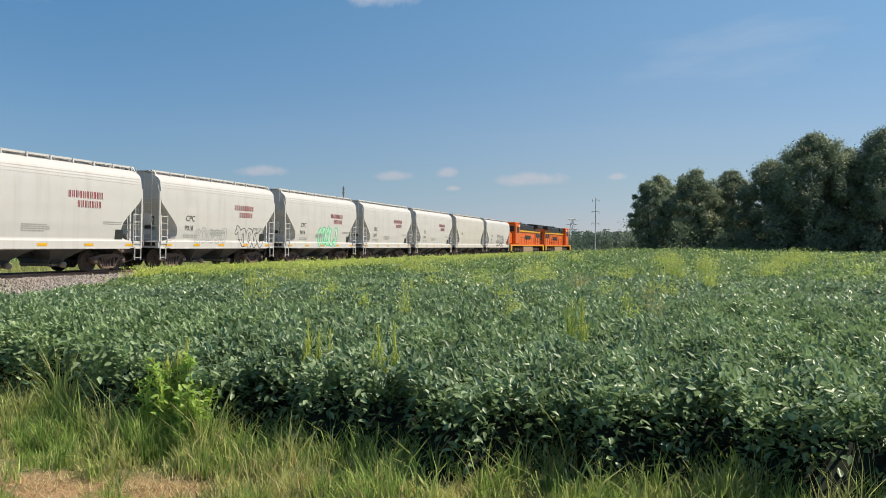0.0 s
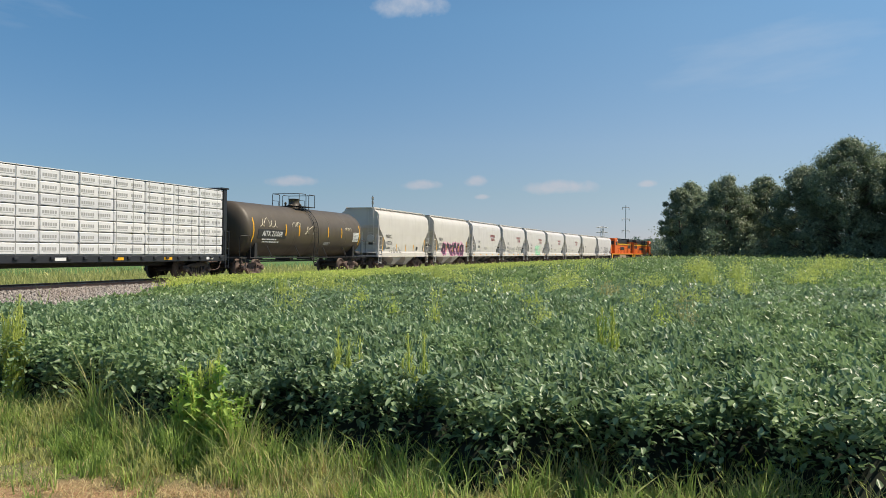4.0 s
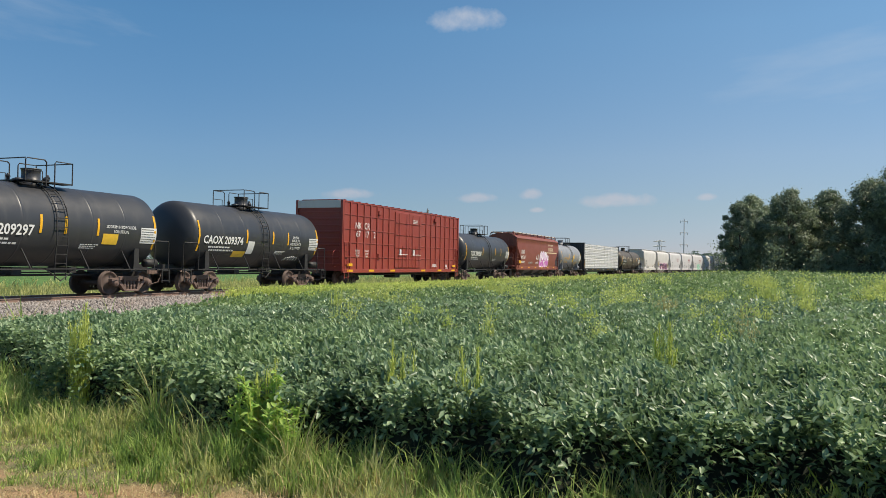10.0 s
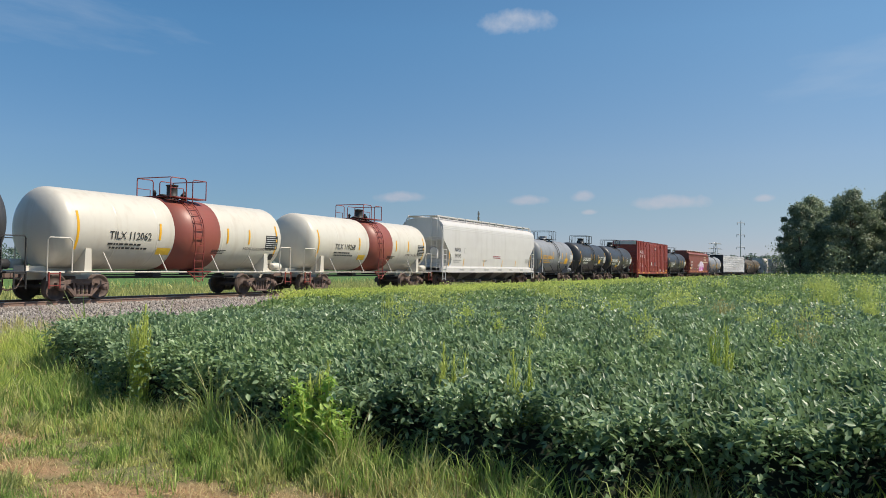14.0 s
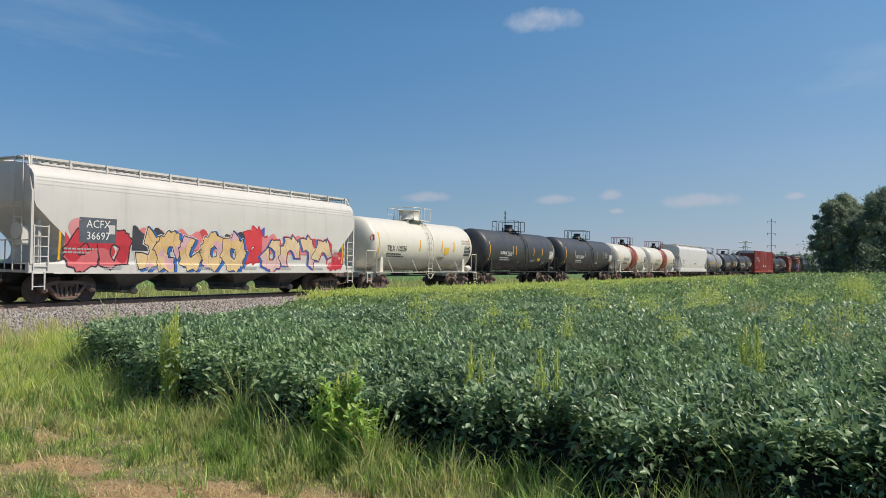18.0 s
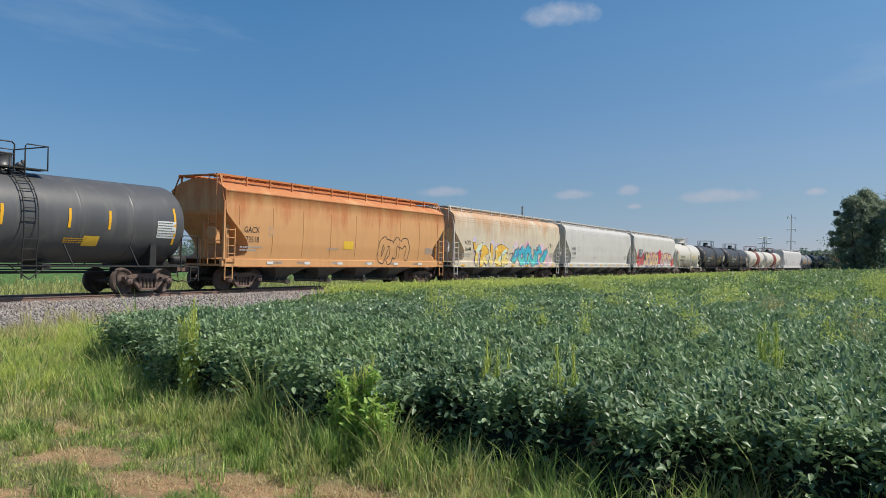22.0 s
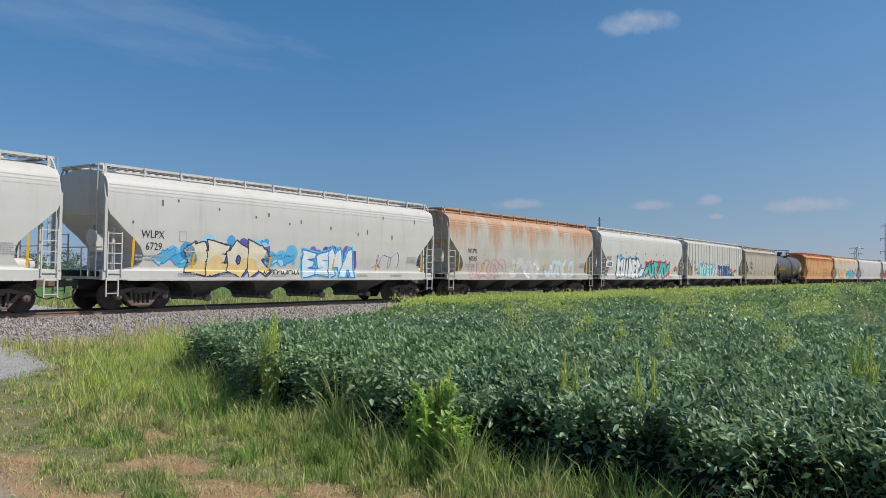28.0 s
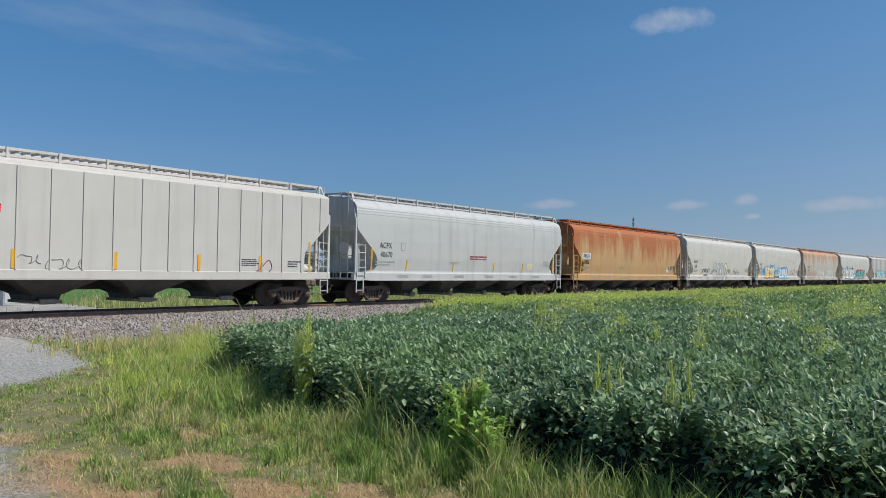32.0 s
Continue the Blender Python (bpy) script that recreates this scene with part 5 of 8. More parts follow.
utility_pole(-6.9, 260, 19.6, ((19.0, 0.45), (17.6, 0.45)), POLE_WOOD, "slim power pole far beyond the train", 0.24, 60)


def lattice_tower(az, d, H):
    ob = thing("lattice_tower", "grey steel lattice power tower on the horizon", "power tower")
    g = Geo()
    for sx, sy in ((-1, -1), (1, -1), (1, 1), (-1, 1)):
        g.tube([(sx * 2.6, sy * 2.6, 0), (sx * 0.8, sy * 0.8, H * 0.62), (sx * 0.35, sy * 0.35, H)], 0.16, 4)
    part("legs", g, GALV, ob)
    g = Geo()
    for i in range(6):
        a, b = i / 6 * 0.62 * H, (i + 1) / 6 * 0.62 * H
        wa, wb = 2.6 - 1.8 * i / 6, 2.6 - 1.8 * (i + 1) / 6
        for k in (-1, 1):
            g.tube([(-wa, k * wa, a), (wb, k * wb, b)], 0.1, 4).tube([(wa, k * wa, a), (-wb, k * wb, b)], 0.1, 4)
    part("braces", g, GALV, ob)
    for z in (0.64, 0.8, 0.96):
        part("crossarm", Geo().tube([(-4, 0, z * H), (0, 0, z * H + 0.6), (4, 0, z * H)], 0.14, 4).tube([(-4, 0, z * H), (4, 0, z * H)], 0.14, 4), GALV, ob)
    ob.matrix_basis = Matrix.Translation(far_place(az, d)) @ pose(0, 0, 0, 0, 0, 30)


lattice_tower(9.35, 420, 15.5)


# ---------------------------------------------------------------- crossing signal and relay case
def crossing_signal(s, q):
    ob = thing("crossing_signal", "railway crossing signal with red flashing lamps and white crossbuck", "crossing signal")
    part("mast", Geo().lathe([(0, 0.06), (5.4, 0.06)], "z", n=12), GALV, ob)
    part("base", Geo().box(-0.25, 0.25, -0.25, 0.25, -0.2, 0.12, 0.04).lathe([(0.1, 0.16), (0.5, 0.1)], "z", n=10), GALV, ob)
    for k in (-1, 1):
        part("crossbuck_blade", Geo().box(-0.61, 0.61, -0.09, -0.07, -0.11, 0.11), WHITE_PANEL_SIGN, ob, "", pose(0, 0.0 - 0.02 * k, 4.55, 0, 45 * k, 0))
    part("lamp_bar", Geo().box(-0.8, 0.8, -0.05, 0.05, 2.98, 3.08), GALV, ob)
    for k in (-1, 1):
        x = k * 0.55
        lamp = part("lamp", Geo().lathe([(-0.12, 0.29), (-0.10, 0.30), (-0.08, 0.29)], "y", (x, 0, 2.93), 24).lathe([(-0.40, 0.175), (-0.12, 0.17)], "y", (x, 0, 2.95), 16), SIGNAL_BLACK, ob, "round black lamp shield with hood")
        part("lens", Geo().lathe([(-0.425, 0.02), (-0.42, 0.11), (-0.405, 0.16), (-0.39, 0.16)], "y", (x, 0, 2.93), 20), SIGNAL_RED if k > 0 else SIGNAL_DIM, lamp, "lit red lens" if k > 0 else "dark red lens")
    box = part("gate_mechanism", Geo().box(-0.4, 0.42, -0.30, 0.05, 1.18, 1.85, 0.03), GALV, ob)
    mark = Geo()
    for x in (0.10, 0.28):
        mark.box(x - 0.012, x + 0.012, -0.312, -0.302, 1.38, 1.72).prism([(x - 0.06, 1.36), (x + 0.06, 1.36), (x, 1.50)], -0.312, -0.302)
    part("stencil_marks", mark, BLACK_SIGN, box)
    z = float(ground_z(s, q))
    ob.matrix_basis = Matrix.Translation(plan(s, q, z)) @ pose(0, 0, 0, 0, 0, 90 - math.degrees(HEAD))


SIGNAL_BLACK = plain("matte_black_paint", (0.02, 0.02, 0.02), 0.6)
BLACK_SIGN = plain("black_stencil", (0.02, 0.02, 0.02), 0.7)
WHITE_PANEL_SIGN = plain("white_sign_face", (0.75, 0.75, 0.74), 0.45, vary=0.05)
SIGNAL_RED, sn, sl, spb = nodes_of("lit_red_lens")
spb.inputs["Base Color"].default_value = (0.5, 0.01, 0.01, 1)
spb.inputs["Emission Color"].default_value, spb.inputs["Emission Strength"].default_value = (1.0, 0.03, 0.03, 1), 2.2
SIGNAL_DIM = plain("unlit_red_lens", (0.12, 0.005, 0.005), 0.25)
crossing_signal(7.72, 5.53)


def relay_case(s, q):
    ob = thing("relay_case", "grey steel signal relay cabinet on a gravel pad", "relay cabinet")
    body = part("body", Geo().box(-1.1, 1.1, -0.55, 0.55, 0.12, 1.95, 0.02), CASE_GREY, ob)
    part("roof", Geo().box(-1.18, 1.18, -0.63, 0.63, 1.95, 2.05, 0.02), CASE_GREY, ob)
    for x in (-0.55, 0.55):
        d = part("door", Geo().box(x - 0.5, x + 0.5, -0.575, -0.55, 0.2, 1.85, 0.008), CASE_GREY, ob)
        part("handle", Geo().box(x + 0.3, x + 0.36, -0.62, -0.575, 0.9, 1.15), GALV, d)
    part("plinth", Geo().box(-1.15, 1.15, -0.6, 0.6, -0.25, 0.12, 0.02), GALV, ob)
    ob.matrix_basis = Matrix.Translation(plan(s, q, float(ground_z(s, q)))) @ pose(0, 0, 0, 0, 0, 90 - math.degrees(HEAD))


CASE_GREY = plain("pale_grey_cabinet_paint", (0.52, 0.53, 0.52), 0.5, vary=0.1)
relay_case(17.9, -12.9)
me, _, _ = grid_sheet("gravel_pad", steps((12.5, 20.6, 0.5)), steps((-15.5, -6.4, 0.5)), gravel("pale_gravel", (0.34, 0.32, 0.30), (0.56, 0.54, 0.51), 30), lambda s, q: ground_z(s, q) + 0.03 + 0.10 * smooth(20.2, 18.5, s) * smooth(-7, -9, q))
tagged(new("gravel_pad", me), "pale gravel pad around the cabinet", "gravel", kind="structure")


# ---------------------------------------------------------------- clouds
def cloud_material(name, scale, lo, hi, most, bright, stretch=(1, 1, 1)):
    m = bpy.data.materials.new(name)
    m.use_nodes = True
    n, l = m.node_tree.nodes, m.node_tree.links
    n.remove(n["Principled BSDF"])
    c = n.new("ShaderNodeTexCoord")
    mp = n.new("ShaderNodeMapping")
    mp.inputs["Location"].default_value, mp.inputs["Scale"].default_value = (-1, -1, 0), (2, 2, 1)
    l.new(c.outputs["Generated"], mp.inputs[0])
    ln = n.new("ShaderNodeVectorMath")
    ln.operation = "LENGTH"
    sp = n.new("ShaderNodeSeparateXYZ")
    l.new(mp.outputs[0], sp.inputs[0])
    cb = n.new("ShaderNodeCombineXYZ")
    l.new(sp.outputs[0], cb.inputs[0])
    l.new(sp.outputs[1], cb.inputs[1])
    l.new(cb.outputs[0], ln.inputs[0])
    fall = ramp(n, l, ln.outputs["Value"], 0.0, 1.0, 1.0, 0.0)
    tex = noise_at(n, l, scale, stretch, 6, 0.6, "Object")
    mix = n.new("ShaderNodeMath")
    mix.operation = "ADD"
    l.new(tex, mix.inputs[0])
    l.new(ramp(n, l, fall, 0, 0.7, -0.55, 0.1), mix.inputs[1])
    alpha = ramp(n, l, mix.outputs[0], lo, hi, 0, most)
    em = n.new("ShaderNodeEmission")
    em.inputs[0].default_value, em.inputs[1].default_value = (*bright, 1), 1.0
    tr = n.new("ShaderNodeBsdfTransparent")
    mx = n.new("ShaderNodeMixShader")
    l.new(alpha, mx.inputs[0])
    l.new(tr.outputs[0], mx.inputs[1])
    l.new(em.outputs[0], mx.inputs[2])
    l.new(mx.outputs[0], n["Material Output"].inputs[0])
    return m


PUFF = cloud_material("cloud_puff", 0.012, 0.24, 0.86, 0.62, (0.62, 0.64, 0.70))
LOW = cloud_material("low_cloud", 0.012, 0.22, 0.62, 0.34, (0.68, 0.60, 0.63))
WISP = cloud_material("cirrus_wisp", 0.0022, 0.40, 0.80, 0.16, (0.60, 0.66, 0.74), (1, 5, 1))


def cloud(az, el, wide, high, mat, label, tilt=0):
    d = 3000
    a, e = radians(az), radians(el)
    p = Vector((d * math.sin(a) * math.cos(e), d * math.cos(a) * math.cos(e), d * math.sin(e) + 1.7))
    x, y = d * math.tan(radians(wide / 2)), d * math.tan(radians(high / 2))
    me = mesh_of("cloud", [(-x, -y, 0), (x, -y, 0), (x, y, 0), (-x, y, 0)], [(0, 1, 2, 3)], [mat])
    ob = tagged(new("cloud", me), label, "cloud", kind="structure")
    ob.matrix_basis = look(tuple(p), (0, 0, 1.7)) @ pose(0, 0, 0, 0, 0, 180 + tilt)
    ob.visible_shadow = False


cloud(-4.6, 17.0, 8.4, 2.5, PUFF, "small white cumulus cloud high in the blue sky")
for az, el, w, h in ((0.5, 5.0, 2.6, 1.2), (6.2, 4.6, 8.0, 1.5), (12.4, 4.8, 2.2, 0.8), (-12.5, 4.8, 5.5, 1.2), (-3.4, 4.7, 4.4, 1.1), (0.9, 3.9, 1.8, 0.6)):
    cloud(az, el, w, h, LOW, "thin pinkish cloud low over the horizon")
cloud(20, 13, 26, 9, WISP, "faint cirrus streaks in the sky", -6)
cloud(-40, 16, 40, 9, WISP, "faint cirrus streaks in the sky", 5)

# ---------------------------------------------------------------- covered hoppers
PROFILES = {
    "curved": [(1.00, 1.50), (1.30, 1.53), (1.36, 1.50), (2.0, 1.56), (2.8, 1.58), (3.5, 1.57), (3.85, 1.55), (4.13, 1.51), (4.30, 1.40), (4.47, 1.10), (4.59, 0.55), (4.61, 0.0)],
    "eaved": [(1.00, 1.48), (1.24, 1.50), (1.30, 1.46), (2.0, 1.56), (2.8, 1.59), (3.5, 1.58), (4.04, 1.52), (4.07, 1.56), (4.12, 1.53), (4.40, 1.08), (4.56, 0.5), (4.59, 0.0)],
    "flat": [(1.05, 1.56), (1.6, 1.56), (4.28, 1.56), (4.34, 1.54), (4.52, 1.10), (4.64, 0.4), (4.66, 0.0)],
}


def half_width(style):
    zs, ws = zip(*PROFILES[style])
    return lambda z: float(np.interp(z, zs, ws))


def cut_curved(z):
    """How far the end is cut in at a height: an S that bellies out near the sill."""
    return float(np.interp(z, [1.30, 1.36, 1.45, 1.6, 1.85, 2.1, 2.4, 2.7, 2.95, 3.12, 3.3], [0.0, 0.95, 1.18, 1.30, 1.33, 1.22, 0.92, 0.55, 0.28, 0.08, 0.0]))


def cut_straight(z):
    return float(np.interp(z, [1.30, 1.31, 2.05, 3.2, 3.25], [0.0, 1.30, 1.30, 0.05, 0.0]))


def hopper(car, L, style, mat, bays=4, trim=None, cut=None, inset=0.14, walk_z=4.75, posts=1.45, bogies=None, truck=1.75, seams=0, ribs=0, round_outlets=True, walk_mat=None, eave=True, bay_mat=None):
    trim = trim or mat
    walk_mat = walk_mat or trim
    w = half_width(style)
    cut = cut or cut_curved
    zs = sorted(set([z for z, _ in PROFILES[style] if z > 1.28] + ([1.315] if style == "flat" else []) + [1.45, 1.6, 1.85, 2.1, 2.4, 2.7, 2.95, 3.12, 3.3]))
    g = Geo()
    end = lambda z: L / 2 - inset - cut(z)
    for k in (-1, 1):
        v = [(sx * end(z), k * w(z), z) for z in zs for sx in (-1, 1)]
        g.add(v, [(i * 2, i * 2 + 1, i * 2 + 3, i * 2 + 2) for i in range(len(zs) - 1)], style != "flat")
        v = [(k * end(z), sy * w(z), z) for z in zs for sy in (-1, 1)]
        g.add(v, [(i * 2, i * 2 + 1, i * 2 + 3, i * 2 + 2) for i in range(len(zs) - 1)])
    v = [(sx * end(zs[0]), sy * w(zs[0]), zs[0]) for sx, sy in ((-1, -1), (1, -1), (1, 1), (-1, 1))]
    g.add(v, [(0, 1, 2, 3)])
    part("body", g, mat, car)
    lo = PROFILES[style][0][0]
    for k in (-1, 1):
        y0, y1 = sorted((k * 1.36, k * (w(1.2) + 0.015)))
        part("side_sill", Geo().box(-L / 2 + 0.02, L / 2 - 0.02, y0, y1, lo, 1.32, 0.015), mat, car)
        y0, y1 = sorted((k * 1.30, k * (w(1.2) + 0.05)))
        part("sill_flange", Geo().box(-L / 2 + 0.9, L / 2 - 0.9, y0, y1, lo - 0.02, lo - 0.001), trim, car)
    part("center_sill", Geo().box(-L / 2 + 0.1, L / 2 - 0.1, -0.28, 0.28, 0.70, 1.02), STEEL_DARK, car)
    for k in (-1, 1):
        x0, x1 = sorted((k * (L / 2 - 0.02), k * (L / 2 - 1.35)))
        part("end_platform", Geo().box(x0, x1, -1.40, 1.40, 1.02, 1.10), trim, car)
        # corner posts, side ladder, grab irons
        for sy in (-1, 1):
            xp = k * (L / 2 - 0.10)
            part("corner_post", Geo().box(xp - 0.045, xp + 0.045, sy * 1.52 - 0.04, sy * 1.52 + 0.04, 1.3, 3.65)
                 .tube([(xp, sy * 1.50, 3.6), (xp, sy * 1.40, 4.0), (xp - k * 0.1, sy * 1.18, walk_z - 0.12), (xp - k * 0.15, sy * 1.08, walk_z)], 0.035, 6), trim, car)
            ladder(car, k * (L / 2 - 0.42), sy * 1.56, 1.12, 2.55, trim, 0.5, 5)
            ladder(car, k * (L / 2 - 0.36), sy * 1.55, 0.48, 1.05, trim, 0.42, 2, "step")
        rung = Geo()
        for i in range(9):
            rung.box(k * (L / 2 - 0.02) - 0.013, k * (L / 2 - 0.02) + 0.013, -1.15, -0.72, 1.4 + i * 0.34, 1.43 + i * 0.34)
        part("end_ladder", rung.tube([(k * (L / 2 - 0.02), -1.15, 1.1), (k * (L / 2 - 0.02), -1.15, walk_z)], 0.02)
             .tube([(k * (L / 2 - 0.02), -0.72, 1.1), (k * (L / 2 - 0.02), -0.72, walk_z)], 0.02)
             .add([], []), trim, car)
        # slope sheet stiffeners and the rail across the platform
        part("platform_rail", Geo().tube([(k * (L / 2 - 0.04), -1.45, 2.05), (k * (L / 2 - 0.04), 1.45, 2.05)], 0.022).tube([(k * (L / 2 - 0.04), -0.3, 1.1), (k * (L / 2 - 0.04), -0.3, 2.05)], 0.022)
             .box(*sorted((k * (L / 2 - 0.5), k * (L / 2 - 0.6))), -0.06, 0.06, 1.1, 2.9).box(*sorted((k * (L / 2 - 0.5), k * (L / 2 - 0.6))), -1.3, -1.2, 1.1, 2.7), trim, car)
    bw = part("brake_wheel", Geo().lathe([(-0.03, 0.26), (-0.02, 0.28), (0.02, 0.28), (0.03, 0.26)], "x", (0, 0, 0), 16), trim, car, "", Matrix.Translation((-L / 2 - 0.02, -0.95, 2.35)))
    part("brake_housing", Geo().box(-L / 2 + 0.02, -L / 2 + 0.28, -1.15, -0.75, 1.9, 2.5, 0.03), STEEL_DARK if bays < 3 else trim, car)
    part("air_reservoir", Geo().lathe([(0, 0.2), (0.7, 0.2), (0.75, 0.12)], "x", (L / 2 - 1.35, -1.0, 1.45), 12), STEEL_DARK if bays < 3 else trim, car)
    # bays under the sill
    inner = L - 2 * (truck + 1.25)
    bl = inner / bays
    for i in range(bays):
        xc = -inner / 2 + (i + 0.5) * bl
        top, bot = bl / 2 * 0.80, min(0.42, bl / 2 * 0.36)
        g = Geo()
        wide = 1.0 if bay_mat is None else 1.45
        v = [(xc + sx * a, sy * b, z) for a, b, z in ((top, 1.40, 1.03), (top * 0.66, min(1.34, 1.10 * wide), 0.80), (bot, 0.78 * wide, 0.56), (bot * 0.95, 0.66 * wide, 0.38)) for sx, sy in ((-1, -1), (1, -1), (1, 1), (-1, 1))]
        f = [(r * 4 + j, r * 4 + (j + 1) % 4, r * 4 + 4 + (j + 1) % 4, r * 4 + 4 + j) for r in range(3) for j in range(4)] + [(12, 13, 14, 15)]
        g.add(v, f)
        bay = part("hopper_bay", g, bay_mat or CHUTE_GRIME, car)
        for k in (-1, 1):
            y0, y1 = sorted((k * 0.64, k * 0.80))
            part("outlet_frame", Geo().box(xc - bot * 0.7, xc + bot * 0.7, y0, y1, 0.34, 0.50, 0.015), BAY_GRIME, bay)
        if round_outlets:
            part("outlet", Geo().lathe([(-1.05, 0.05), (-1.05, 0.12), (-0.88, 0.12), (-0.87, 0.09), (0.87, 0.09), (0.88, 0.12), (1.05, 0.12)], "y", (xc + 0.1, 0, 0.34), 12).box(xc - 0.30, xc + 0.30, -0.80, 0.80, 0.29, 0.37), OUTLET, bay)
        else:
            part("outlet", Geo().box(xc - 0.42, xc + 0.42, -0.85, 0.85, 0.30, 0.39, 0.01).box(xc - 0.30, xc + 0.2, -1.0, -0.85, 0.28, 0.44, 0.02), OUTLET, bay)
    # roof
    for k in (-1, 1):
        y0, y1 = sorted((k * 0.55, k * 1.08))
        g = Geo()
        for j in range(4):
            ya = y0 + (y1 - y0) * j / 3.999
            g.box(-L / 2 + 0.1, L / 2 - 0.1, ya, ya + 0.085, walk_z - 0.035, walk_z)
        for j in range(int(L / 0.30)):
            xa = -L / 2 + 0.2 + j * 0.30
            g.box(xa, xa + 0.04, y0, y1 + 0.06, walk_z - 0.10, walk_z - 0.03)
        g.box(-L / 2 + 0.1, L / 2 - 0.1, k * 1.09 - 0.012, k * 1.09 + 0.012, walk_z - 0.06, walk_z + 0.02)
        part("roof_walk", g, walk_mat, car)
        count = int(L / posts)
        for i in range(count + 1):
            x = -L / 2 + 0.3 + (L - 0.6) * i / count
            post = Geo().box(x - 0.035, x + 0.035, *sorted((k * 1.10, k * 1.15)), w_top(style, 1.12) - 0.02, walk_z + 0.02)
            post.prism([(x - 0.3, walk_z - 0.05), (x, walk_z - 0.16), (x, walk_z - 0.05)], *sorted((k * 1.04, k * 1.07)))
            part("walk_bracket", post, trim, car)
    hatch = Geo().box(-L / 2 + 1.2, L / 2 - 1.2, -0.28, 0.28, 4.54, walk_z - 0.03, 0.03)
    part("roof_hatch", hatch, mat, car)
    for k in (-1, 1):
        part("end_walk", Geo().box(*sorted((k * (L / 2 - 0.02), k * (L / 2 - 0.42))), -1.0, 1.0, walk_z - 0.05, walk_z - 0.01), walk_mat, car)
    # seams along the eave, seams or ribs down the side
    if eave:
        for zz in (3.84, 3.96, 4.07):
            for k in (-1, 1):
                y0, y1 = sorted((k * (w(zz) - 0.05), k * (w(zz) + 0.005)))
                part("eave_seam", Geo().box(-L / 2 + 0.2, L / 2 - 0.2, y0, y1, zz - 0.018, zz + 0.018), mat, car)
    for count, deep, wide in ((seams, 0.014, 0.03), (ribs, 0.032, 0.05)):
        for i in range(count):
            x = -L / 2 + (0.62 if ribs else 0.9) + (L - (1.24 if ribs else 1.8)) * i / max(1, count - 1)
            for k in (-1, 1):
                zz = [z for z in zs if 1.3 < z <= (4.29 if ribs else 3.95) and abs(x) < end(z) - 0.04]
                g = Geo()
                v = [(x + sx * wide / 2, k * (w(z) + d), z) for z in zz for sx, d in ((-1, -0.02), (-1, deep), (1, deep), (1, -0.02))]
                f = [(r * 4 + j, r * 4 + j + 1, r * 4 + 5 + j, r * 4 + 4 + j) for r in range(len(zz) - 1) for j in range(3)] + [(0, 1, 2, 3), tuple(len(v) - 4 + j for j in range(4))]
                g.add(v, f)
                part("side_rib" if ribs else "weld_seam", g, mat, car)
    for k in (-1, 1):
        bogie(car, k * (L / 2 - truck), bogies)
    ends(car, L)
    return lambda z: w(z) if z > 1.33 else max(w(z), w(1.2) + 0.017)


def w_top(style, y):
    """Height of the roof over a distance from the centre line."""
    z, w = zip(*PROFILES[style][::-1])
    return float(np.interp(y, w[:6], z[:6]))


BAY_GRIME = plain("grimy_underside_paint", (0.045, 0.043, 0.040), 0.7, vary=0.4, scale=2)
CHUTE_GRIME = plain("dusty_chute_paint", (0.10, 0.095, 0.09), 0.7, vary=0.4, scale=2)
OUTLET = plain("outlet_steel", (0.30, 0.24, 0.18), 0.7, vary=0.35)


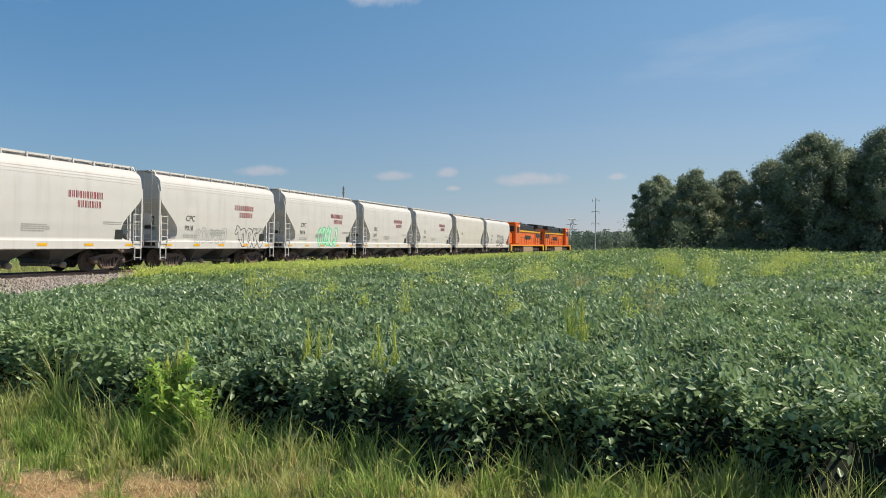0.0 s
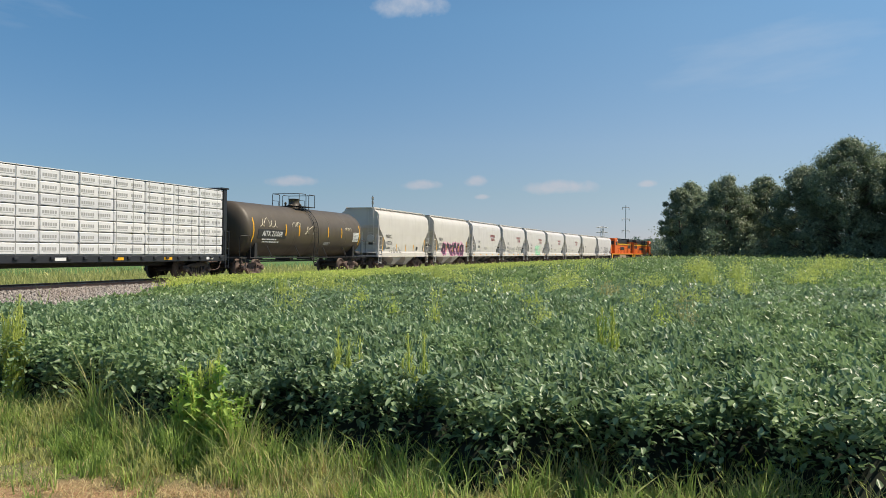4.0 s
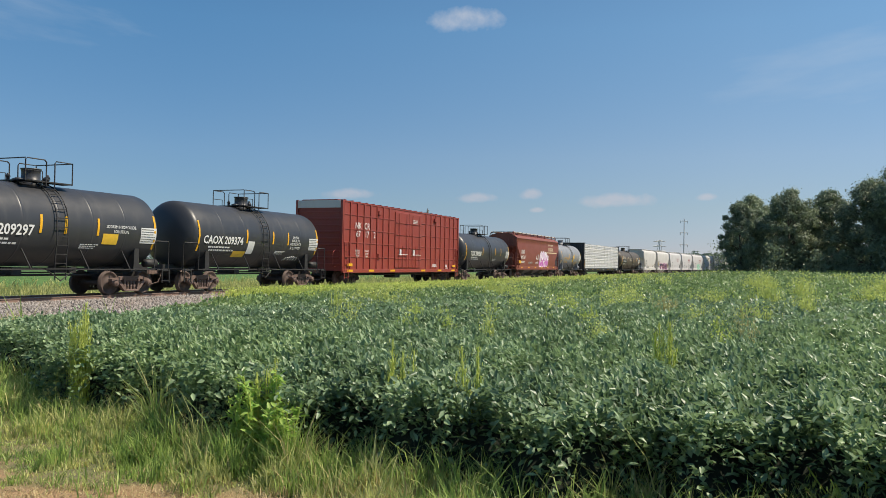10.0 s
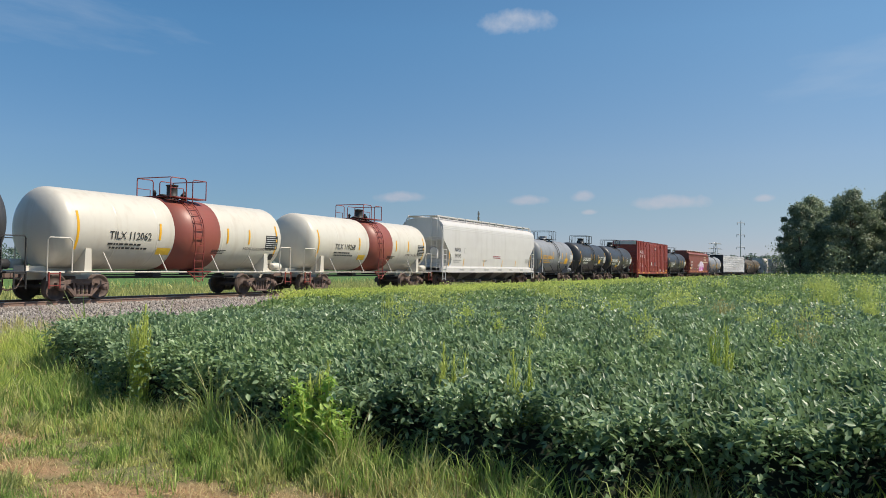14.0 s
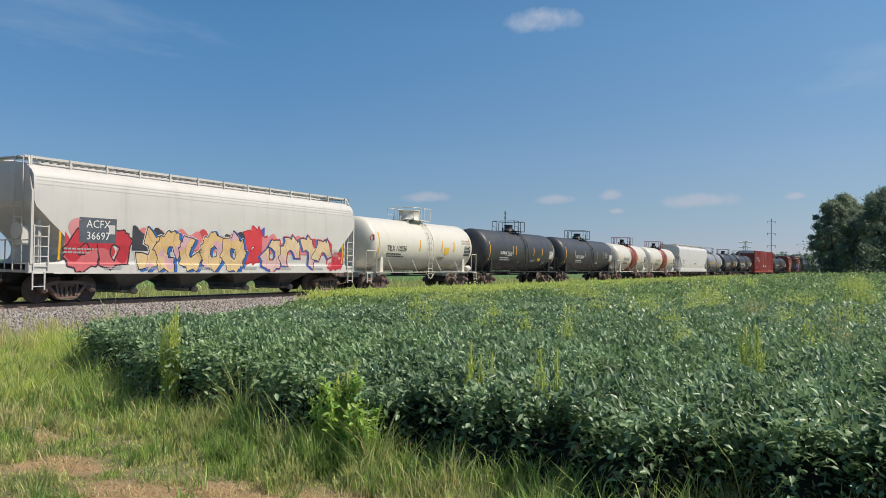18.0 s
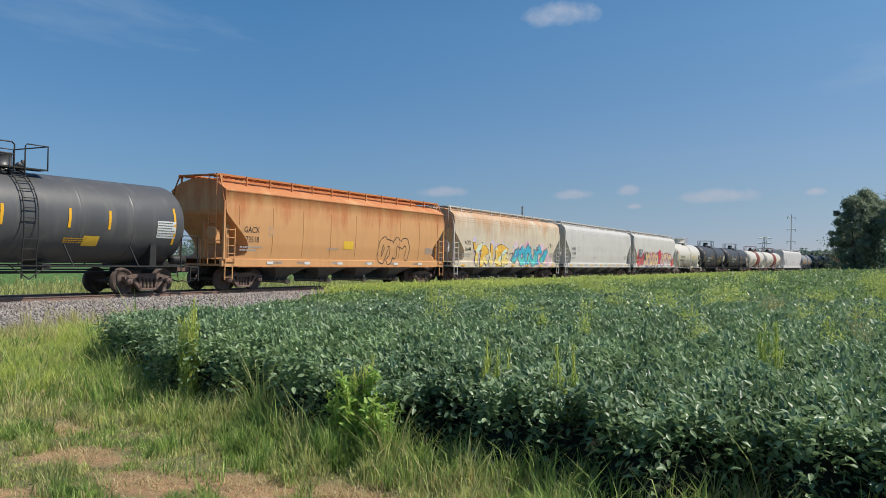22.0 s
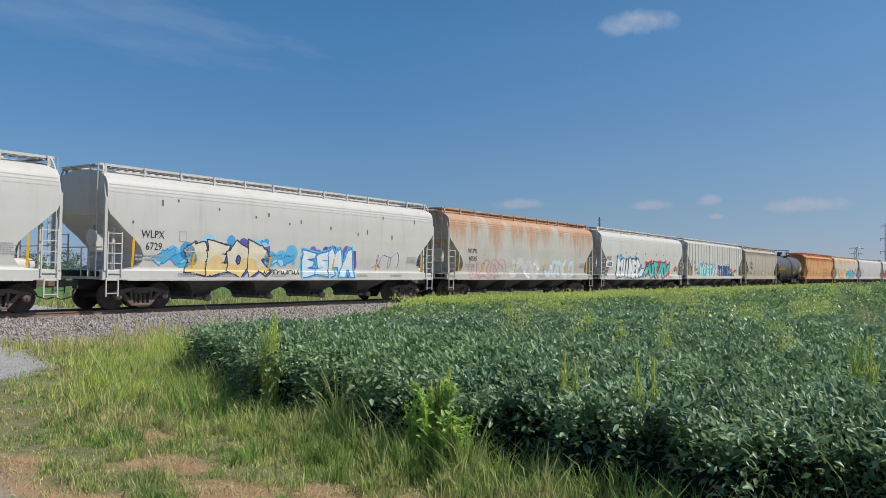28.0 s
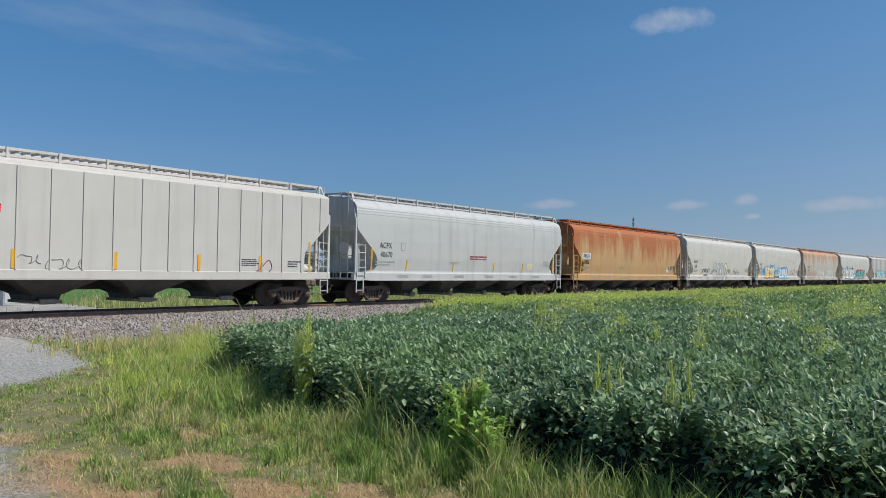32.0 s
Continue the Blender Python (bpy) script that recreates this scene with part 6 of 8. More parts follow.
# ---------------------------------------------------------------- tank cars
def tank(car, L, R, zc, mat, head=0.62, frame_mat=None, band=None, dome=0.0, dome_mat=None, rail_mat=None, shell=None, bogies=None, dome_r=0.32, dome_h=0.5, skirt=0.85, truck=1.75, walk=2.0, tall=0.78):
    frame_mat, rail_mat, dome_mat = frame_mat or mat, rail_mat or STEEL_DARK, dome_mat or mat
    S = shell or (L / 2 - 0.62)                  # half length of the shell over its heads
    prof = [(-S, 0.02)]
    for i in range(1, 10):
        a = i / 9 * math.pi / 2
        prof.append((-S + head * (1 - math.cos(a)), R * math.sin(a)))
    cyl = S - head
    marks = [-cyl + 2 * cyl * f for f in (0.17, 0.34, 0.5, 0.66, 0.83)]
    body = prof + [(x + d, R + e) for x in marks for d, e in ((-0.07, 0), (-0.02, 0), (-0.008, 0.005), (0.008, 0.005), (0.02, 0), (0.07, 0))] + [(-a, r) for a, r in prof[::-1]]
    part("tank_shell", Geo().lathe(body, "x", (0, 0, zc), 48), mat, car)
    surf = lambda z: math.sqrt(max(0.0, (R + 0.004) ** 2 - (z - zc) ** 2)) if abs(z - zc) < R else 0.0
    if band:
        part("painted_band", Geo().lathe([(band[0], R - 0.02), (band[0], R + 0.009), (band[1], R + 0.009), (band[1], R - 0.02)], "x", (0, 0, zc), 48), band[2], car)
    zb = zc - R
    # sill, bolsters, braces, walkway rail along the side
    for k in (-1, 1):
        x0, x1 = sorted((k * (L / 2 - 0.05), k * (L / 2 - 2.7)))
        part("stub_sill", Geo().box(x0, x1, -0.30, 0.30, 0.72, zb + 0.12), frame_mat, car)
        xb = k * (L / 2 - truck)
        for sy in (-1, 1):
            part("bolster", Geo().prism([(xb - 0.16, 0.95), (xb + 0.16, 0.95), (xb + 0.12, zb + 0.75), (xb - 0.12, zb + 0.75)], *sorted((sy * 0.75, sy * 1.30)))
                 .box(xb - 0.42, xb + 0.42, *sorted((sy * 0.6, sy * 1.45)), 0.92, 1.0), frame_mat, car)
            part("end_handrail", Geo().tube([(k * (L / 2 - 0.95), sy * 1.48, 0.98), (k * (L / 2 - 0.95), sy * 1.48, 2.05), (k * (L / 2 - 0.84), sy * 1.47, 2.16), (k * (L / 2 - 0.12), sy * 1.44, 2.16), (k * (L / 2 - 0.05), sy * 1.40, 2.08), (k * (L / 2 - 0.05), sy * 1.40, 0.7)], 0.024), frame_mat if band else rail_mat, car)
            ladder(car, k * (L / 2 - 0.28), sy * 1.47, 0.45, 1.0, rail_mat, 0.42, 2, "step")
        part("end_platform", Geo().box(*sorted((k * (L / 2 - 0.02), k * (L / 2 - 0.72))), -1.42, 1.42, 0.96, 1.02, 0.01), frame_mat, car)
        part("brake_reservoir", Geo().lathe([(-0.35, 0.08), (-0.3, 0.17), (0.3, 0.17), (0.35, 0.08)], "x", (k * (L / 2 - 0.75), -1.05 * k, 1.25), 12), frame_mat, car)
    for sy in (-1, 1):
        g = Geo().tube([(-L / 2 + 0.9, sy * 1.47, 1.0), (L / 2 - 0.9, sy * 1.47, 1.0)], 0.03)
        for f in (-0.30, -0.1, 0.12, 0.30):
            g.tube([(f * L, sy * 1.47, 1.0), (f * L - 0.18, sy * 1.20, zb + 0.62)], 0.026)
        part("side_rail", g, frame_mat if band else rail_mat, car)
    part("brake_rigging", Geo().tube([(-L / 2 + 2.6, -0.2, 0.78), (L / 2 - 2.6, -0.2, 0.78)], 0.05).tube([(-L / 2 + 2.6, 0.3, 0.86), (L / 2 - 2.6, 0.3, 0.86)], 0.03).box(-1.1, -0.7, -0.5, 0.5, zb - 0.30, zb - 0.02).box(1.0, 1.3, -0.9, 0.2, zb - 0.22, zb), STEEL_DARK, car)
    # top platform with railings, dome and valves
    zt, h = zc + R, walk / 2
    part("top_platform", Geo().box(dome - h, dome + h, -0.92, -0.42, zt + 0.03, zt + 0.075).box(dome - h, dome + h, 0.42, 0.92, zt + 0.03, zt + 0.075).box(dome - h, dome - h + 0.3, -0.92, 0.92, zt + 0.03, zt + 0.075), rail_mat, car)
    for sy in (-1, 1):
        y = sy * 0.92
        top = zt + 1.05 * tall
        part("platform_railing", Geo().tube([(dome - h, y, zt + 0.02), (dome - h, y, top - 0.06), (dome - h + 0.07, y, top), (dome - 0.22, y, top), (dome - 0.14, y, top - 0.07), (dome - 0.14, y, zt - 0.1)], 0.024)
             .tube([(dome + h, y, zt + 0.02), (dome + h, y, top), (dome + 0.28, y, top), (dome + 0.22, y, top - 0.07), (dome + 0.22, y, zt - 0.1)], 0.024)
             .tube([(dome - h, y, zt + 0.52 * tall), (dome - 0.3, y, zt + 0.52 * tall), (dome - 0.3, y, zt)], 0.018), rail_mat, car)
    for k in (-1, 1):
        part("cross_railing", Geo().tube([(dome + k * h, -0.92, zt + 1.05 * tall), (dome + k * h, 0.92, zt + 1.05 * tall)], 0.022), rail_mat, car)
    part("dome", Geo().lathe([(zt - 0.12, dome_r + 0.05), (zt + 0.1, dome_r + 0.05), (zt + 0.12, dome_r), (zt + dome_h, dome_r), (zt + dome_h + 0.03, dome_r + 0.04), (zt + dome_h + 0.06, dome_r + 0.03), (zt + dome_h + 0.08, 0.1)], "z", (dome, 0, 0), 20), dome_mat, car)
    for i, (dx, r, hh) in enumerate(((0.55, 0.10, 0.3), (0.8, 0.07, 0.42), (-0.6, 0.16, 0.18), (-0.85, 0.06, 0.32))):
        v = Geo().lathe([(zt - 0.05, r), (zt + hh * 0.6, r), (zt + hh * 0.62, r * 1.5), (zt + hh, r * 0.6)], "z", (dome + dx, -0.1 + 0.2 * (i % 2), 0), 10)
        part("valve", v, dome_mat, car)
    # the ladder hugs the shell
    lx, g = dome + 0.05, Geo()
    arc = [(R + 0.09) * np.array([math.cos(a), math.sin(a)]) for a in np.radians(np.arange(95, 181, 12.5))]
    pts = [(-p, zc + q) for p, q in [(abs(a[0]), a[1]) for a in arc]] + [(-(R + 0.10), zc - 0.6), (-(R + 0.02), zb + 0.30), (-1.50, 0.62)]
    pts = [(y, z) for y, z in pts]
    for k in (-1, 1):
        g.tube([(lx + k * 0.24, y, z) for y, z in pts], 0.022, 5)
    path = [Vector((0, y, z)) for y, z in pts]
    length = [0.0]
    for a, b in zip(path, path[1:]):
        length.append(length[-1] + (b - a).length)
    for i in range(int(length[-1] / 0.32)):
        q = 0.15 + i * 0.32
        y = float(np.interp(q, length, [p.y for p in path]))
        z = float(np.interp(q, length, [p.z for p in path]))
        g.box(lx - 0.24, lx + 0.24, y - 0.013, y + 0.013, z - 0.013, z + 0.013)
    part("ladder", g, rail_mat, car)
    part("ladder_step", Geo().box(lx - 0.65, lx + 0.65, -1.56, -1.42, 1.0, 1.04).tube([(lx - 0.6, -1.5, 1.0), (lx, -1.52, 0.6)], 0.02).tube([(lx + 0.6, -1.5, 1.0), (lx, -1.52, 0.6)], 0.02), rail_mat, car)
    for k in (-1, 1):
        bogie(car, k * (L / 2 - truck), bogies)
    ends(car, L)
    return surf


def tank_strips(car, S, surf, zc, where=(-0.97, -0.5, -0.25, 0.25, 0.55, 0.95), tall=0.85):
    for f in where:
        big = abs(f) > 0.9
        strip(car, f * S, zc - (0.75 if big else 0.30), zc + (0.60 if big else 0.34), surf, 0.10, lean=0.0 if big else 0.04)


# ---------------------------------------------------------------- boxcar
def boxcar(car, L, mat, H=5.10):
    Wd = 1.56
    part("body", Geo().box(-L / 2, L / 2, -Wd, Wd, 0.92, H - 0.06), mat, car)
    part("roof", Geo().prism([(-L / 2 - 0.02, H - 0.06), (L / 2 + 0.02, H - 0.06), (L / 2 + 0.02, H), (-L / 2 - 0.02, H)], -1.2, 1.2).box(-L / 2 - 0.02, L / 2 + 0.02, -Wd - 0.03, Wd + 0.03, H - 0.13, H - 0.055), mat, car)
    ridge = Geo()
    for i in range(20):
        x = -L / 2 + 0.4 + (L - 0.8) * i / 19
        ridge.box(x - 0.05, x + 0.05, -1.5, 1.5, H - 0.03, H + 0.014)
    part("roof_ribs", ridge, mat, car)
    flat = lambda z: Wd + 0.002
    door = (-2.25, 1.95)
    for k in (-1, 1):
        ya, yb = sorted((k * Wd, k * (Wd + 0.06)))
        xs = [-L / 2 + 0.06] + [-L / 2 + (door[0] + L / 2) * i / 8 for i in range(1, 8)] + [door[1] + (L / 2 - door[1]) * i / 8 for i in range(1, 8)] + [L / 2 - 0.06]
        for x in xs:
            part("side_post", Geo().box(x - 0.05, x + 0.05, ya, yb, 1.05, H - 0.13, 0.012), mat, car)
        for z in (1.75, 2.6, 3.4, 4.25):
            for a, b in ((-L / 2, door[0] - 0.05), (door[1] + 0.05, L / 2)):
                y0, y1 = sorted((k * Wd, k * (Wd + 0.035)))
                part("side_rail", Geo().box(a, b, y0, y1, z - 0.035, z + 0.035, 0.01), mat, car)
        y0, y1 = sorted((k * (Wd - 0.05), k * (Wd + 0.075)))
        part("side_sill", Geo().box(-L / 2, L / 2, y0, y1, 0.80, 1.03, 0.015), mat, car)
        mid = (door[0] + door[1]) / 2
        for a, b in ((door[0], mid - 0.02), (mid + 0.02, door[1])):
            y0, y1 = sorted((k * Wd, k * (Wd + 0.07)))
            d = part("door", Geo().box(a, b, y0, y1, 1.12, H - 0.28, 0.02), mat, car)
            y2, y3 = sorted((k * (Wd + 0.06), k * (Wd + 0.11)))
            g = Geo()
            for z in (1.7, 2.45, 3.3, 4.1):
                g.box(a + 0.05, b - 0.05, y2, y3, z - 0.03, z + 0.03, 0.01)
            for f in (0.22, 0.5, 0.78):
                x = a + (b - a) * f
                g.tube([(x, k * (Wd + 0.13), 1.15), (x, k * (Wd + 0.13), H - 0.4 if f != 0.5 else 2.6)], 0.02)
            part("door_bars", g, mat, d)
            part("door_latch", Geo().box(a + 0.55, a + 0.75, *sorted((k * (Wd + 0.1), k * (Wd + 0.17))), 1.95, 2.35, 0.01).tube([(a + 0.3, k * (Wd + 0.16), 2.0), (b - 0.3, k * (Wd + 0.16), 2.0)], 0.018), WHITE_MARK, d)
        for x, z in ((-4.6, 4.55), (-4.6, 1.85), (4.4, 4.6)):
            part("grab_bracket", Geo().box(x - 0.16, x + 0.16, *sorted((k * Wd, k * (Wd + 0.14))), z - 0.14, z + 0.14, 0.02), mat, car)
    for k in (-1, 1):
        g = Geo()
        for i in range(9):
            z = 1.3 + i * 0.38
            g.box(*sorted((k * L / 2, k * (L / 2 + 0.07))), -1.4, 1.4, z - 0.06, z + 0.06, 0.02)
        part("end_corrugation", g, mat, car)
        part("end_frame", Geo().box(*sorted((k * (L / 2), k * (L / 2 + 0.10))), -1.6, -1.45, 0.9, H - 0.03).box(*sorted((k * L / 2, k * (L / 2 + 0.10))), 1.45, 1.6, 0.9, H - 0.03), mat, car)
        part("clearance_plate", Geo().box(*sorted((k * (L / 2 + 0.08), k * (L / 2 + 0.105))), -1.45, 1.45, H - 0.50, H - 0.06), WHITE_PAINT, car, "white painted warning plate")
        ladder(car, k * (L / 2 - 0.35), -1.64, 0.45, 2.6, mat, 0.45, 6)
        part("end_handrail", Geo().tube([(k * (L / 2 + 0.1), -1.2, 1.15), (k * (L / 2 + 0.45), -1.2, 1.2), (k * (L / 2 + 0.45), -1.2, 2.0), (k * (L / 2 + 0.1), -1.2, 2.2)], 0.02), mat, car)
    part("underframe", Geo().box(-L / 2 - 0.05, L / 2 + 0.05, -0.3, 0.3, 0.62, 0.95).box(-1.4, -0.6, -1.2, -0.4, 0.45, 0.85).tube([(-L / 2 + 2, -1.2, 0.66), (L / 2 - 2, -1.2, 0.66)], 0.03), STEEL_DARK, car)
    for k in (-1, 1):
        bogie(car, k * (L / 2 - 1.75), CAST_DARK)
    ends(car, L)
    return flat


# ---------------------------------------------------------------- centre-beam flat car and its load
def centerbeam(car, L, mat):
    part("deck", Geo().box(-L / 2, L / 2, -1.42, 1.42, 0.95, 1.15, 0.02), mat, car)
    part("center_sill", Geo().box(-L / 2, L / 2, -0.35, 0.35, 0.65, 0.95), STEEL_DARK, car)
    for k in (-1, 1):
        b = part("bulkhead", Geo().box(*sorted((k * L / 2, k * (L / 2 - 0.28))), -1.45, 1.45, 1.15, 4.50, 0.02), mat, car)
        g = Geo()
        for y in (-1.05, -0.5, 0.5, 1.05):
            g.box(*sorted((k * L / 2, k * (L / 2 + 0.09))), y - 0.06, y + 0.06, 1.15, 4.4)
        for z in (1.6, 2.4, 3.2, 4.0):
            g.box(*sorted((k * L / 2, k * (L / 2 + 0.06))), -1.4, 1.4, z - 0.05, z + 0.05)
        part("stiffeners", g, mat, b)
        part("top_plate", Geo().box(*sorted((k * (L / 2 - 0.5), k * (L / 2 + 0.10))), -1.5, 1.5, 4.46, 4.53), mat, car)
        ladder(car, k * (L / 2 - 0.05), -1.50, 0.5, 2.4, mat, 0.3, 5)
    for k in (-1, 1):
        y0, y1 = sorted((k * 1.30, k * 1.5))
        part("side_sill", Geo().box(-L / 2 + 0.05, L / 2 - 0.05, y0, y1, 0.86, 1.14, 0.015), mat, car)
        w = Geo()
        for i in range(26):
            x = -L / 2 + 0.6 + (L - 1.2) * i / 25
            w.box(x - 0.10, x + 0.10, *sorted((k * 1.45, k * 1.58)), 0.98, 1.1, 0.02)
        part("strap_winches", w, mat, car)
    part("center_beam", Geo().box(-L / 2, L / 2, -0.5, 0.5, 4.32, 4.5, 0.02).box(-L / 2, L / 2, -0.06, 0.06, 1.15, 4.4), mat, car)
    for k in (-1, 1):
        bogie(car, k * (L / 2 - 1.95), CAST_DARK)
    ends(car, L)


def lumber(load, L, mats):
    """Wrapped bundles in seven tiers on both sides of the beam, each a piece of its own."""
    x0, span = -L / 2 + 0.36, L - 0.72
    cols, rows = 11, 7
    cw, rh = span / cols, (4.36 - 1.16) / rows
    mesh, mark = [], []
    for i, m in enumerate(mats):
        mesh.append(Geo().box(0.02, cw - 0.02, -0.64, 0.64, 0.012, rh - 0.02, 0.03).mesh("lumber_pack", m))
    g = Geo()
    rng = random.Random(4)
    for kx in (0.25, 0.72):
        x = cw * kx
        for i in range(6):
            a = x - 0.36 + i * 0.12
            g.add([(a, -0.646, 0.17), (a + 0.09, -0.646, 0.17), (a + 0.09, -0.646, 0.29), (a, -0.646, 0.29)], [(0, 1, 2, 3)])
        g.add([(x - 0.30, -0.646, 0.11), (x + 0.30, -0.646, 0.11), (x + 0.30, -0.646, 0.13), (x - 0.30, -0.646, 0.13)], [(0, 1, 2, 3)])
    mk = g.mesh("print", GREY_MARK)
    for side in (-1, 1):
        for r in range(rows):
            for c in range(cols):
                jig = rng.uniform(-0.02, 0.02)
                b = part("lumber_pack", mesh[(c * 3 + r) % len(mesh)], None, load, "", Matrix.Translation((x0 + c * cw + jig, side * 0.80 + rng.uniform(-0.012, 0.012), 1.16 + r * rh)))
                if side < 0:
                    part("print", mk, GREY_MARK, b)
    g = Geo()
    for i in range(21):
        x = x0 + span * (i + 0.5) / 21
        g.box(x - 0.012, x + 0.012, -1.462, -1.455, 1.15, 4.40)
    part("cargo_straps", g, GREY_MARK, load)
    part("top_cover", Geo().box(x0, x0 + span, -1.44, -0.55, 4.37, 4.40).box(x0, x0 + span, 0.55, 1.44, 4.37, 4.40), mats[0], load)


# ---------------------------------------------------------------- locomotives
def locomotive(car, L, orange, black, yellow, reverse=False):
    part("frame", Geo().box(-L / 2, L / 2, -1.45, 1.45, 1.20, 1.48, 0.02), orange, car)
    hood = lambda x0, x1, w, z1, mat, nm: part(nm, Geo().box(x0, x1, -w, w, 1.48, z1, 0.06), mat, car)
    hood(-L / 2 + 1.2, -L / 2 + 5.2, 1.05, 4.15, orange, "radiator_section")
    part("radiator_wing", Geo().box(-L / 2 + 1.4, -L / 2 + 5.6, -1.5, 1.5, 4.05, 4.70, 0.08), black, car)
    hood(-L / 2 + 5.2, L / 2 - 5.4, 0.95, 3.60, orange, "long_hood")
    part("hood_top", Geo().box(-L / 2 + 5.2, L / 2 - 5.4, -0.97, 0.97, 3.60, 4.45, 0.06).box(-1.0, 1.5, -0.75, 0.75, 4.4, 4.68, 0.05), black, car)
    part("hood_stripe", Geo().box(-L / 2 + 1.3, L / 2 - 5.5, -1.075, 1.075, 3.36, 3.58), yellow, car)
    part("cab", Geo().box(L / 2 - 5.4, L / 2 - 2.7, -1.52, 1.52, 1.48, 4.45, 0.08), orange, car)
    part("cab_roof", Geo().box(L / 2 - 5.5, L / 2 - 2.6, -1.50, 1.50, 4.42, 4.68, 0.1), orange, car)
    for sy in (-1, 1):
        part("cab_window", Geo().box(L / 2 - 4.9, L / 2 - 3.3, *sorted((sy * 1.50, sy * 1.535)), 3.15, 3.95), black, car)
    part("nose", Geo().box(L / 2 - 2.7, L / 2 - 0.9, -1.0, 1.0, 1.48, 3.15, 0.12), orange, car)
    part("windshield", Geo().box(L / 2 - 2.71, L / 2 - 2.67, -1.3, 1.3, 3.3, 4.1), black, car)
    part("fuel_tank", Geo().box(-3.3, 3.3, -1.4, 1.4, 0.25, 1.18, 0.1), TAN_DIRT, car)
    part("frame_stripe", Geo().box(-L / 2 + 0.02, L / 2 - 0.02, -1.462, 1.462, 1.22, 1.32), yellow, car)
    for x in (-L / 2 + 1.9, -L / 2 + 3.1, -L / 2 + 4.3):
        part("radiator_fan", Geo().lathe([(4.70, 0.55), (4.78, 0.55), (4.80, 0.48)], "z", (x, 0, 0), 16), black, car)
    part("exhaust_stack", Geo().box(0.1, 0.9, -0.3, 0.3, 4.66, 4.85, 0.04), black, car)
    part("brake_hatch", Geo().box(L / 2 - 9.0, L / 2 - 6.2, -1.15, 1.15, 3.95, 4.60, 0.08), black, car)
    for sy in (-1, 1):
        for x in (-L / 2 + 1.7, -L / 2 + 3.4):
            part("radiator_grille", Geo().box(x, x + 1.5, *sorted((sy * 1.04, sy * 1.07)), 2.6, 3.3), black, car)
        part("lettering_block", Geo().box(-3.4, 0.6, *sorted((sy * 0.95, sy * 0.99)), 2.25, 2.85), black, car)
        part("number_board", Geo().box(L / 2 - 5.3, L / 2 - 4.6, *sorted((sy * 1.50, sy * 1.535)), 4.05, 4.3), WHITE_MARK, car)
    for sy in (-1, 1):
        g = Geo().tube([(-L / 2 + 0.3, sy * 1.42, 2.5), (L / 2 - 5.5, sy * 1.42, 2.5)], 0.022)
        for i in range(12):
            x = -L / 2 + 0.3 + (L - 5.8) * i / 11
            g.tube([(x, sy * 1.42, 1.48), (x, sy * 1.42, 2.5)], 0.02)
        part("handrail", g, black, car)
        part("step", Geo().box(-L / 2 + 0.05, -L / 2 + 0.8, *sorted((sy * 1.3, sy * 1.5)), 0.5, 1.25), yellow, car)
        part("step", Geo().box(L / 2 - 0.8, L / 2 - 0.05, *sorted((sy * 1.3, sy * 1.5)), 0.5, 1.25), yellow, car)
    g = Geo()
    for i in range(14):
        x = -L / 2 + 5.4 + i * 0.62
        g.box(x, x + 0.5, -0.972, -0.958, 1.7, 3.1)
    part("hood_doors", g, orange, car)
    part("pilot", Geo().prism([(L / 2 - 0.2, 0.2), (L / 2 + 0.25, 0.2), (L / 2 + 0.1, 1.2), (L / 2 - 0.2, 1.2)], -1.4, 1.4), black, car)
    part("rear_plate", Geo().box(-L / 2 - 0.05, -L / 2 + 0.05, -1.4, 1.4, 0.35, 1.2).box(-L / 2 + 1.17, -L / 2 + 1.2, -0.5, 0.5, 2.2, 3.6), black, car)
    part("tail_lamp", Geo().lathe([(-0.06, 0.12), (0, 0.13)], "x", (-L / 2 + 1.18, 0.0, 3.9), 12), WHITE_MARK, car)
    for k in (-1, 1):
        b = part("bogie", Geo().box(k * 6.4 - 2.3, k * 6.4 + 2.3, -0.9, 0.9, 0.7, 1.1, 0.05), CAST_DARK, car)
        for dx in (-1.85, 0, 1.85):
            for sy in (-1, 1):
                part("wheel", WHEEL_MESH, WHEEL, b, "", Matrix.Translation((k * 6.4 + dx, sy * 0.755, 0.46)) @ (pose(0, 0, 0, 0, 0, 180) if sy > 0 else Matrix()))
        for sy in (-1, 1):
            part("side_frame", Geo().box(k * 6.4 - 2.4, k * 6.4 + 2.4, *sorted((sy * 1.0, sy * 1.18)), 0.55, 0.82, 0.05).box(k * 6.4 - 0.35, k * 6.4 + 0.35, *sorted((sy * 1.0, sy * 1.25)), 0.3, 0.9, 0.05).box(k * 6.4 - 2.1, k * 6.4 - 1.6, *sorted((sy * 1.0, sy * 1.25)), 0.3, 0.9, 0.05).box(k * 6.4 + 1.6, k * 6.4 + 2.1, *sorted((sy * 1.0, sy * 1.25)), 0.3, 0.9, 0.05), CAST_DARK, b)
    ends(car, L)
    if reverse:
        for ob in car.children:
            ob.matrix_basis = pose(0, 0, 0, 0, 0, 180) @ ob.matrix_basis

# ---------------------------------------------------------------- the train, from the locomotives back
TRAIN = []


def stock(name, label, category, rear, front, group=""):
    car = thing(name, label, category, group)
    TRAIN.append((car, (rear + front) / 2))
    return car, front - rear


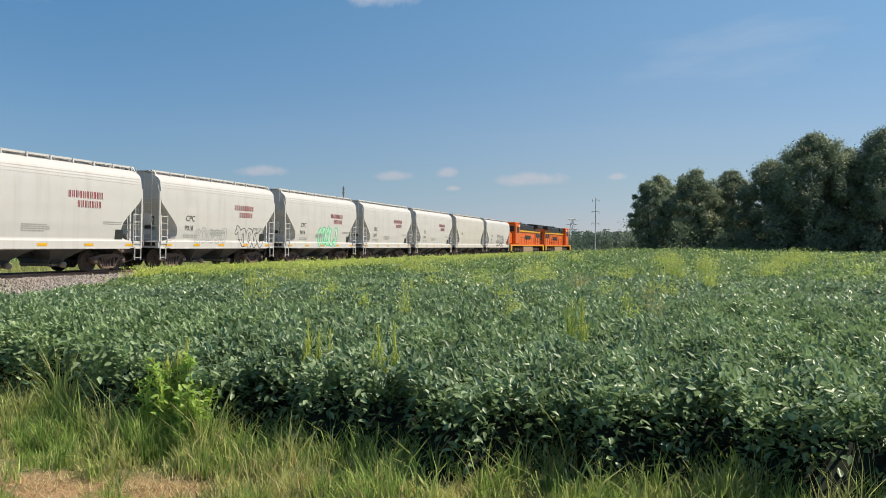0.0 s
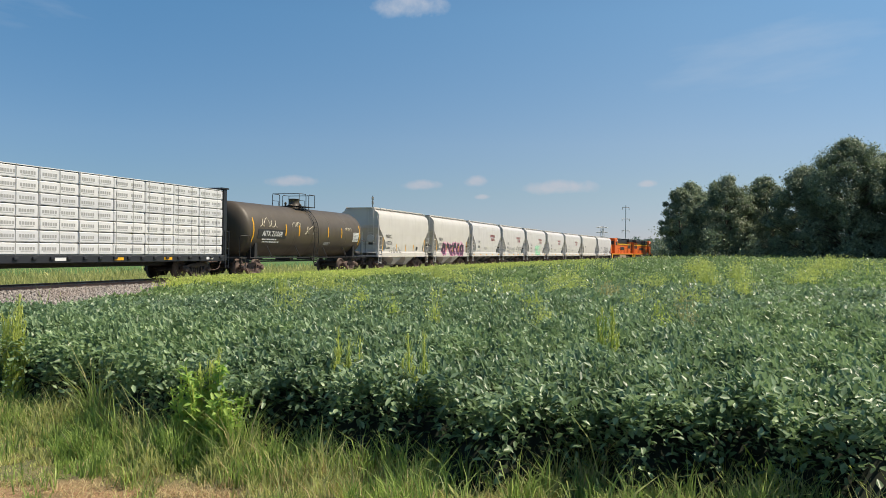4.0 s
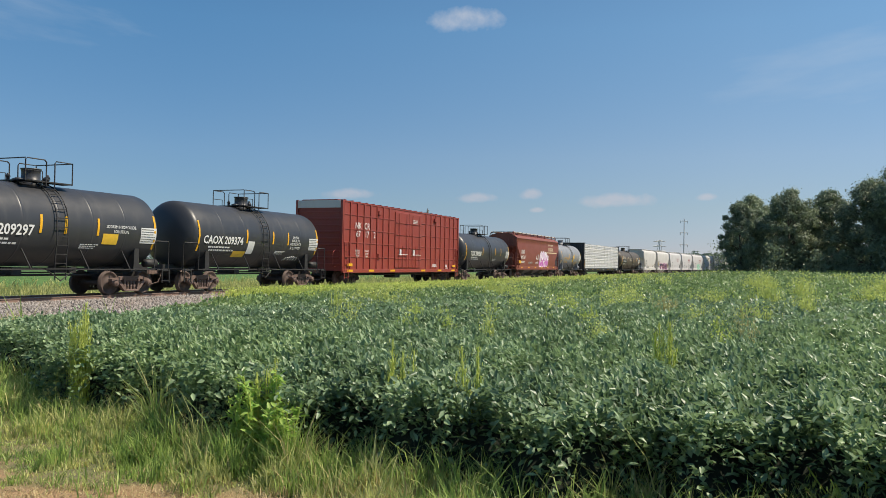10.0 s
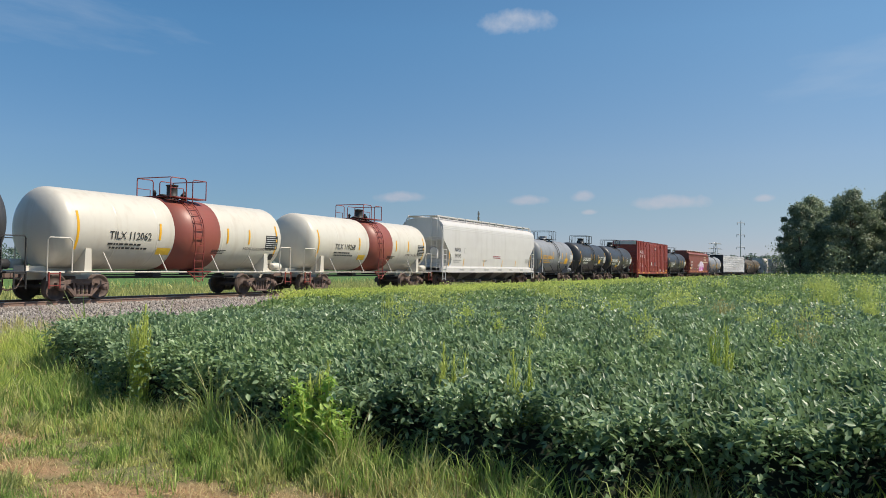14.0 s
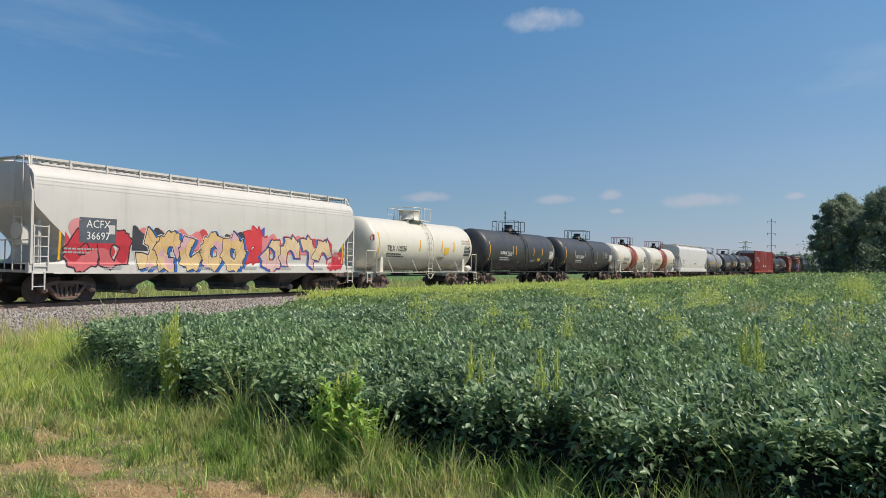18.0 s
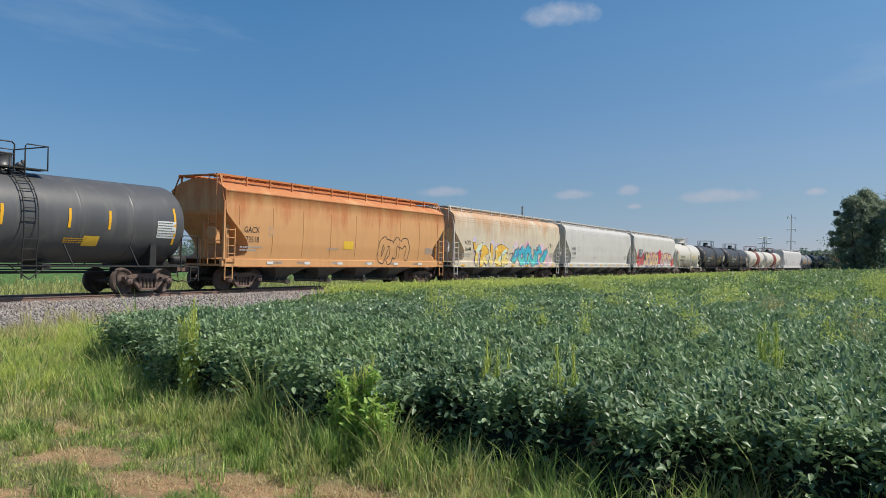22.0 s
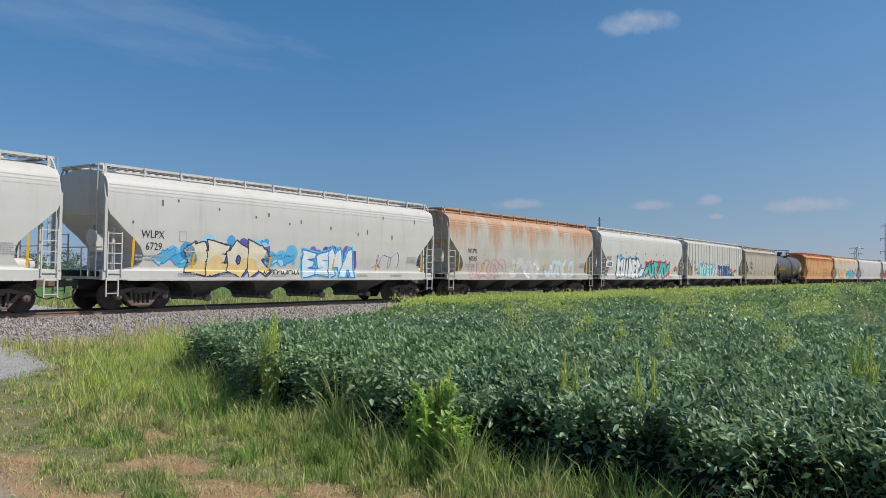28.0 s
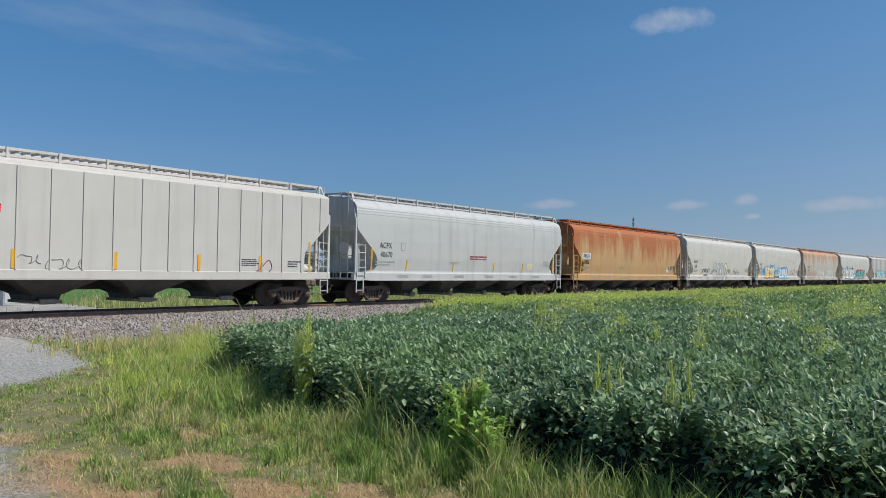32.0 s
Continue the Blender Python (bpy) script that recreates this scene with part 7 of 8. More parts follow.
WHITE_PAINT = paint("white_car_paint", (0.63, 0.61, 0.59), 0.45, 0.20, seed=1, streak=0.18)
CEMENT_WHITE = paint("warm_white_car_paint", (0.62, 0.59, 0.545), 0.5, 0.25, seed=2, streak=0.2)
PALE_GREY = paint("pale_grey_car_paint", (0.62, 0.59, 0.55), 0.45, 0.25, seed=3, streak=0.22)
OLD_GREY = paint("weathered_grey_car_paint", (0.56, 0.555, 0.54), 0.5, 0.4, (0.26, 0.25, 0.24), seed=4, streak=0.45)
CREAM = paint("stained_cream_car_paint", (0.68, 0.57, 0.43), 0.5, 0.45, rust=0.22, rust_colour=(0.34, 0.16, 0.06), seed=5)
RUST_ORANGE = paint("rusted_orange_car_paint", (0.66, 0.345, 0.145), 0.6, 0.2, (0.34, 0.16, 0.07), rust=0.34, rust_colour=(0.34, 0.10, 0.03), seed=6, streak=0.25)
RUST_TAN = paint("rusted_tan_car_paint", (0.54, 0.335, 0.16), 0.6, 0.35, rust=0.85, rust_colour=(0.27, 0.082, 0.028), seed=7)
RUST_WHITE = paint("rust_streaked_white_paint", (0.56, 0.52, 0.46), 0.5, 0.4, rust=0.42, rust_colour=(0.32, 0.14, 0.05), seed=8)
TAN_GREY = paint("tan_grey_car_paint", (0.50, 0.43, 0.345), 0.45, 0.25, seed=9, streak=0.15)
OXIDE = paint("oxide_red_car_paint", (0.235, 0.062, 0.042), 0.5, 0.35, seed=10, streak=0.2)
BOX_RED = paint("boxcar_red_paint", (0.295, 0.05, 0.036), 0.45, 0.3, seed=11, streak=0.15)
TANK_BLACK = paint("black_tank_paint", (0.040, 0.042, 0.047), 0.40, 0.4, (0.10, 0.095, 0.09), seed=12, streak=0.4)
TANK_DUSTY = paint("dusty_black_tank_paint", (0.088, 0.089, 0.093), 0.42, 0.5, (0.17, 0.16, 0.15), seed=13, streak=0.75)
TANK_DULL = paint("dull_black_tank_paint", (0.046, 0.047, 0.052), 0.48, 0.4, (0.11, 0.105, 0.10), seed=23, streak=0.55)
TANK_BROWN = paint("oil_brown_tank_paint", (0.095, 0.075, 0.052), 0.5, 0.6, (0.05, 0.04, 0.03), seed=14, streak=0.5)
TANK_GREY = paint("grey_tank_paint", (0.265, 0.275, 0.295), 0.50, 0.4, (0.07, 0.07, 0.07), seed=15, streak=0.7)
TANK_WHITE = paint("acid_tank_white_paint", (0.66, 0.62, 0.54), 0.4, 0.3, (0.30, 0.17, 0.08), seed=16, streak=0.25)
TANK_CLEAN = paint("clean_white_tank_paint", (0.70, 0.655, 0.565), 0.35, 0.15, seed=17, streak=0.1)
BAND_RED = paint("red_brown_band_paint", (0.31, 0.085, 0.062), 0.5, 0.3, seed=18)
BAND_RAIL = plain("red_platform_steel", (0.25, 0.05, 0.04), 0.5)
ORANGE = paint("locomotive_orange", (0.75, 0.15, 0.015), 0.4, 0.2, seed=19, streak=0.2)
LOCO_BLACK = plain("locomotive_black", (0.025, 0.024, 0.023), 0.5)
LOCO_YELLOW = plain("locomotive_yellow", (0.75, 0.42, 0.03), 0.45, vary=0.1)
TAN_DIRT = plain("dust_covered_steel", (0.32, 0.24, 0.15), 0.9)
WRAP = [plain("lumber_wrap", c, 0.45, vary=0.08, scale=3) for c in ((0.70, 0.70, 0.70), (0.66, 0.66, 0.67), (0.74, 0.73, 0.72))]
NAVY_BLACK = plain("bulkhead_black", (0.022, 0.024, 0.03), 0.5)
DARK_PANEL = plain("dark_number_panel", (0.10, 0.11, 0.13), 0.5)
WHITE_PANEL = plain("white_number_panel", (0.70, 0.70, 0.68), 0.5, vary=0.06)
YELLOW_PANEL = plain("yellow_notice", (0.80, 0.50, 0.05), 0.5, vary=0.1)

# two locomotives
for a, b in ((381.8, 404.5), (356.9, 380.6)):
    car, L = stock("locomotive", "orange and black diesel locomotive with a yellow stripe", "locomotive", a, b, "locomotives")
    locomotive(car, L, ORANGE, LOCO_BLACK, LOCO_YELLOW, a < 370)


def short_hopper(a, b, number, mat, label, owner=True, g=None):
    car, L = stock("covered_hopper", label, "hopper car", a, b, "freight cars")
    sf = hopper(car, L, "curved", mat, 2 if L < 12 else 3, posts=1.2, truck=1.7, walk_z=4.64)
    letter(car, "CPC", -0.275 * L, 2.45, 0.40, BLACK_MARK, surface=sf)
    letter(car, number, -0.285 * L, 1.98, 0.36, BLACK_MARK, surface=sf)
    if owner:
        blocks(car, 0.2 * L, 3.05, ("WINCHESTER  ", " WESTERN "), 0.28, RED_MARK, sf)
    bars(car, -0.27 * L, 1.62, 2, 1.2, GREY_MARK, sf, seed=3)
    bars(car, -0.05 * L, 1.9, 4, 1.4, GREY_MARK, sf, 0.04, 0.04, seed=5)
    bars(car, 0.33 * L, 2.1, 2, 1.4, GREY_MARK, sf, 0.04, 0.04, seed=6)
    panel(car, 0.36 * L, 1.6, 0.5, 0.42, BLACK_MARK, sf)
    for f in (-0.43, -0.22, -0.02, 0.2, 0.42):
        panel(car, f * L, 1.16, 0.5, 0.10, YELLOW, sf, "reflector", 0.012)
    return car, L, sf


car, L, sf = short_hopper(342.2, 355.4, "2017", WHITE_PAINT, "white covered hopper car with a dark sprayed tag", False)
graffiti(car, 0.8, 1.9, 4.6, 1.6, sf, 71, 4, (0.10, 0.20, 0.25), (0.02, 0.02, 0.03), hollow=True, fat=0.12, edge=0.1)
car, L = stock("covered_hopper", "cream covered hopper car with two bays", "hopper car", 328.3, 340.9, "freight cars")
sf = hopper(car, L, "curved", CEMENT_WHITE, 2, posts=1.2, truck=1.7, walk_z=4.64, round_outlets=False)
letter(car, "CPC", -0.3 * L, 2.5, 0.36, BLACK_MARK, surface=sf)
short_hopper(314.7, 326.8, "2014", WHITE_PAINT, "white covered hopper car for cement")
short_hopper(302.1, 313.5, "2009", WHITE_PAINT, "white covered hopper car for cement")
car, L, sf = short_hopper(289.5, 300.8, "9016", WHITE_PAINT, "white covered hopper car with a pale green tag")
graffiti(car, 0.6, 1.75, 3.4, 1.5, sf, 31, 5, (0.42, 0.72, 0.52), (0.10, 0.50, 0.28), fat=0.15, edge=0.07)
car, L, sf = short_hopper(277.2, 288.3, "9018", WHITE_PAINT, "white covered hopper car with outline graffiti")
graffiti(car, -1.2, 1.6, 3.4, 1.1, sf, 33, 5, (0.7, 0.7, 0.68), (0.45, 0.45, 0.45), fat=0.07, edge=0.05, hollow=True)
graffiti(car, 2.6, 1.6, 3.5, 1.35, sf, 34, 5, (0.6, 0.6, 0.58), (0.03, 0.03, 0.03), fat=0.16, edge=0.04, hollow=True)
short_hopper(264.7, 276.1, "9088", WHITE_PAINT, "clean white covered hopper car for cement")


def two_bay(a, b, number, label):
    car, L = stock("covered_hopper", label, "hopper car", a, b, "freight cars")
    sf = hopper(car, L, "curved", CEMENT_WHITE, 2, posts=1.2, truck=1.6, walk_z=4.64, round_outlets=False, eave=False, bay_mat=CEMENT_WHITE)
    letter(car, "MBKX", -0.32 * L, 2.52, 0.40, BLACK_MARK, surface=sf)
    letter(car, number, -0.31 * L, 2.05, 0.38, BLACK_MARK, surface=sf)
    bars(car, -0.32 * L, 1.7, 2, 1.0, BLACK_MARK, sf, seed=2)
    for f in (-0.42, -0.17, 0.01, 0.17, 0.40):
        strip(car, f * L, 1.42, 1.42 + (1.0 if abs(f) > 0.3 else 0.55), sf)
    panel(car, 0.24 * L, 1.65, 0.4, 0.3, BLACK_MARK, sf)
    return car, L, sf


car, L, sf = two_bay(252.8, 263.7, "102180", "cream covered hopper car with pink and black graffiti")
mural(car, -3.1, 3.4, 1.05, 2.25, sf, 47, "******", ((0.035, 0.03, 0.045), (0.10, 0.04, 0.09)), (0.75, 0.24, 0.44), fat=0.19, edge=0.05, drop=((0.16, 0.05, 0.12), 0.08, -0.04), cloud=((0.70, 0.44, 0.54),))
car, L, sf = two_bay(240.6, 251.5, "102336", "cream covered hopper car with a grey scrawl")
scrawl(car, -1.9, 1.55, 2.2, 0.5, sf, 5, GREY_MARK)
for k in (-1, 1):
    scrawl(car, k * 1.2, 0.75, 0.4, 0.25, lambda z: 1.12, 8 + k, BLACK_MARK)


# ------- tank, lumber, tank
def tank_car(a, b, label, mat, txt, mark, zc=2.56, R=1.48, size=0.42, lines=(), strips=(-0.95, -0.5, -0.25, 0.28, 0.55, 0.95), txt_x=-0.30, **kw):
    car, L = stock("tank_car", label, "tank car", a, b, "freight cars")
    S = L / 2 - 0.34
    surf = tank(car, L, R, zc, mat, shell=S, **kw)
    letter(car, txt, txt_x * L, 2.32, size, mark, surface=surf, squash=0.92, bold=0.012 if size > 0.45 else 0.002)
    bars(car, txt_x * L, 1.98, 1, 2.0, mark, surf, 0.07, 0.05, seed=2)
    bars(car, txt_x * L, 1.84, 1, 1.8, mark, surf, 0.07, 0.05, seed=4)
    bars(car, 0.13 * L, 1.9, 3, 0.9, mark, surf, 0.035, 0.03, seed=5)
    panel(car, 0.385 * L, 2.35, 0.85, 0.62, WHITE_PANEL if mark is not BLACK_MARK else mark, surf, "data_panel")
    bars(car, 0.385 * L, 2.58, 6, 0.8, BLACK_MARK if mark is not BLACK_MARK else WHITE_MARK, lambda z: surf(z) + 0.008, 0.025, 0.07, seed=6)
    # the strips keep clear of the number
    half, at = 0.27 * size * len(txt) + 0.2, txt_x * L
    clear = []
    for f in strips:
        x = f * S * 0.93
        if abs(x - at) < half:
            x = at + math.copysign(half, x - at)
        if not any(abs(x / (S * 0.93) - c) < 0.06 for c in clear):
            clear.append(x / (S * 0.93))
    tank_strips(car, S * 0.93, surf, zc, clear)
    for x, z, t, sz in lines:
        letter(car, t, x * L, z, sz, mark, surface=surf, squash=0.92)
    return car, L, surf


car, L, sf = tank_car(222.7, 238.7, "oil-stained brown tank car with white scribbles", TANK_BROWN, "AITX 220068", WHITE_MARK, R=1.50, frame_mat=STEEL_DARK, truck=1.8, dome=0.2)
panel(car, -0.30 * L, 2.32, 3.0, 0.52, BLACK_MARK, lambda z: sf(z) + 0.0, "number_panel", 0.007)
for x, z, w, h in ((-0.32, 3.05, 1.8, 0.7), (-0.13, 3.0, 0.9, 0.4), (-0.03, 2.8, 1.0, 0.8), (0.31, 2.9, 0.9, 0.3)):
    scrawl(car, x * L, z, w, h, sf, int(x * 100) + 50, spray((0.62, 0.55, 0.42)), 0.022)
car, L = stock("centerbeam_flatcar", "black centre-beam flat car with end bulkheads", "flat car", 199.6, 221.5, "freight cars")
centerbeam(car, L, NAVY_BLACK)
for i in range(7):
    panel(car, -L / 2 + 1.5 + (L - 3) * i / 6, 1.0, 0.55, 0.12, YELLOW if i % 3 else WHITE_MARK, lambda z: 1.5, "reflector", 0.012)
strip(car, -L / 2 + 0.12, 1.2, 2.2, lambda z: 1.46, 0.12)
load, L = stock("lumber_load", "stacked lumber bundles in white printed wrapping", "lumber", 199.6, 221.5)
lumber(load, L, WRAP)
car, L, sf = tank_car(187.0, 198.3, "grey tank car with dark drip stains", TANK_GREY, "NATX 160123", AMBER_MARK, frame_mat=TANK_GREY, txt_x=-0.22, size=0.38)
panel(car, 0.07 * L, 2.3, 0.5, 0.8, YELLOW_PANEL, sf)
bars(car, 0.22 * L, 1.9, 3, 1.0, AMBER_MARK, sf, 0.08, 0.05, seed=9)

# brown-red hopper
car, L = stock("covered_hopper", "oxide red covered hopper car with pink bubble graffiti", "hopper car", 169.7, 185.9, "freight cars")
sf = hopper(car, L, "eaved", OXIDE, 3, cut=cut_straight, truck=1.75, walk_z=4.70, round_outlets=False, walk_mat=PALE_GREY, eave=False)
blocks(car, -6.0, 2.55, ("BBBB",), 0.40, WHITE_MARK, sf)
letter(car, "480760", -5.95, 2.2, 0.5, WHITE_MARK, surface=sf)
blocks(car, 4.6, 3.0, ("BBBB",), 0.75, CREAM_MARK, sf)
panel(car, 4.8, 2.82, 4.4, 0.09, CREAM_MARK, sf, "company_mark", 0.012)
bars(car, -5.9, 1.78, 2, 1.3, WHITE_MARK, sf, 0.07, 0.06, seed=3)
panel(car, -6.9, 1.75, 0.7, 0.28, YELLOW, sf, "reflector")
graffiti(car, 1.8, 2.1, 3.9, 1.75, sf, 12, 4, (0.66, 0.52, 0.66), (0.80, 0.78, 0.80), fat=0.26, edge=0.06, fill2=(0.58, 0.15, 0.50))
scrawl(car, -0.8, 2.5, 1.1, 0.9, sf, 4, WHITE_MARK, 0.03)
scrawl(car, -0.9, 1.75, 0.8, 0.35, sf, 9, WHITE_MARK, 0.02)
scrawl(car, -3.2, 1.7, 1.4, 0.3, sf, 19, GREY_MARK, 0.02)
for i in range(6):
    panel(car, -6.2 + i * 2.45, 1.2, 0.5, 0.12, YELLOW, sf, "reflector", 0.012)

tank_car(155.2, 168.5, "black tank car with white numbers", TANK_BLACK, "TCIX 200050", WHITE_MARK, txt_x=-0.25, size=0.5, frame_mat=STEEL_DARK)

# red boxcar
car, L = stock("boxcar", "tall red boxcar with ribbed sides and double doors", "boxcar", 135.8, 154.0, "freight cars")
sf = boxcar(car, L, BOX_RED)
sp = lambda z: 1.625
letter(car, "NK", -7.35, 3.62, 0.55, WHITE_MARK, surface=sp)
letter(car, "CR", -6.25, 3.62, 0.55, WHITE_MARK, surface=sp)
letter(car, "67", -7.35, 3.12, 0.55, WHITE_MARK, surface=sp)
letter(car, "17", -6.25, 3.12, 0.55, WHITE_MARK, surface=sp)
letter(car, "2", -5.25, 3.12, 0.55, WHITE_MARK, surface=sp)
for i, (p, q) in enumerate((("LD LMT", "204600"), ("LT WT", "81400"), ("CU FT", "7500"))):
    letter(car, p, -7.4, 2.12 - i * 0.17, 0.17, WHITE_MARK, surface=sp)
    letter(car, q, -6.25, 2.12 - i * 0.17, 0.17, WHITE_MARK, surface=sp)
for x in (-8.3, -5.6, -2.6, 2.3, 5.3, 8.0):
    panel(car, x, 0.93, 0.7, 0.12, YELLOW, lambda z: 1.645, "reflector")
panel(car, -8.3, 1.28, 0.6, 0.16, YELLOW, sp, "reflector")
panel(car, 8.2, 1.28, 0.6, 0.16, YELLOW, sp, "reflector")
bars(car, 0.8, 4.35, 3, 0.7, WHITE_MARK, lambda z: 1.66, 0.05, 0.05, seed=3)
bars(car, 4.3, 1.35, 3, 0.9, WHITE_MARK, sp, 0.04, 0.04, seed=4)
bars(car, 6.6, 1.3, 3, 0.4, WHITE_MARK, sp, 0.06, 0.05, seed=5)

# caustic tanks
car, L, sf = tank_car(122.4, 134.1, "glossy black tank car for caustic soda", TANK_BLACK, "CAOX 209374", WHITE_MARK, txt_x=-0.27, size=0.5, frame_mat=STEEL_DARK,
                      lines=((0.235, 2.66, "SR-8754", 0.17), (0.235, 2.49, "SODIUM", 0.2), (0.235, 2.30, "HYDROXIDE", 0.2), (0.235, 2.11, "SOLUTION", 0.2)), strips=(-0.95, -0.28, 0.14, 0.40, 0.95))
panel(car, -0.155 * L, 1.72, 0.95, 0.28, YELLOW_PANEL, sf)
panel(car, -0.09 * L, 2.05, 0.5, 0.6, WHITE_PANEL, sf)
scrawl(car, 0.24 * L, 1.62, 1.2, 0.3, sf, 3, WHITE_MARK, 0.012)
car, L, sf = tank_car(110.3, 121.6, "glossy black tank car for caustic soda", TANK_BLACK, "CAOX 209297", WHITE_MARK, txt_x=-0.22, size=0.5, frame_mat=STEEL_DARK,
                      lines=((0.255, 2.62, "SODIUM HYDROXIDE", 0.17), (0.255, 2.44, "SOLUTION", 0.17)), strips=(-0.95, -0.22, 0.05, 0.35, 0.95))
panel(car, 0.21 * L, 2.15, 0.75, 0.4, YELLOW_PANEL, sf)
car, L, sf = tank_car(98.2, 109.2, "weathered grey tank car with amber numbers", TANK_GREY, "UTLX 630063", AMBER_MARK, zc=2.5, txt_x=-0.26, size=0.48, frame_mat=TANK_GREY, dome_h=0.3)
panel(car, 0.05 * L, 2.2, 0.42, 0.62, WHITE_PANEL, sf)
panel(car, 0.24 * L, 2.05, 0.9, 0.5, AMBER_MARK, sf)


# ------- long plastic-pellet hoppers
def long_hopper(a, b, label, mat, top, bottom, style="curved", mark=None, strips=(-0.44, -0.31, -0.11, 0.09, 0.25, 0.44), cut=None, tx=-0.395, **kw):
    car, L = stock("covered_hopper", label, "hopper car", a, b, "freight cars")
    sf = hopper(car, L, style, mat, cut=cut, **kw)
    mark = mark or BLACK_MARK
    if top:
        letter(car, top, tx * L, 2.52, 0.36, mark, surface=sf, squash=0.9)
    if bottom:
        letter(car, bottom, tx * L + 0.05, 2.12, 0.36, mark, surface=sf, squash=0.9)
    bars(car, tx * L, 1.78, 2, 1.3, GREY_MARK, sf, 0.06, 0.06, seed=3)
    panel(car, tx * L + 1.2, 2.5, 0.30, 0.36, GREY_MARK, sf, "plate_mark", 0.006)
    panel(car, tx * L + 1.2, 2.5, 0.25, 0.31, mat, sf, "plate_mark", 0.010)
    bars(car, -0.1 * L, 1.85, 2, 0.9, GREY_MARK, sf, 0.03, 0.03, seed=5)
    bars(car, 0.40 * L, 2.05, 6, 0.9, GREY_MARK, sf, 0.03, 0.03, seed=6)
    for i, f in enumerate((-0.32, -0.22, -0.08, 0.07, 0.2, 0.33)):
        bars(car, f * L, 1.2, 2, 0.8, GREY_MARK, lambda z: sf(1.2) + 0.004, 0.035, 0.03, seed=i + 11)
    for f in strips:
        if f is not None:
            strip(car, f * L, 1.42, 1.42 + (0.95 if abs(f) > 0.4 else 0.48), sf, 0.085, lean=0.07 if abs(f) < 0.4 else 0)
    return car, L, sf


car, L, sf = long_hopper(79.2, 97.0, "white covered hopper car with four bays", WHITE_PAINT, "NAHX", "581345", tx=-0.365)
bars(car, 0.03 * L, 2.15, 2, 1.5, RED_MARK, sf, 0.06, 0.05, seed=8)


# ------- acid tanks, black tanks
def acid_tank(a, b, txt, label, band, dome):
    car, L, sf = tank_car(a, b, label, TANK_WHITE, txt, BLACK_MARK, txt_x=-0.235, size=0.40, zc=2.52, R=1.45, band=(band[0], band[1], BAND_RED), rail_mat=BAND_RAIL, frame_mat=TANK_WHITE, dome_mat=STEEL_DARK, dome=dome, dome_r=0.22, dome_h=0.55,
                          strips=(-0.93, -0.32, 0.36, 0.6, 0.93))
    letter(car, "HYDROCHLORIC ACID", 0.315 * L, 2.02, 0.19, BLACK_MARK, surface=sf)
    panel(car, -0.105 * L, 1.80, 0.7, 0.26, YELLOW_PANEL, sf)
    panel(car, 0.40 * L, 1.7, 0.35, 0.28, BLACK_MARK, sf)
    return car


acid_tank(64.2, 78.0, "TILX 110268", "white acid tank car with a red-brown middle band", (-0.85, 1.75), 0.3)
acid_tank(50.0, 63.2, "TILX 112062", "white acid tank car with a wide red-brown band", (-0.95, 1.65), 0.3)
car, L, sf = tank_car(32.9, 49.3, "dull black tank car with white stencils", TANK_DULL, "GATX 234440", WHITE_MARK, txt_x=-0.2, size=0.40, frame_mat=STEEL_DARK, dome=0.2,
                      lines=((0.295, 2.75, "SR-8754", 0.17), (0.295, 2.58, "SR-13450", 0.17), (0.295, 2.41, "SR-13449", 0.17)))
car, L, sf = tank_car(17.2, 32.1, "dull black tank car with small white tags", TANK_DULL, "WPHX 2138", WHITE_MARK, txt_x=-0.235, size=0.44, frame_mat=STEEL_DARK, dome=0.2)
for f, z, w, h in ((-0.06, 1.72, 0.9, 0.5), (0.11, 1.85, 0.75, 0.6), (0.3, 1.7, 1.3, 0.6)):
    graffiti(car, f * L, z, w, h, sf, int(f * 100) + 60, 3, (0.6, 0.6, 0.6), (0.66, 0.66, 0.66), fat=0.045, edge=0.0, cell=0.02)
panel(car, 0.21 * L, 1.95, 0.6, 0.22, YELLOW_PANEL, sf)
car, L, sf = tank_car(2.9, 16.3, "clean white tank car with a wide dome", TANK_CLEAN, "TILX 110256", BLACK_MARK, txt_x=-0.27, size=0.42, rail_mat=TANK_CLEAN, frame_mat=TANK_CLEAN, dome_mat=TANK_CLEAN, dome_r=0.62, dome_h=0.62, dome=0.1, tall=0.75,
                      strips=(-0.93, -0.18, 0.28, 0.55, 0.93))
letter(car, "HYDROFLUORIC", 0.37 * L, 2.98, 0.16, CAST, surface=sf)
letter(car, "ACID SOLUTION", 0.37 * L, 2.82, 0.16, CAST, surface=sf)
panel(car, 0.17 * L, 2.3, 0.55, 0.42, YELLOW_PANEL, sf)
scrawl(car, -0.43 * L, 2.9, 0.9, 0.4, lambda z: sf(z) - 0.05, 6, RED_MARK, 0.025)

# ------- hoppers with murals
car, L, sf = long_hopper(-16.3, 1.65, "pale hopper car with a red and gold mural", CEMENT_WHITE, None, None, strips=(-0.44, 0.44))
panel(car, -6.45, 2.45, 1.5, 0.85, DARK_PANEL, sf, "number_panel")
letter(car, "ACFX", -6.45, 2.65, 0.38, WHITE_MARK, surface=lambda z: sf(z) + 0.01)
letter(car, "36697", -6.45, 2.25, 0.38, WHITE_MARK, surface=lambda z: sf(z) + 0.01)
mural(car, -7.6, -5.1, 1.05, 2.45, sf, 110, "**", ((0.50, 0.035, 0.05), (0.60, 0.14, 0.15)), (0.05, 0.02, 0.03), fat=0.190, cloud=((0.55, 0.05, 0.06), (0.62, 0.25, 0.25)), above=((0.58, 0.05, 0.06),))
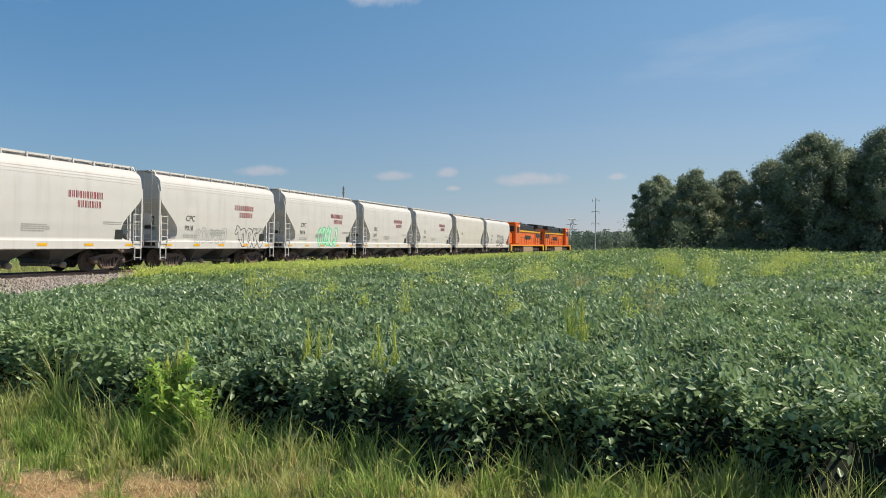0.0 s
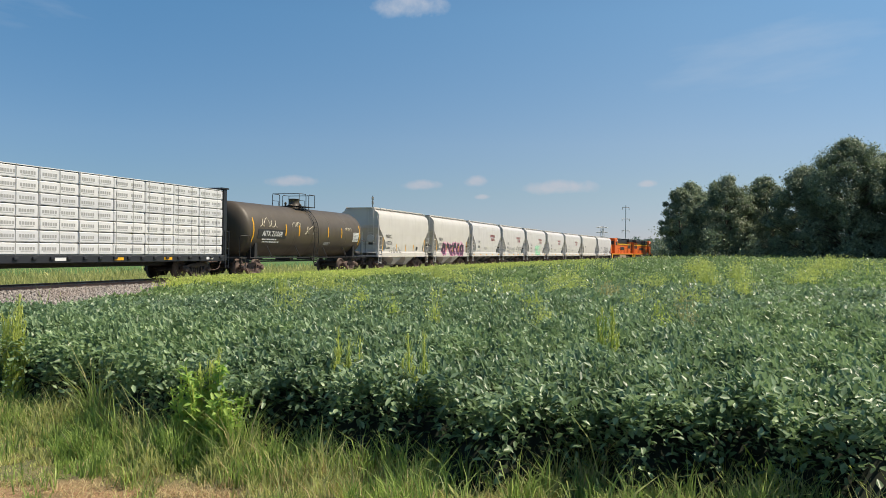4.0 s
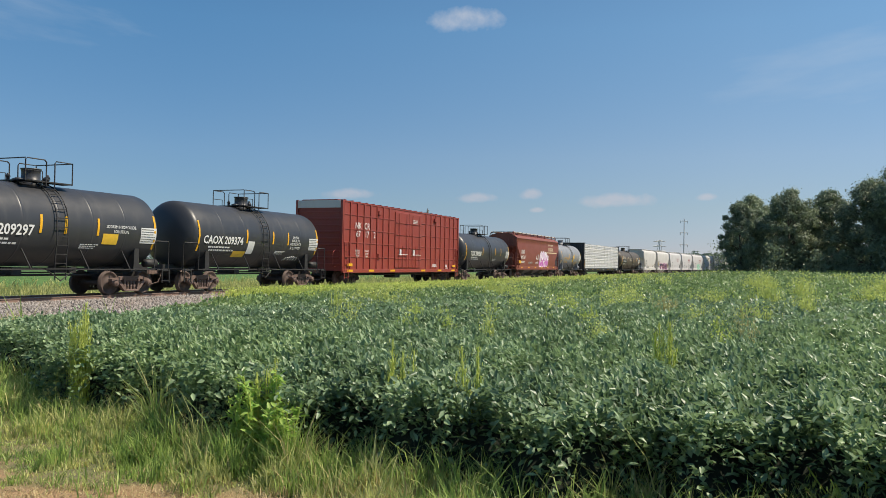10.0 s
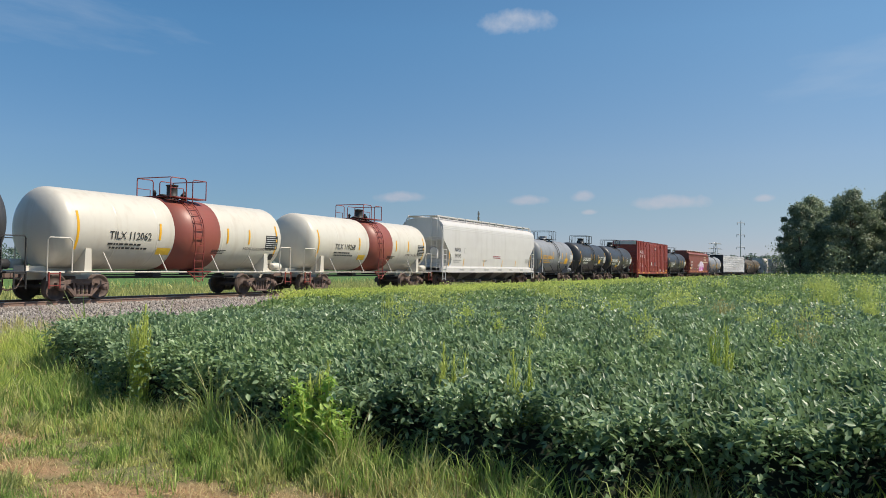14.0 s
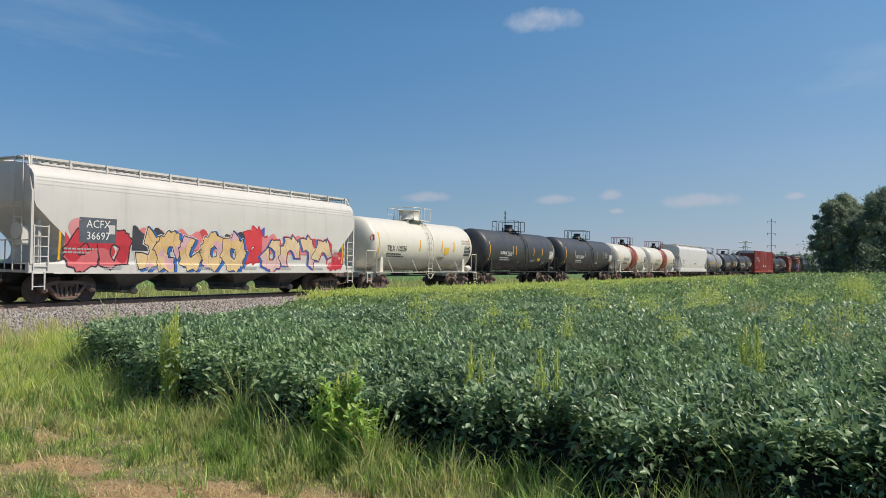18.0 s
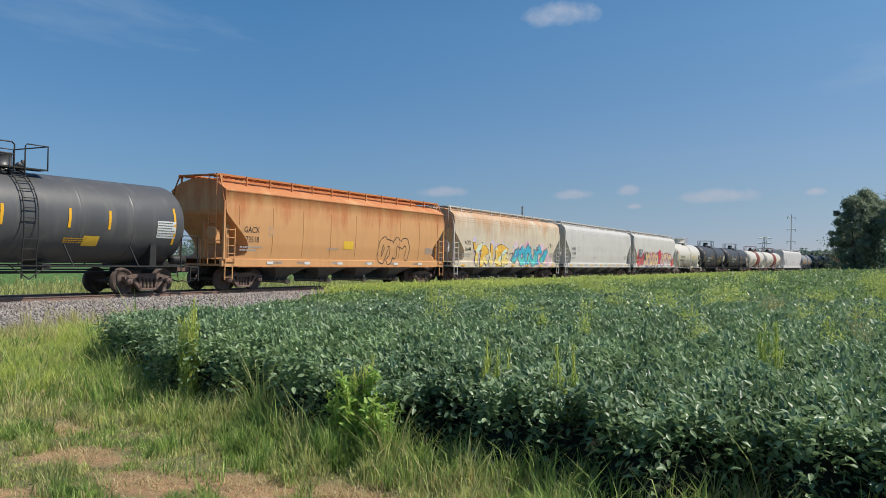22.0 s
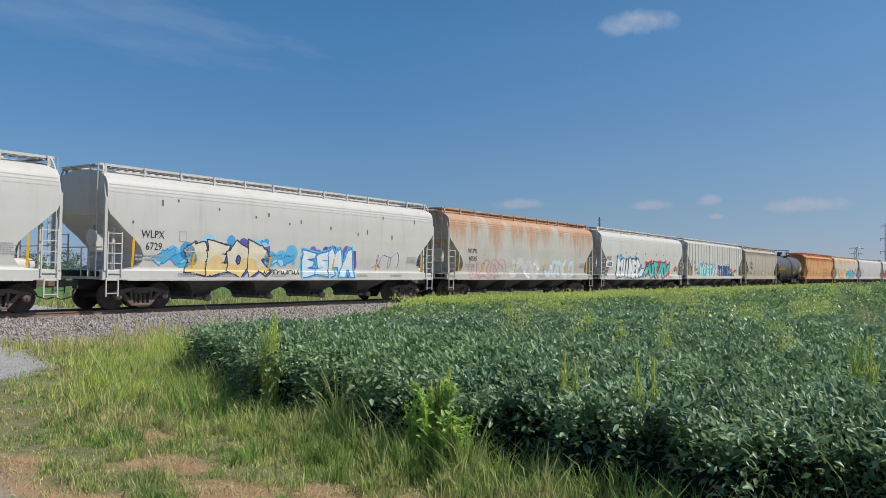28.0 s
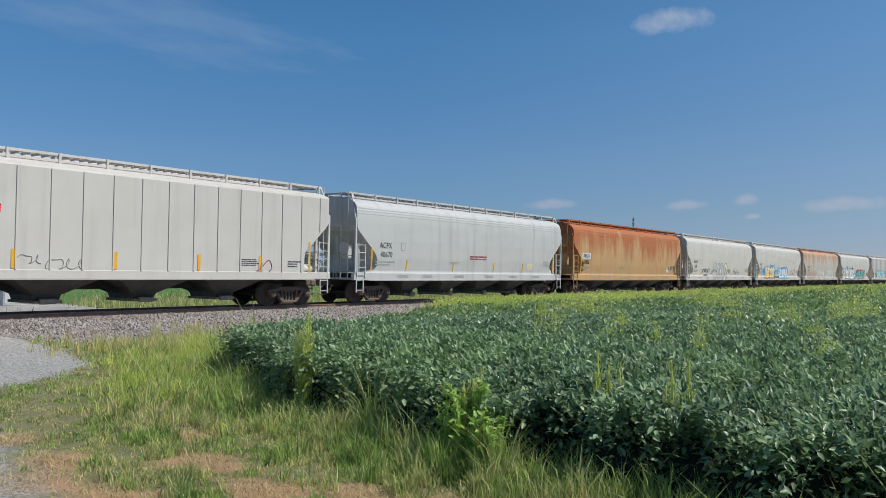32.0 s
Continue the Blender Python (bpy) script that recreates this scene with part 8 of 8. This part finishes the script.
mural(car, -4.9, 0.7, 1.05, 2.55, sf, 102, "*****", ((0.66, 0.44, 0.20), (0.70, 0.50, 0.27), (0.62, 0.36, 0.40)), (0.03, 0.025, 0.04), fat=0.198, edge=0.04, drop=((0.03, 0.13, 0.42), 0.14, -0.06), halo=((0.70, 0.68, 0.64), 0.03),
      above=((0.55, 0.06, 0.07), (0.66, 0.20, 0.19), (0.05, 0.05, 0.06)), veins=(0.45, 0.27, 0.13), out=0.010)
mural(car, 0.75, 1.95, 1.35, 2.75, sf, 105, "*", ((0.62, 0.05, 0.06), (0.62, 0.05, 0.06)), (0.42, 0.02, 0.03), fat=0.253, cloud=((0.62, 0.05, 0.06), (0.60, 0.58, 0.55)), above=((0.10, 0.09, 0.36),))
mural(car, 2.0, 6.9, 1.05, 2.55, sf, 103, "****", ((0.68, 0.50, 0.30), (0.66, 0.44, 0.42), (0.70, 0.56, 0.36)), (0.03, 0.025, 0.05), fat=0.198, edge=0.04, drop=((0.06, 0.12, 0.42), -0.12, -0.05), halo=((0.58, 0.06, 0.08), 0.04),
      above=((0.55, 0.06, 0.07), (0.64, 0.22, 0.22)), veins=(0.50, 0.30, 0.18), out=0.010)
graffiti(car, 7.3, 1.45, 1.9, 1.1, sf, 113, 3, (0.50, 0.03, 0.05), (0.60, 0.30, 0.32), fat=0.10, edge=0.0, cell=0.03, cloud=[(0.52, 0.04, 0.06), (0.60, 0.16, 0.18)])
long_hopper(-36.2, -17.4, "clean pale grey hopper car with four bays", PALE_GREY, "MULX", "91498", cut=cut_straight, tx=-0.39, strips=(), posts=1.2)
for i in range(7):
    panel(TRAIN[-1][0], -7.9 + i * 2.6, 1.16, 0.55, 0.11, YELLOW, lambda z: 1.55, "reflector")
car, L, sf = long_hopper(-55.2, -37.4, "stained cream hopper car with yellow and teal graffiti", CREAM, "ACFX", "36644", strips=(), trim=CEMENT_WHITE, walk_mat=PALE_GREY)
mural(car, -6.2, -0.9, 1.05, 2.55, sf, 202, "TRISE", ((0.80, 0.46, 0.07), (0.80, 0.62, 0.22), (0.62, 0.72, 0.62)), (0.03, 0.025, 0.03), fat=0.194, edge=0.035, drop=((0.05, 0.03, 0.03), -0.08, -0.03), halo=((0.78, 0.76, 0.72), 0.03),
      cloud=((0.46, 0.34, 0.50), (0.60, 0.50, 0.62)), dots=(0.80, 0.70, 0.46))
mural(car, -0.1, 6.2, 1.05, 2.50, sf, 203, ">****>", ((0.07, 0.42, 0.55), (0.14, 0.60, 0.55), (0.10, 0.30, 0.55)), (0.02, 0.04, 0.12), fat=0.190, edge=0.035, drop=((0.30, 0.22, 0.20), -0.16, 0.02), halo=((0.62, 0.45, 0.60), 0.02),
      cloud=((0.66, 0.38, 0.52), (0.72, 0.55, 0.60)), dots=(0.20, 0.62, 0.66))
scrawl(car, -0.3, 1.95, 0.7, 0.25, sf, 61, BLACK_MARK, 0.016)
scrawl(car, 4.3, 2.35, 0.5, 0.2, sf, 62, RED_MARK, 0.016)
graffiti(car, 6.6, 1.55, 1.5, 1.0, sf, 204, 2, (0.66, 0.42, 0.52), (0.66, 0.42, 0.52), fat=0.12, edge=0.0, cell=0.03, cloud=[(0.66, 0.44, 0.54), (0.72, 0.58, 0.62)])
for i in range(7):
    panel(car, -7.6 + i * 2.5, 1.10, 0.5, 0.10, YELLOW, lambda z: 1.56, "reflector")
scrawl(car, 6.9, 2.7, 0.6, 0.4, sf, 2, BLACK_MARK, 0.014)
car, L, sf = long_hopper(-74.4, -56.3, "heavily rusted orange hopper car", RUST_ORANGE, "GACX", "73518", style="eaved", strips=(), seams=9, eave=False, tx=-0.41)
graffiti(car, 3.5, 1.85, 3.6, 1.5, sf, 21, 4, (0.42, 0.25, 0.12), (0.05, 0.04, 0.04), fat=0.20, edge=0.045, hollow=True)
panel(car, -0.6, 2.05, 0.8, 0.4, YELLOW_PANEL, sf)
for i in range(6):
    panel(car, -6.2 + i * 2.5, 1.16, 0.4, 0.12, WHITE_PANEL, lambda z: 1.52, "reflector")
car, L, sf = tank_car(-89.9, -75.5, "dusty black tank car with amber numbers", TANK_DUSTY, "UTLX 664437", AMBER_MARK, txt_x=-0.31, size=0.46, frame_mat=STEEL_DARK, dome=0.1, truck=2.1, strips=(-0.93, -0.36, -0.12, 0.24, 0.48, 0.93))
bars(car, -0.33 * L, 2.62, 1, 1.3, AMBER_MARK, sf, 0.10, 0.05, seed=8)
panel(car, 0.17 * L, 1.85, 0.6, 0.34, YELLOW_PANEL, sf)
car, L = stock("covered_hopper", "clean tan covered hopper car with weld seams", "hopper car", -105.4, -90.5, "freight cars")
sf = hopper(car, L, "eaved", TAN_GREY, 3, truck=1.75, walk_z=4.70, round_outlets=False, seams=9, eave=False)
letter(car, "CBFX", -4.95, 2.72, 0.44, BLACK_MARK, surface=sf)
letter(car, "353026", -4.75, 2.25, 0.44, BLACK_MARK, surface=sf)
bars(car, -5.0, 1.75, 2, 1.2, BLACK_MARK, sf, 0.07, 0.06, seed=2)
panel(car, -6.45, 1.62, 0.55, 0.24, YELLOW, sf, "reflector")
for x in (-3.5, -0.6, 1.9, 4.6, 6.9):
    panel(car, x, 1.48, 0.5, 0.12, YELLOW, sf, "reflector")
panel(car, 0.9, 1.72, 0.3, 0.2, WHITE_PANEL, sf)

# ------- ribbed hopper and the rest
car, L = stock("covered_hopper", "white ribbed hopper car with blue graffiti", "hopper car", -125.8, -106.8, "freight cars")
sf = hopper(car, L, "flat", CEMENT_WHITE, 4, cut=cut_straight, walk_z=4.76, posts=1.7, ribs=21, round_outlets=False, eave=False, walk_mat=PALE_GREY)
rib = lambda z: 1.565
for t, x, z in (("PL", -8.05, 2.55), ("CX", -7.15, 2.55), ("46", -8.05, 2.1), ("44", -7.15, 2.1), ("3", -6.3, 2.1)):
    letter(car, t, x, z, 0.42, BLACK_MARK, surface=rib)
mural(car, -5.7, -0.8, 1.12, 2.45, rib, 301, "MYET/", ((0.40, 0.72, 0.70), (0.46, 0.75, 0.74), (0.16, 0.50, 0.58)), (0.03, 0.12, 0.38), fat=0.190, edge=0.06, drop=((0.06, 0.30, 0.50), 0.10, -0.03), cloud=((0.82, 0.48, 0.06),), above=((0.82, 0.48, 0.06),))
mural(car, 0.3, 5.0, 1.12, 2.40, rib, 302, "TUNEL", ((0.03, 0.055, 0.19), (0.035, 0.08, 0.25)), (0.05, 0.20, 0.36), fat=0.182, edge=0.03, halo=((0.62, 0.76, 0.76), 0.09), cloud=((0.64, 0.06, 0.14),), above=((0.64, 0.06, 0.14),), drop=((0.03, 0.055, 0.19), -0.06, -0.02))
mural(car, 5.0, 5.9, 1.12, 1.75, rib, 303, "*", ((0.03, 0.055, 0.19),), (0.55, 0.70, 0.72), fat=0.238, edge=0.06, cloud=((0.64, 0.06, 0.14),))
scrawl(car, 0.1, 1.55, 0.5, 0.35, rib, 64, BLACK_MARK, 0.022)
scrawl(car, -6.9, 1.95, 0.8, 0.3, rib, 65, BLACK_MARK, 0.022)
scrawl(car, 6.6, 1.95, 1.3, 0.5, rib, 4, BLACK_MARK, 0.02)
scrawl(car, -6.3, 1.6, 0.8, 0.3, rib, 5, BLACK_MARK, 0.02)
for x in (-8.6, 5.6, 7.9):
    strip(car, x, 1.2, 2.1, rib, 0.1)
car, L, sf = long_hopper(-145.0, -127.1, "white hopper car with white and teal graffiti", CEMENT_WHITE, "WLPX", None, strips=(0.44,), tx=-0.42)
panel(car, -7.4, 2.1, 1.3, 0.45, WHITE_PANEL, sf, "number_panel")
letter(car, "6828", -7.4, 2.1, 0.42, BLACK_MARK, surface=lambda z: sf(z) + 0.01)
mural(car, -6.0, -1.4, 1.05, 2.55, sf, 401, "RUINER", ((0.78, 0.78, 0.78),), (0.015, 0.015, 0.02), fat=0.214, edge=0.05, drop=((0.015, 0.015, 0.02), -0.09, 0.04), cloud=((0.05, 0.30, 0.62), (0.20, 0.52, 0.74)))
mural(car, -1.5, -0.5, 1.05, 1.95, sf, 404, ">", ((0.78, 0.78, 0.78),), (0.015, 0.015, 0.02), fat=0.190, edge=0.05, cloud=((0.05, 0.30, 0.62),))
mural(car, -0.2, 5.5, 1.05, 2.45, sf, 402, ">*T/*>", ((0.09, 0.50, 0.47), (0.16, 0.58, 0.53)), (0.015, 0.03, 0.04), fat=0.186, edge=0.045, drop=((0.015, 0.03, 0.04), -0.12, 0.03), halo=((0.60, 0.04, 0.06), 0.05), cloud=((0.60, 0.04, 0.06), (0.66, 0.10, 0.11)), above=((0.60, 0.05, 0.07),))
scrawl(car, -2.2, 2.6, 0.9, 0.16, sf, 66, BLACK_MARK, 0.02)
scrawl(car, 0.4, 2.1, 0.5, 0.3, sf, 67, BLACK_MARK, 0.02)
scrawl(car, 6.9, 1.9, 0.7, 0.5, sf, 68, RED_MARK, 0.025)
scrawl(car, -8.0, 1.4, 0.6, 0.35, sf, 69, BLACK_MARK, 0.025)
for x in (-4.3, -2.2, -0.2, 2.2, 3.9, 7.4):
    panel(car, x, 3.0, 0.16, 0.12, CAST, sf, "rust_patch")
car, L, sf = long_hopper(-164.3, -146.3, "white hopper car streaked with rust", RUST_WHITE, "WLPX", "60545", tx=-0.37)
graffiti(car, -5.0, 1.6, 4.4, 1.3, sf, 501, 5, (0.7, 0.5, 0.5), (0.62, 0.20, 0.24), fat=0.14, edge=0.045, hollow=True)
graffiti(car, -0.9, 1.65, 4.2, 1.3, sf, 502, 4, (0.60, 0.58, 0.56), (0.50, 0.49, 0.48), fat=0.2, edge=0.04)
graffiti(car, 3.8, 1.65, 4.6, 1.35, sf, 503, 5, (0.60, 0.62, 0.62), (0.42, 0.48, 0.53), fat=0.18, edge=0.06)
car, L, sf = long_hopper(-183.6, -165.5, "white hopper car with blue and cream graffiti", CEMENT_WHITE, "WLPX", "6729", tx=-0.40)
mural(car, -7.1, -5.6, 1.45, 2.1, sf, 603, ">>", ((0.10, 0.42, 0.70), (0.30, 0.62, 0.78)), (0.05, 0.20, 0.50), fat=0.174, edge=0.03, cloud=((0.14, 0.46, 0.72),))
mural(car, -5.9, -2.1, 1.12, 2.42, sf, 601, "SEOR", ((0.74, 0.66, 0.50), (0.76, 0.56, 0.26)), (0.03, 0.03, 0.04), fat=0.202, edge=0.05, drop=((0.10, 0.10, 0.36), 0.08, -0.04), cloud=((0.08, 0.34, 0.66), (0.30, 0.62, 0.76)), above=((0.14, 0.10, 0.38),))
mural(car, -2.2, -0.7, 1.5, 2.0, sf, 604, ">>", ((0.10, 0.42, 0.70), (0.36, 0.66, 0.78)), (0.05, 0.20, 0.50), fat=0.158, edge=0.03, cloud=((0.14, 0.46, 0.72),))
mural(car, -0.2, 3.0, 1.08, 2.25, sf, 602, "ESMA", ((0.74, 0.77, 0.78), (0.66, 0.76, 0.80)), (0.04, 0.20, 0.52), fat=0.170, edge=0.055, halo=((0.10, 0.50, 0.72), 0.05), cloud=((0.14, 0.07, 0.32), (0.20, 0.12, 0.40)), above=((0.12, 0.07, 0.30),))
scrawl(car, 5.2, 2.0, 1.8, 0.9, sf, 14, spray((0.42, 0.30, 0.55)), 0.022)
scrawl(car, -1.3, 1.35, 2.0, 0.25, sf, 3, BLACK_MARK, 0.02)
for i in range(14):
    panel(car, -8 + 16 * ((i * 0.37) % 1), 2.9 + 1.0 * ((i * 0.61) % 1), 0.07, 0.09 + 0.06 * (i % 3), CAST, sf, "rust_patch")
car, L, sf = long_hopper(-202.8, -184.9, "white hopper car with grey outline graffiti", CEMENT_WHITE, "GGCX", "1385", tx=-0.385)
graffiti(car, -0.6, 1.75, 4.0, 1.65, sf, 701, 4, (0.50, 0.50, 0.48), (0.06, 0.06, 0.07), fat=0.24, edge=0.04)
scrawl(car, -4.4, 1.85, 1.7, 0.45, sf, 21, BLACK_MARK, 0.022)
scrawl(car, -4.3, 1.45, 0.9, 0.22, sf, 22, BLACK_MARK, 0.018)
scrawl(car, -2.7, 1.7, 0.5, 0.4, sf, 23, BLACK_MARK, 0.016)
scrawl(car, 1.7, 1.8, 0.7, 0.5, sf, 24, BLACK_MARK, 0.016)
scrawl(car, 3.8, 1.75, 2.0, 0.5, sf, 25, GREY_MARK, 0.018)
car, L, sf = long_hopper(-222.2, -204.1, "tan hopper car rusted over its upper half", RUST_TAN, None, "68806", tx=-0.405)
panel(car, -7.25, 2.52, 1.15, 0.36, WHITE_PANEL, sf, "number_panel")
letter(car, "AEQX", -7.25, 2.52, 0.33, BLACK_MARK, surface=lambda z: sf(z) + 0.01)
scrawl(car, 6.9, 2.0, 1.2, 0.5, sf, 31, BLACK_MARK, 0.02)
panel(car, 6.3, 1.7, 0.4, 0.3, WHITE_PANEL, sf)
car, L, sf = long_hopper(-241.6, -223.6, "weathered pale grey hopper car", OLD_GREY, "ACFX", "40670", tx=-0.39)
bars(car, 0.2, 2.15, 2, 1.5, RED_MARK, sf, 0.07, 0.05, seed=8)
panel(car, 5.3, 1.75, 0.6, 0.35, CREAM_MARK, sf)
car, L = stock("covered_hopper", "clean white ribbed hopper car", "hopper car", -262.0, -243.0, "freight cars")
sf = hopper(car, L, "flat", CEMENT_WHITE, 4, cut=cut_straight, walk_z=4.80, posts=1.55, ribs=19, round_outlets=False, eave=False, walk_mat=PALE_GREY)
for x in (-6.1, -3.03, 0.08, 3.17, 5.84):
    strip(car, x, 1.35, 1.9, rib, 0.11)
strip(car, 8.32, 1.3, 2.5, rib, 0.09)
scrawl(car, -2.5, 1.75, 0.7, 0.5, rib, 41, GREY_MARK, 0.014)
scrawl(car, -1.4, 1.65, 1.1, 0.6, rib, 42, GREY_MARK, 0.014)
scrawl(car, 6.1, 1.65, 0.6, 0.6, rib, 43, RED_MARK, 0.018)
bars(car, 5.3, 1.75, 4, 0.8, BLACK_MARK, rib, 0.03, 0.04, seed=3)
bars(car, 7.5, 1.7, 3, 0.6, BLACK_MARK, rib, 0.04, 0.05, seed=4)


# ---------------------------------------------------------------- what moves
def run(t):
    """How far the train has come: it speeds up slowly."""
    x = t - 16
    return 16.0952 * x + 0.081947 * x * x / 2 - 0.0025431 * x ** 3 / 6


def on_rails(s):
    turn = SHARP * max(s - BEND, 0.0)
    return Matrix.Translation(plan(s, float(swing(s)), RAIL_Z)) @ pose(0, 0, 0, 0, 0, 90 - math.degrees(HEAD + math.atan(turn)))


def motions():
    for car, at in TRAIN:
        walk(car, [(t, on_rails(at + run(t))) for t in range(0, 33, 2)])


# ---------------------------------------------------------------- ties, one by one
tie_mesh = Geo().box(-0.115, 0.115, -1.32, 1.32, -0.09, 0.085, 0.012).mesh("tie", TIE_WOOD)
for i in range(286):
    part("tie", tie_mesh, None, TRACK_OB, "", Matrix.Translation(plan(2 + i * 0.53, float(swing(2 + i * 0.53)), RAIL_Z - 0.172 - 0.085 + 0.006 * math.sin(i * 1.7))) @ pose(0, 0, 0, 0, 0, 90 - math.degrees(HEAD) + 0.8 * math.sin(i * 2.3)))

motions()
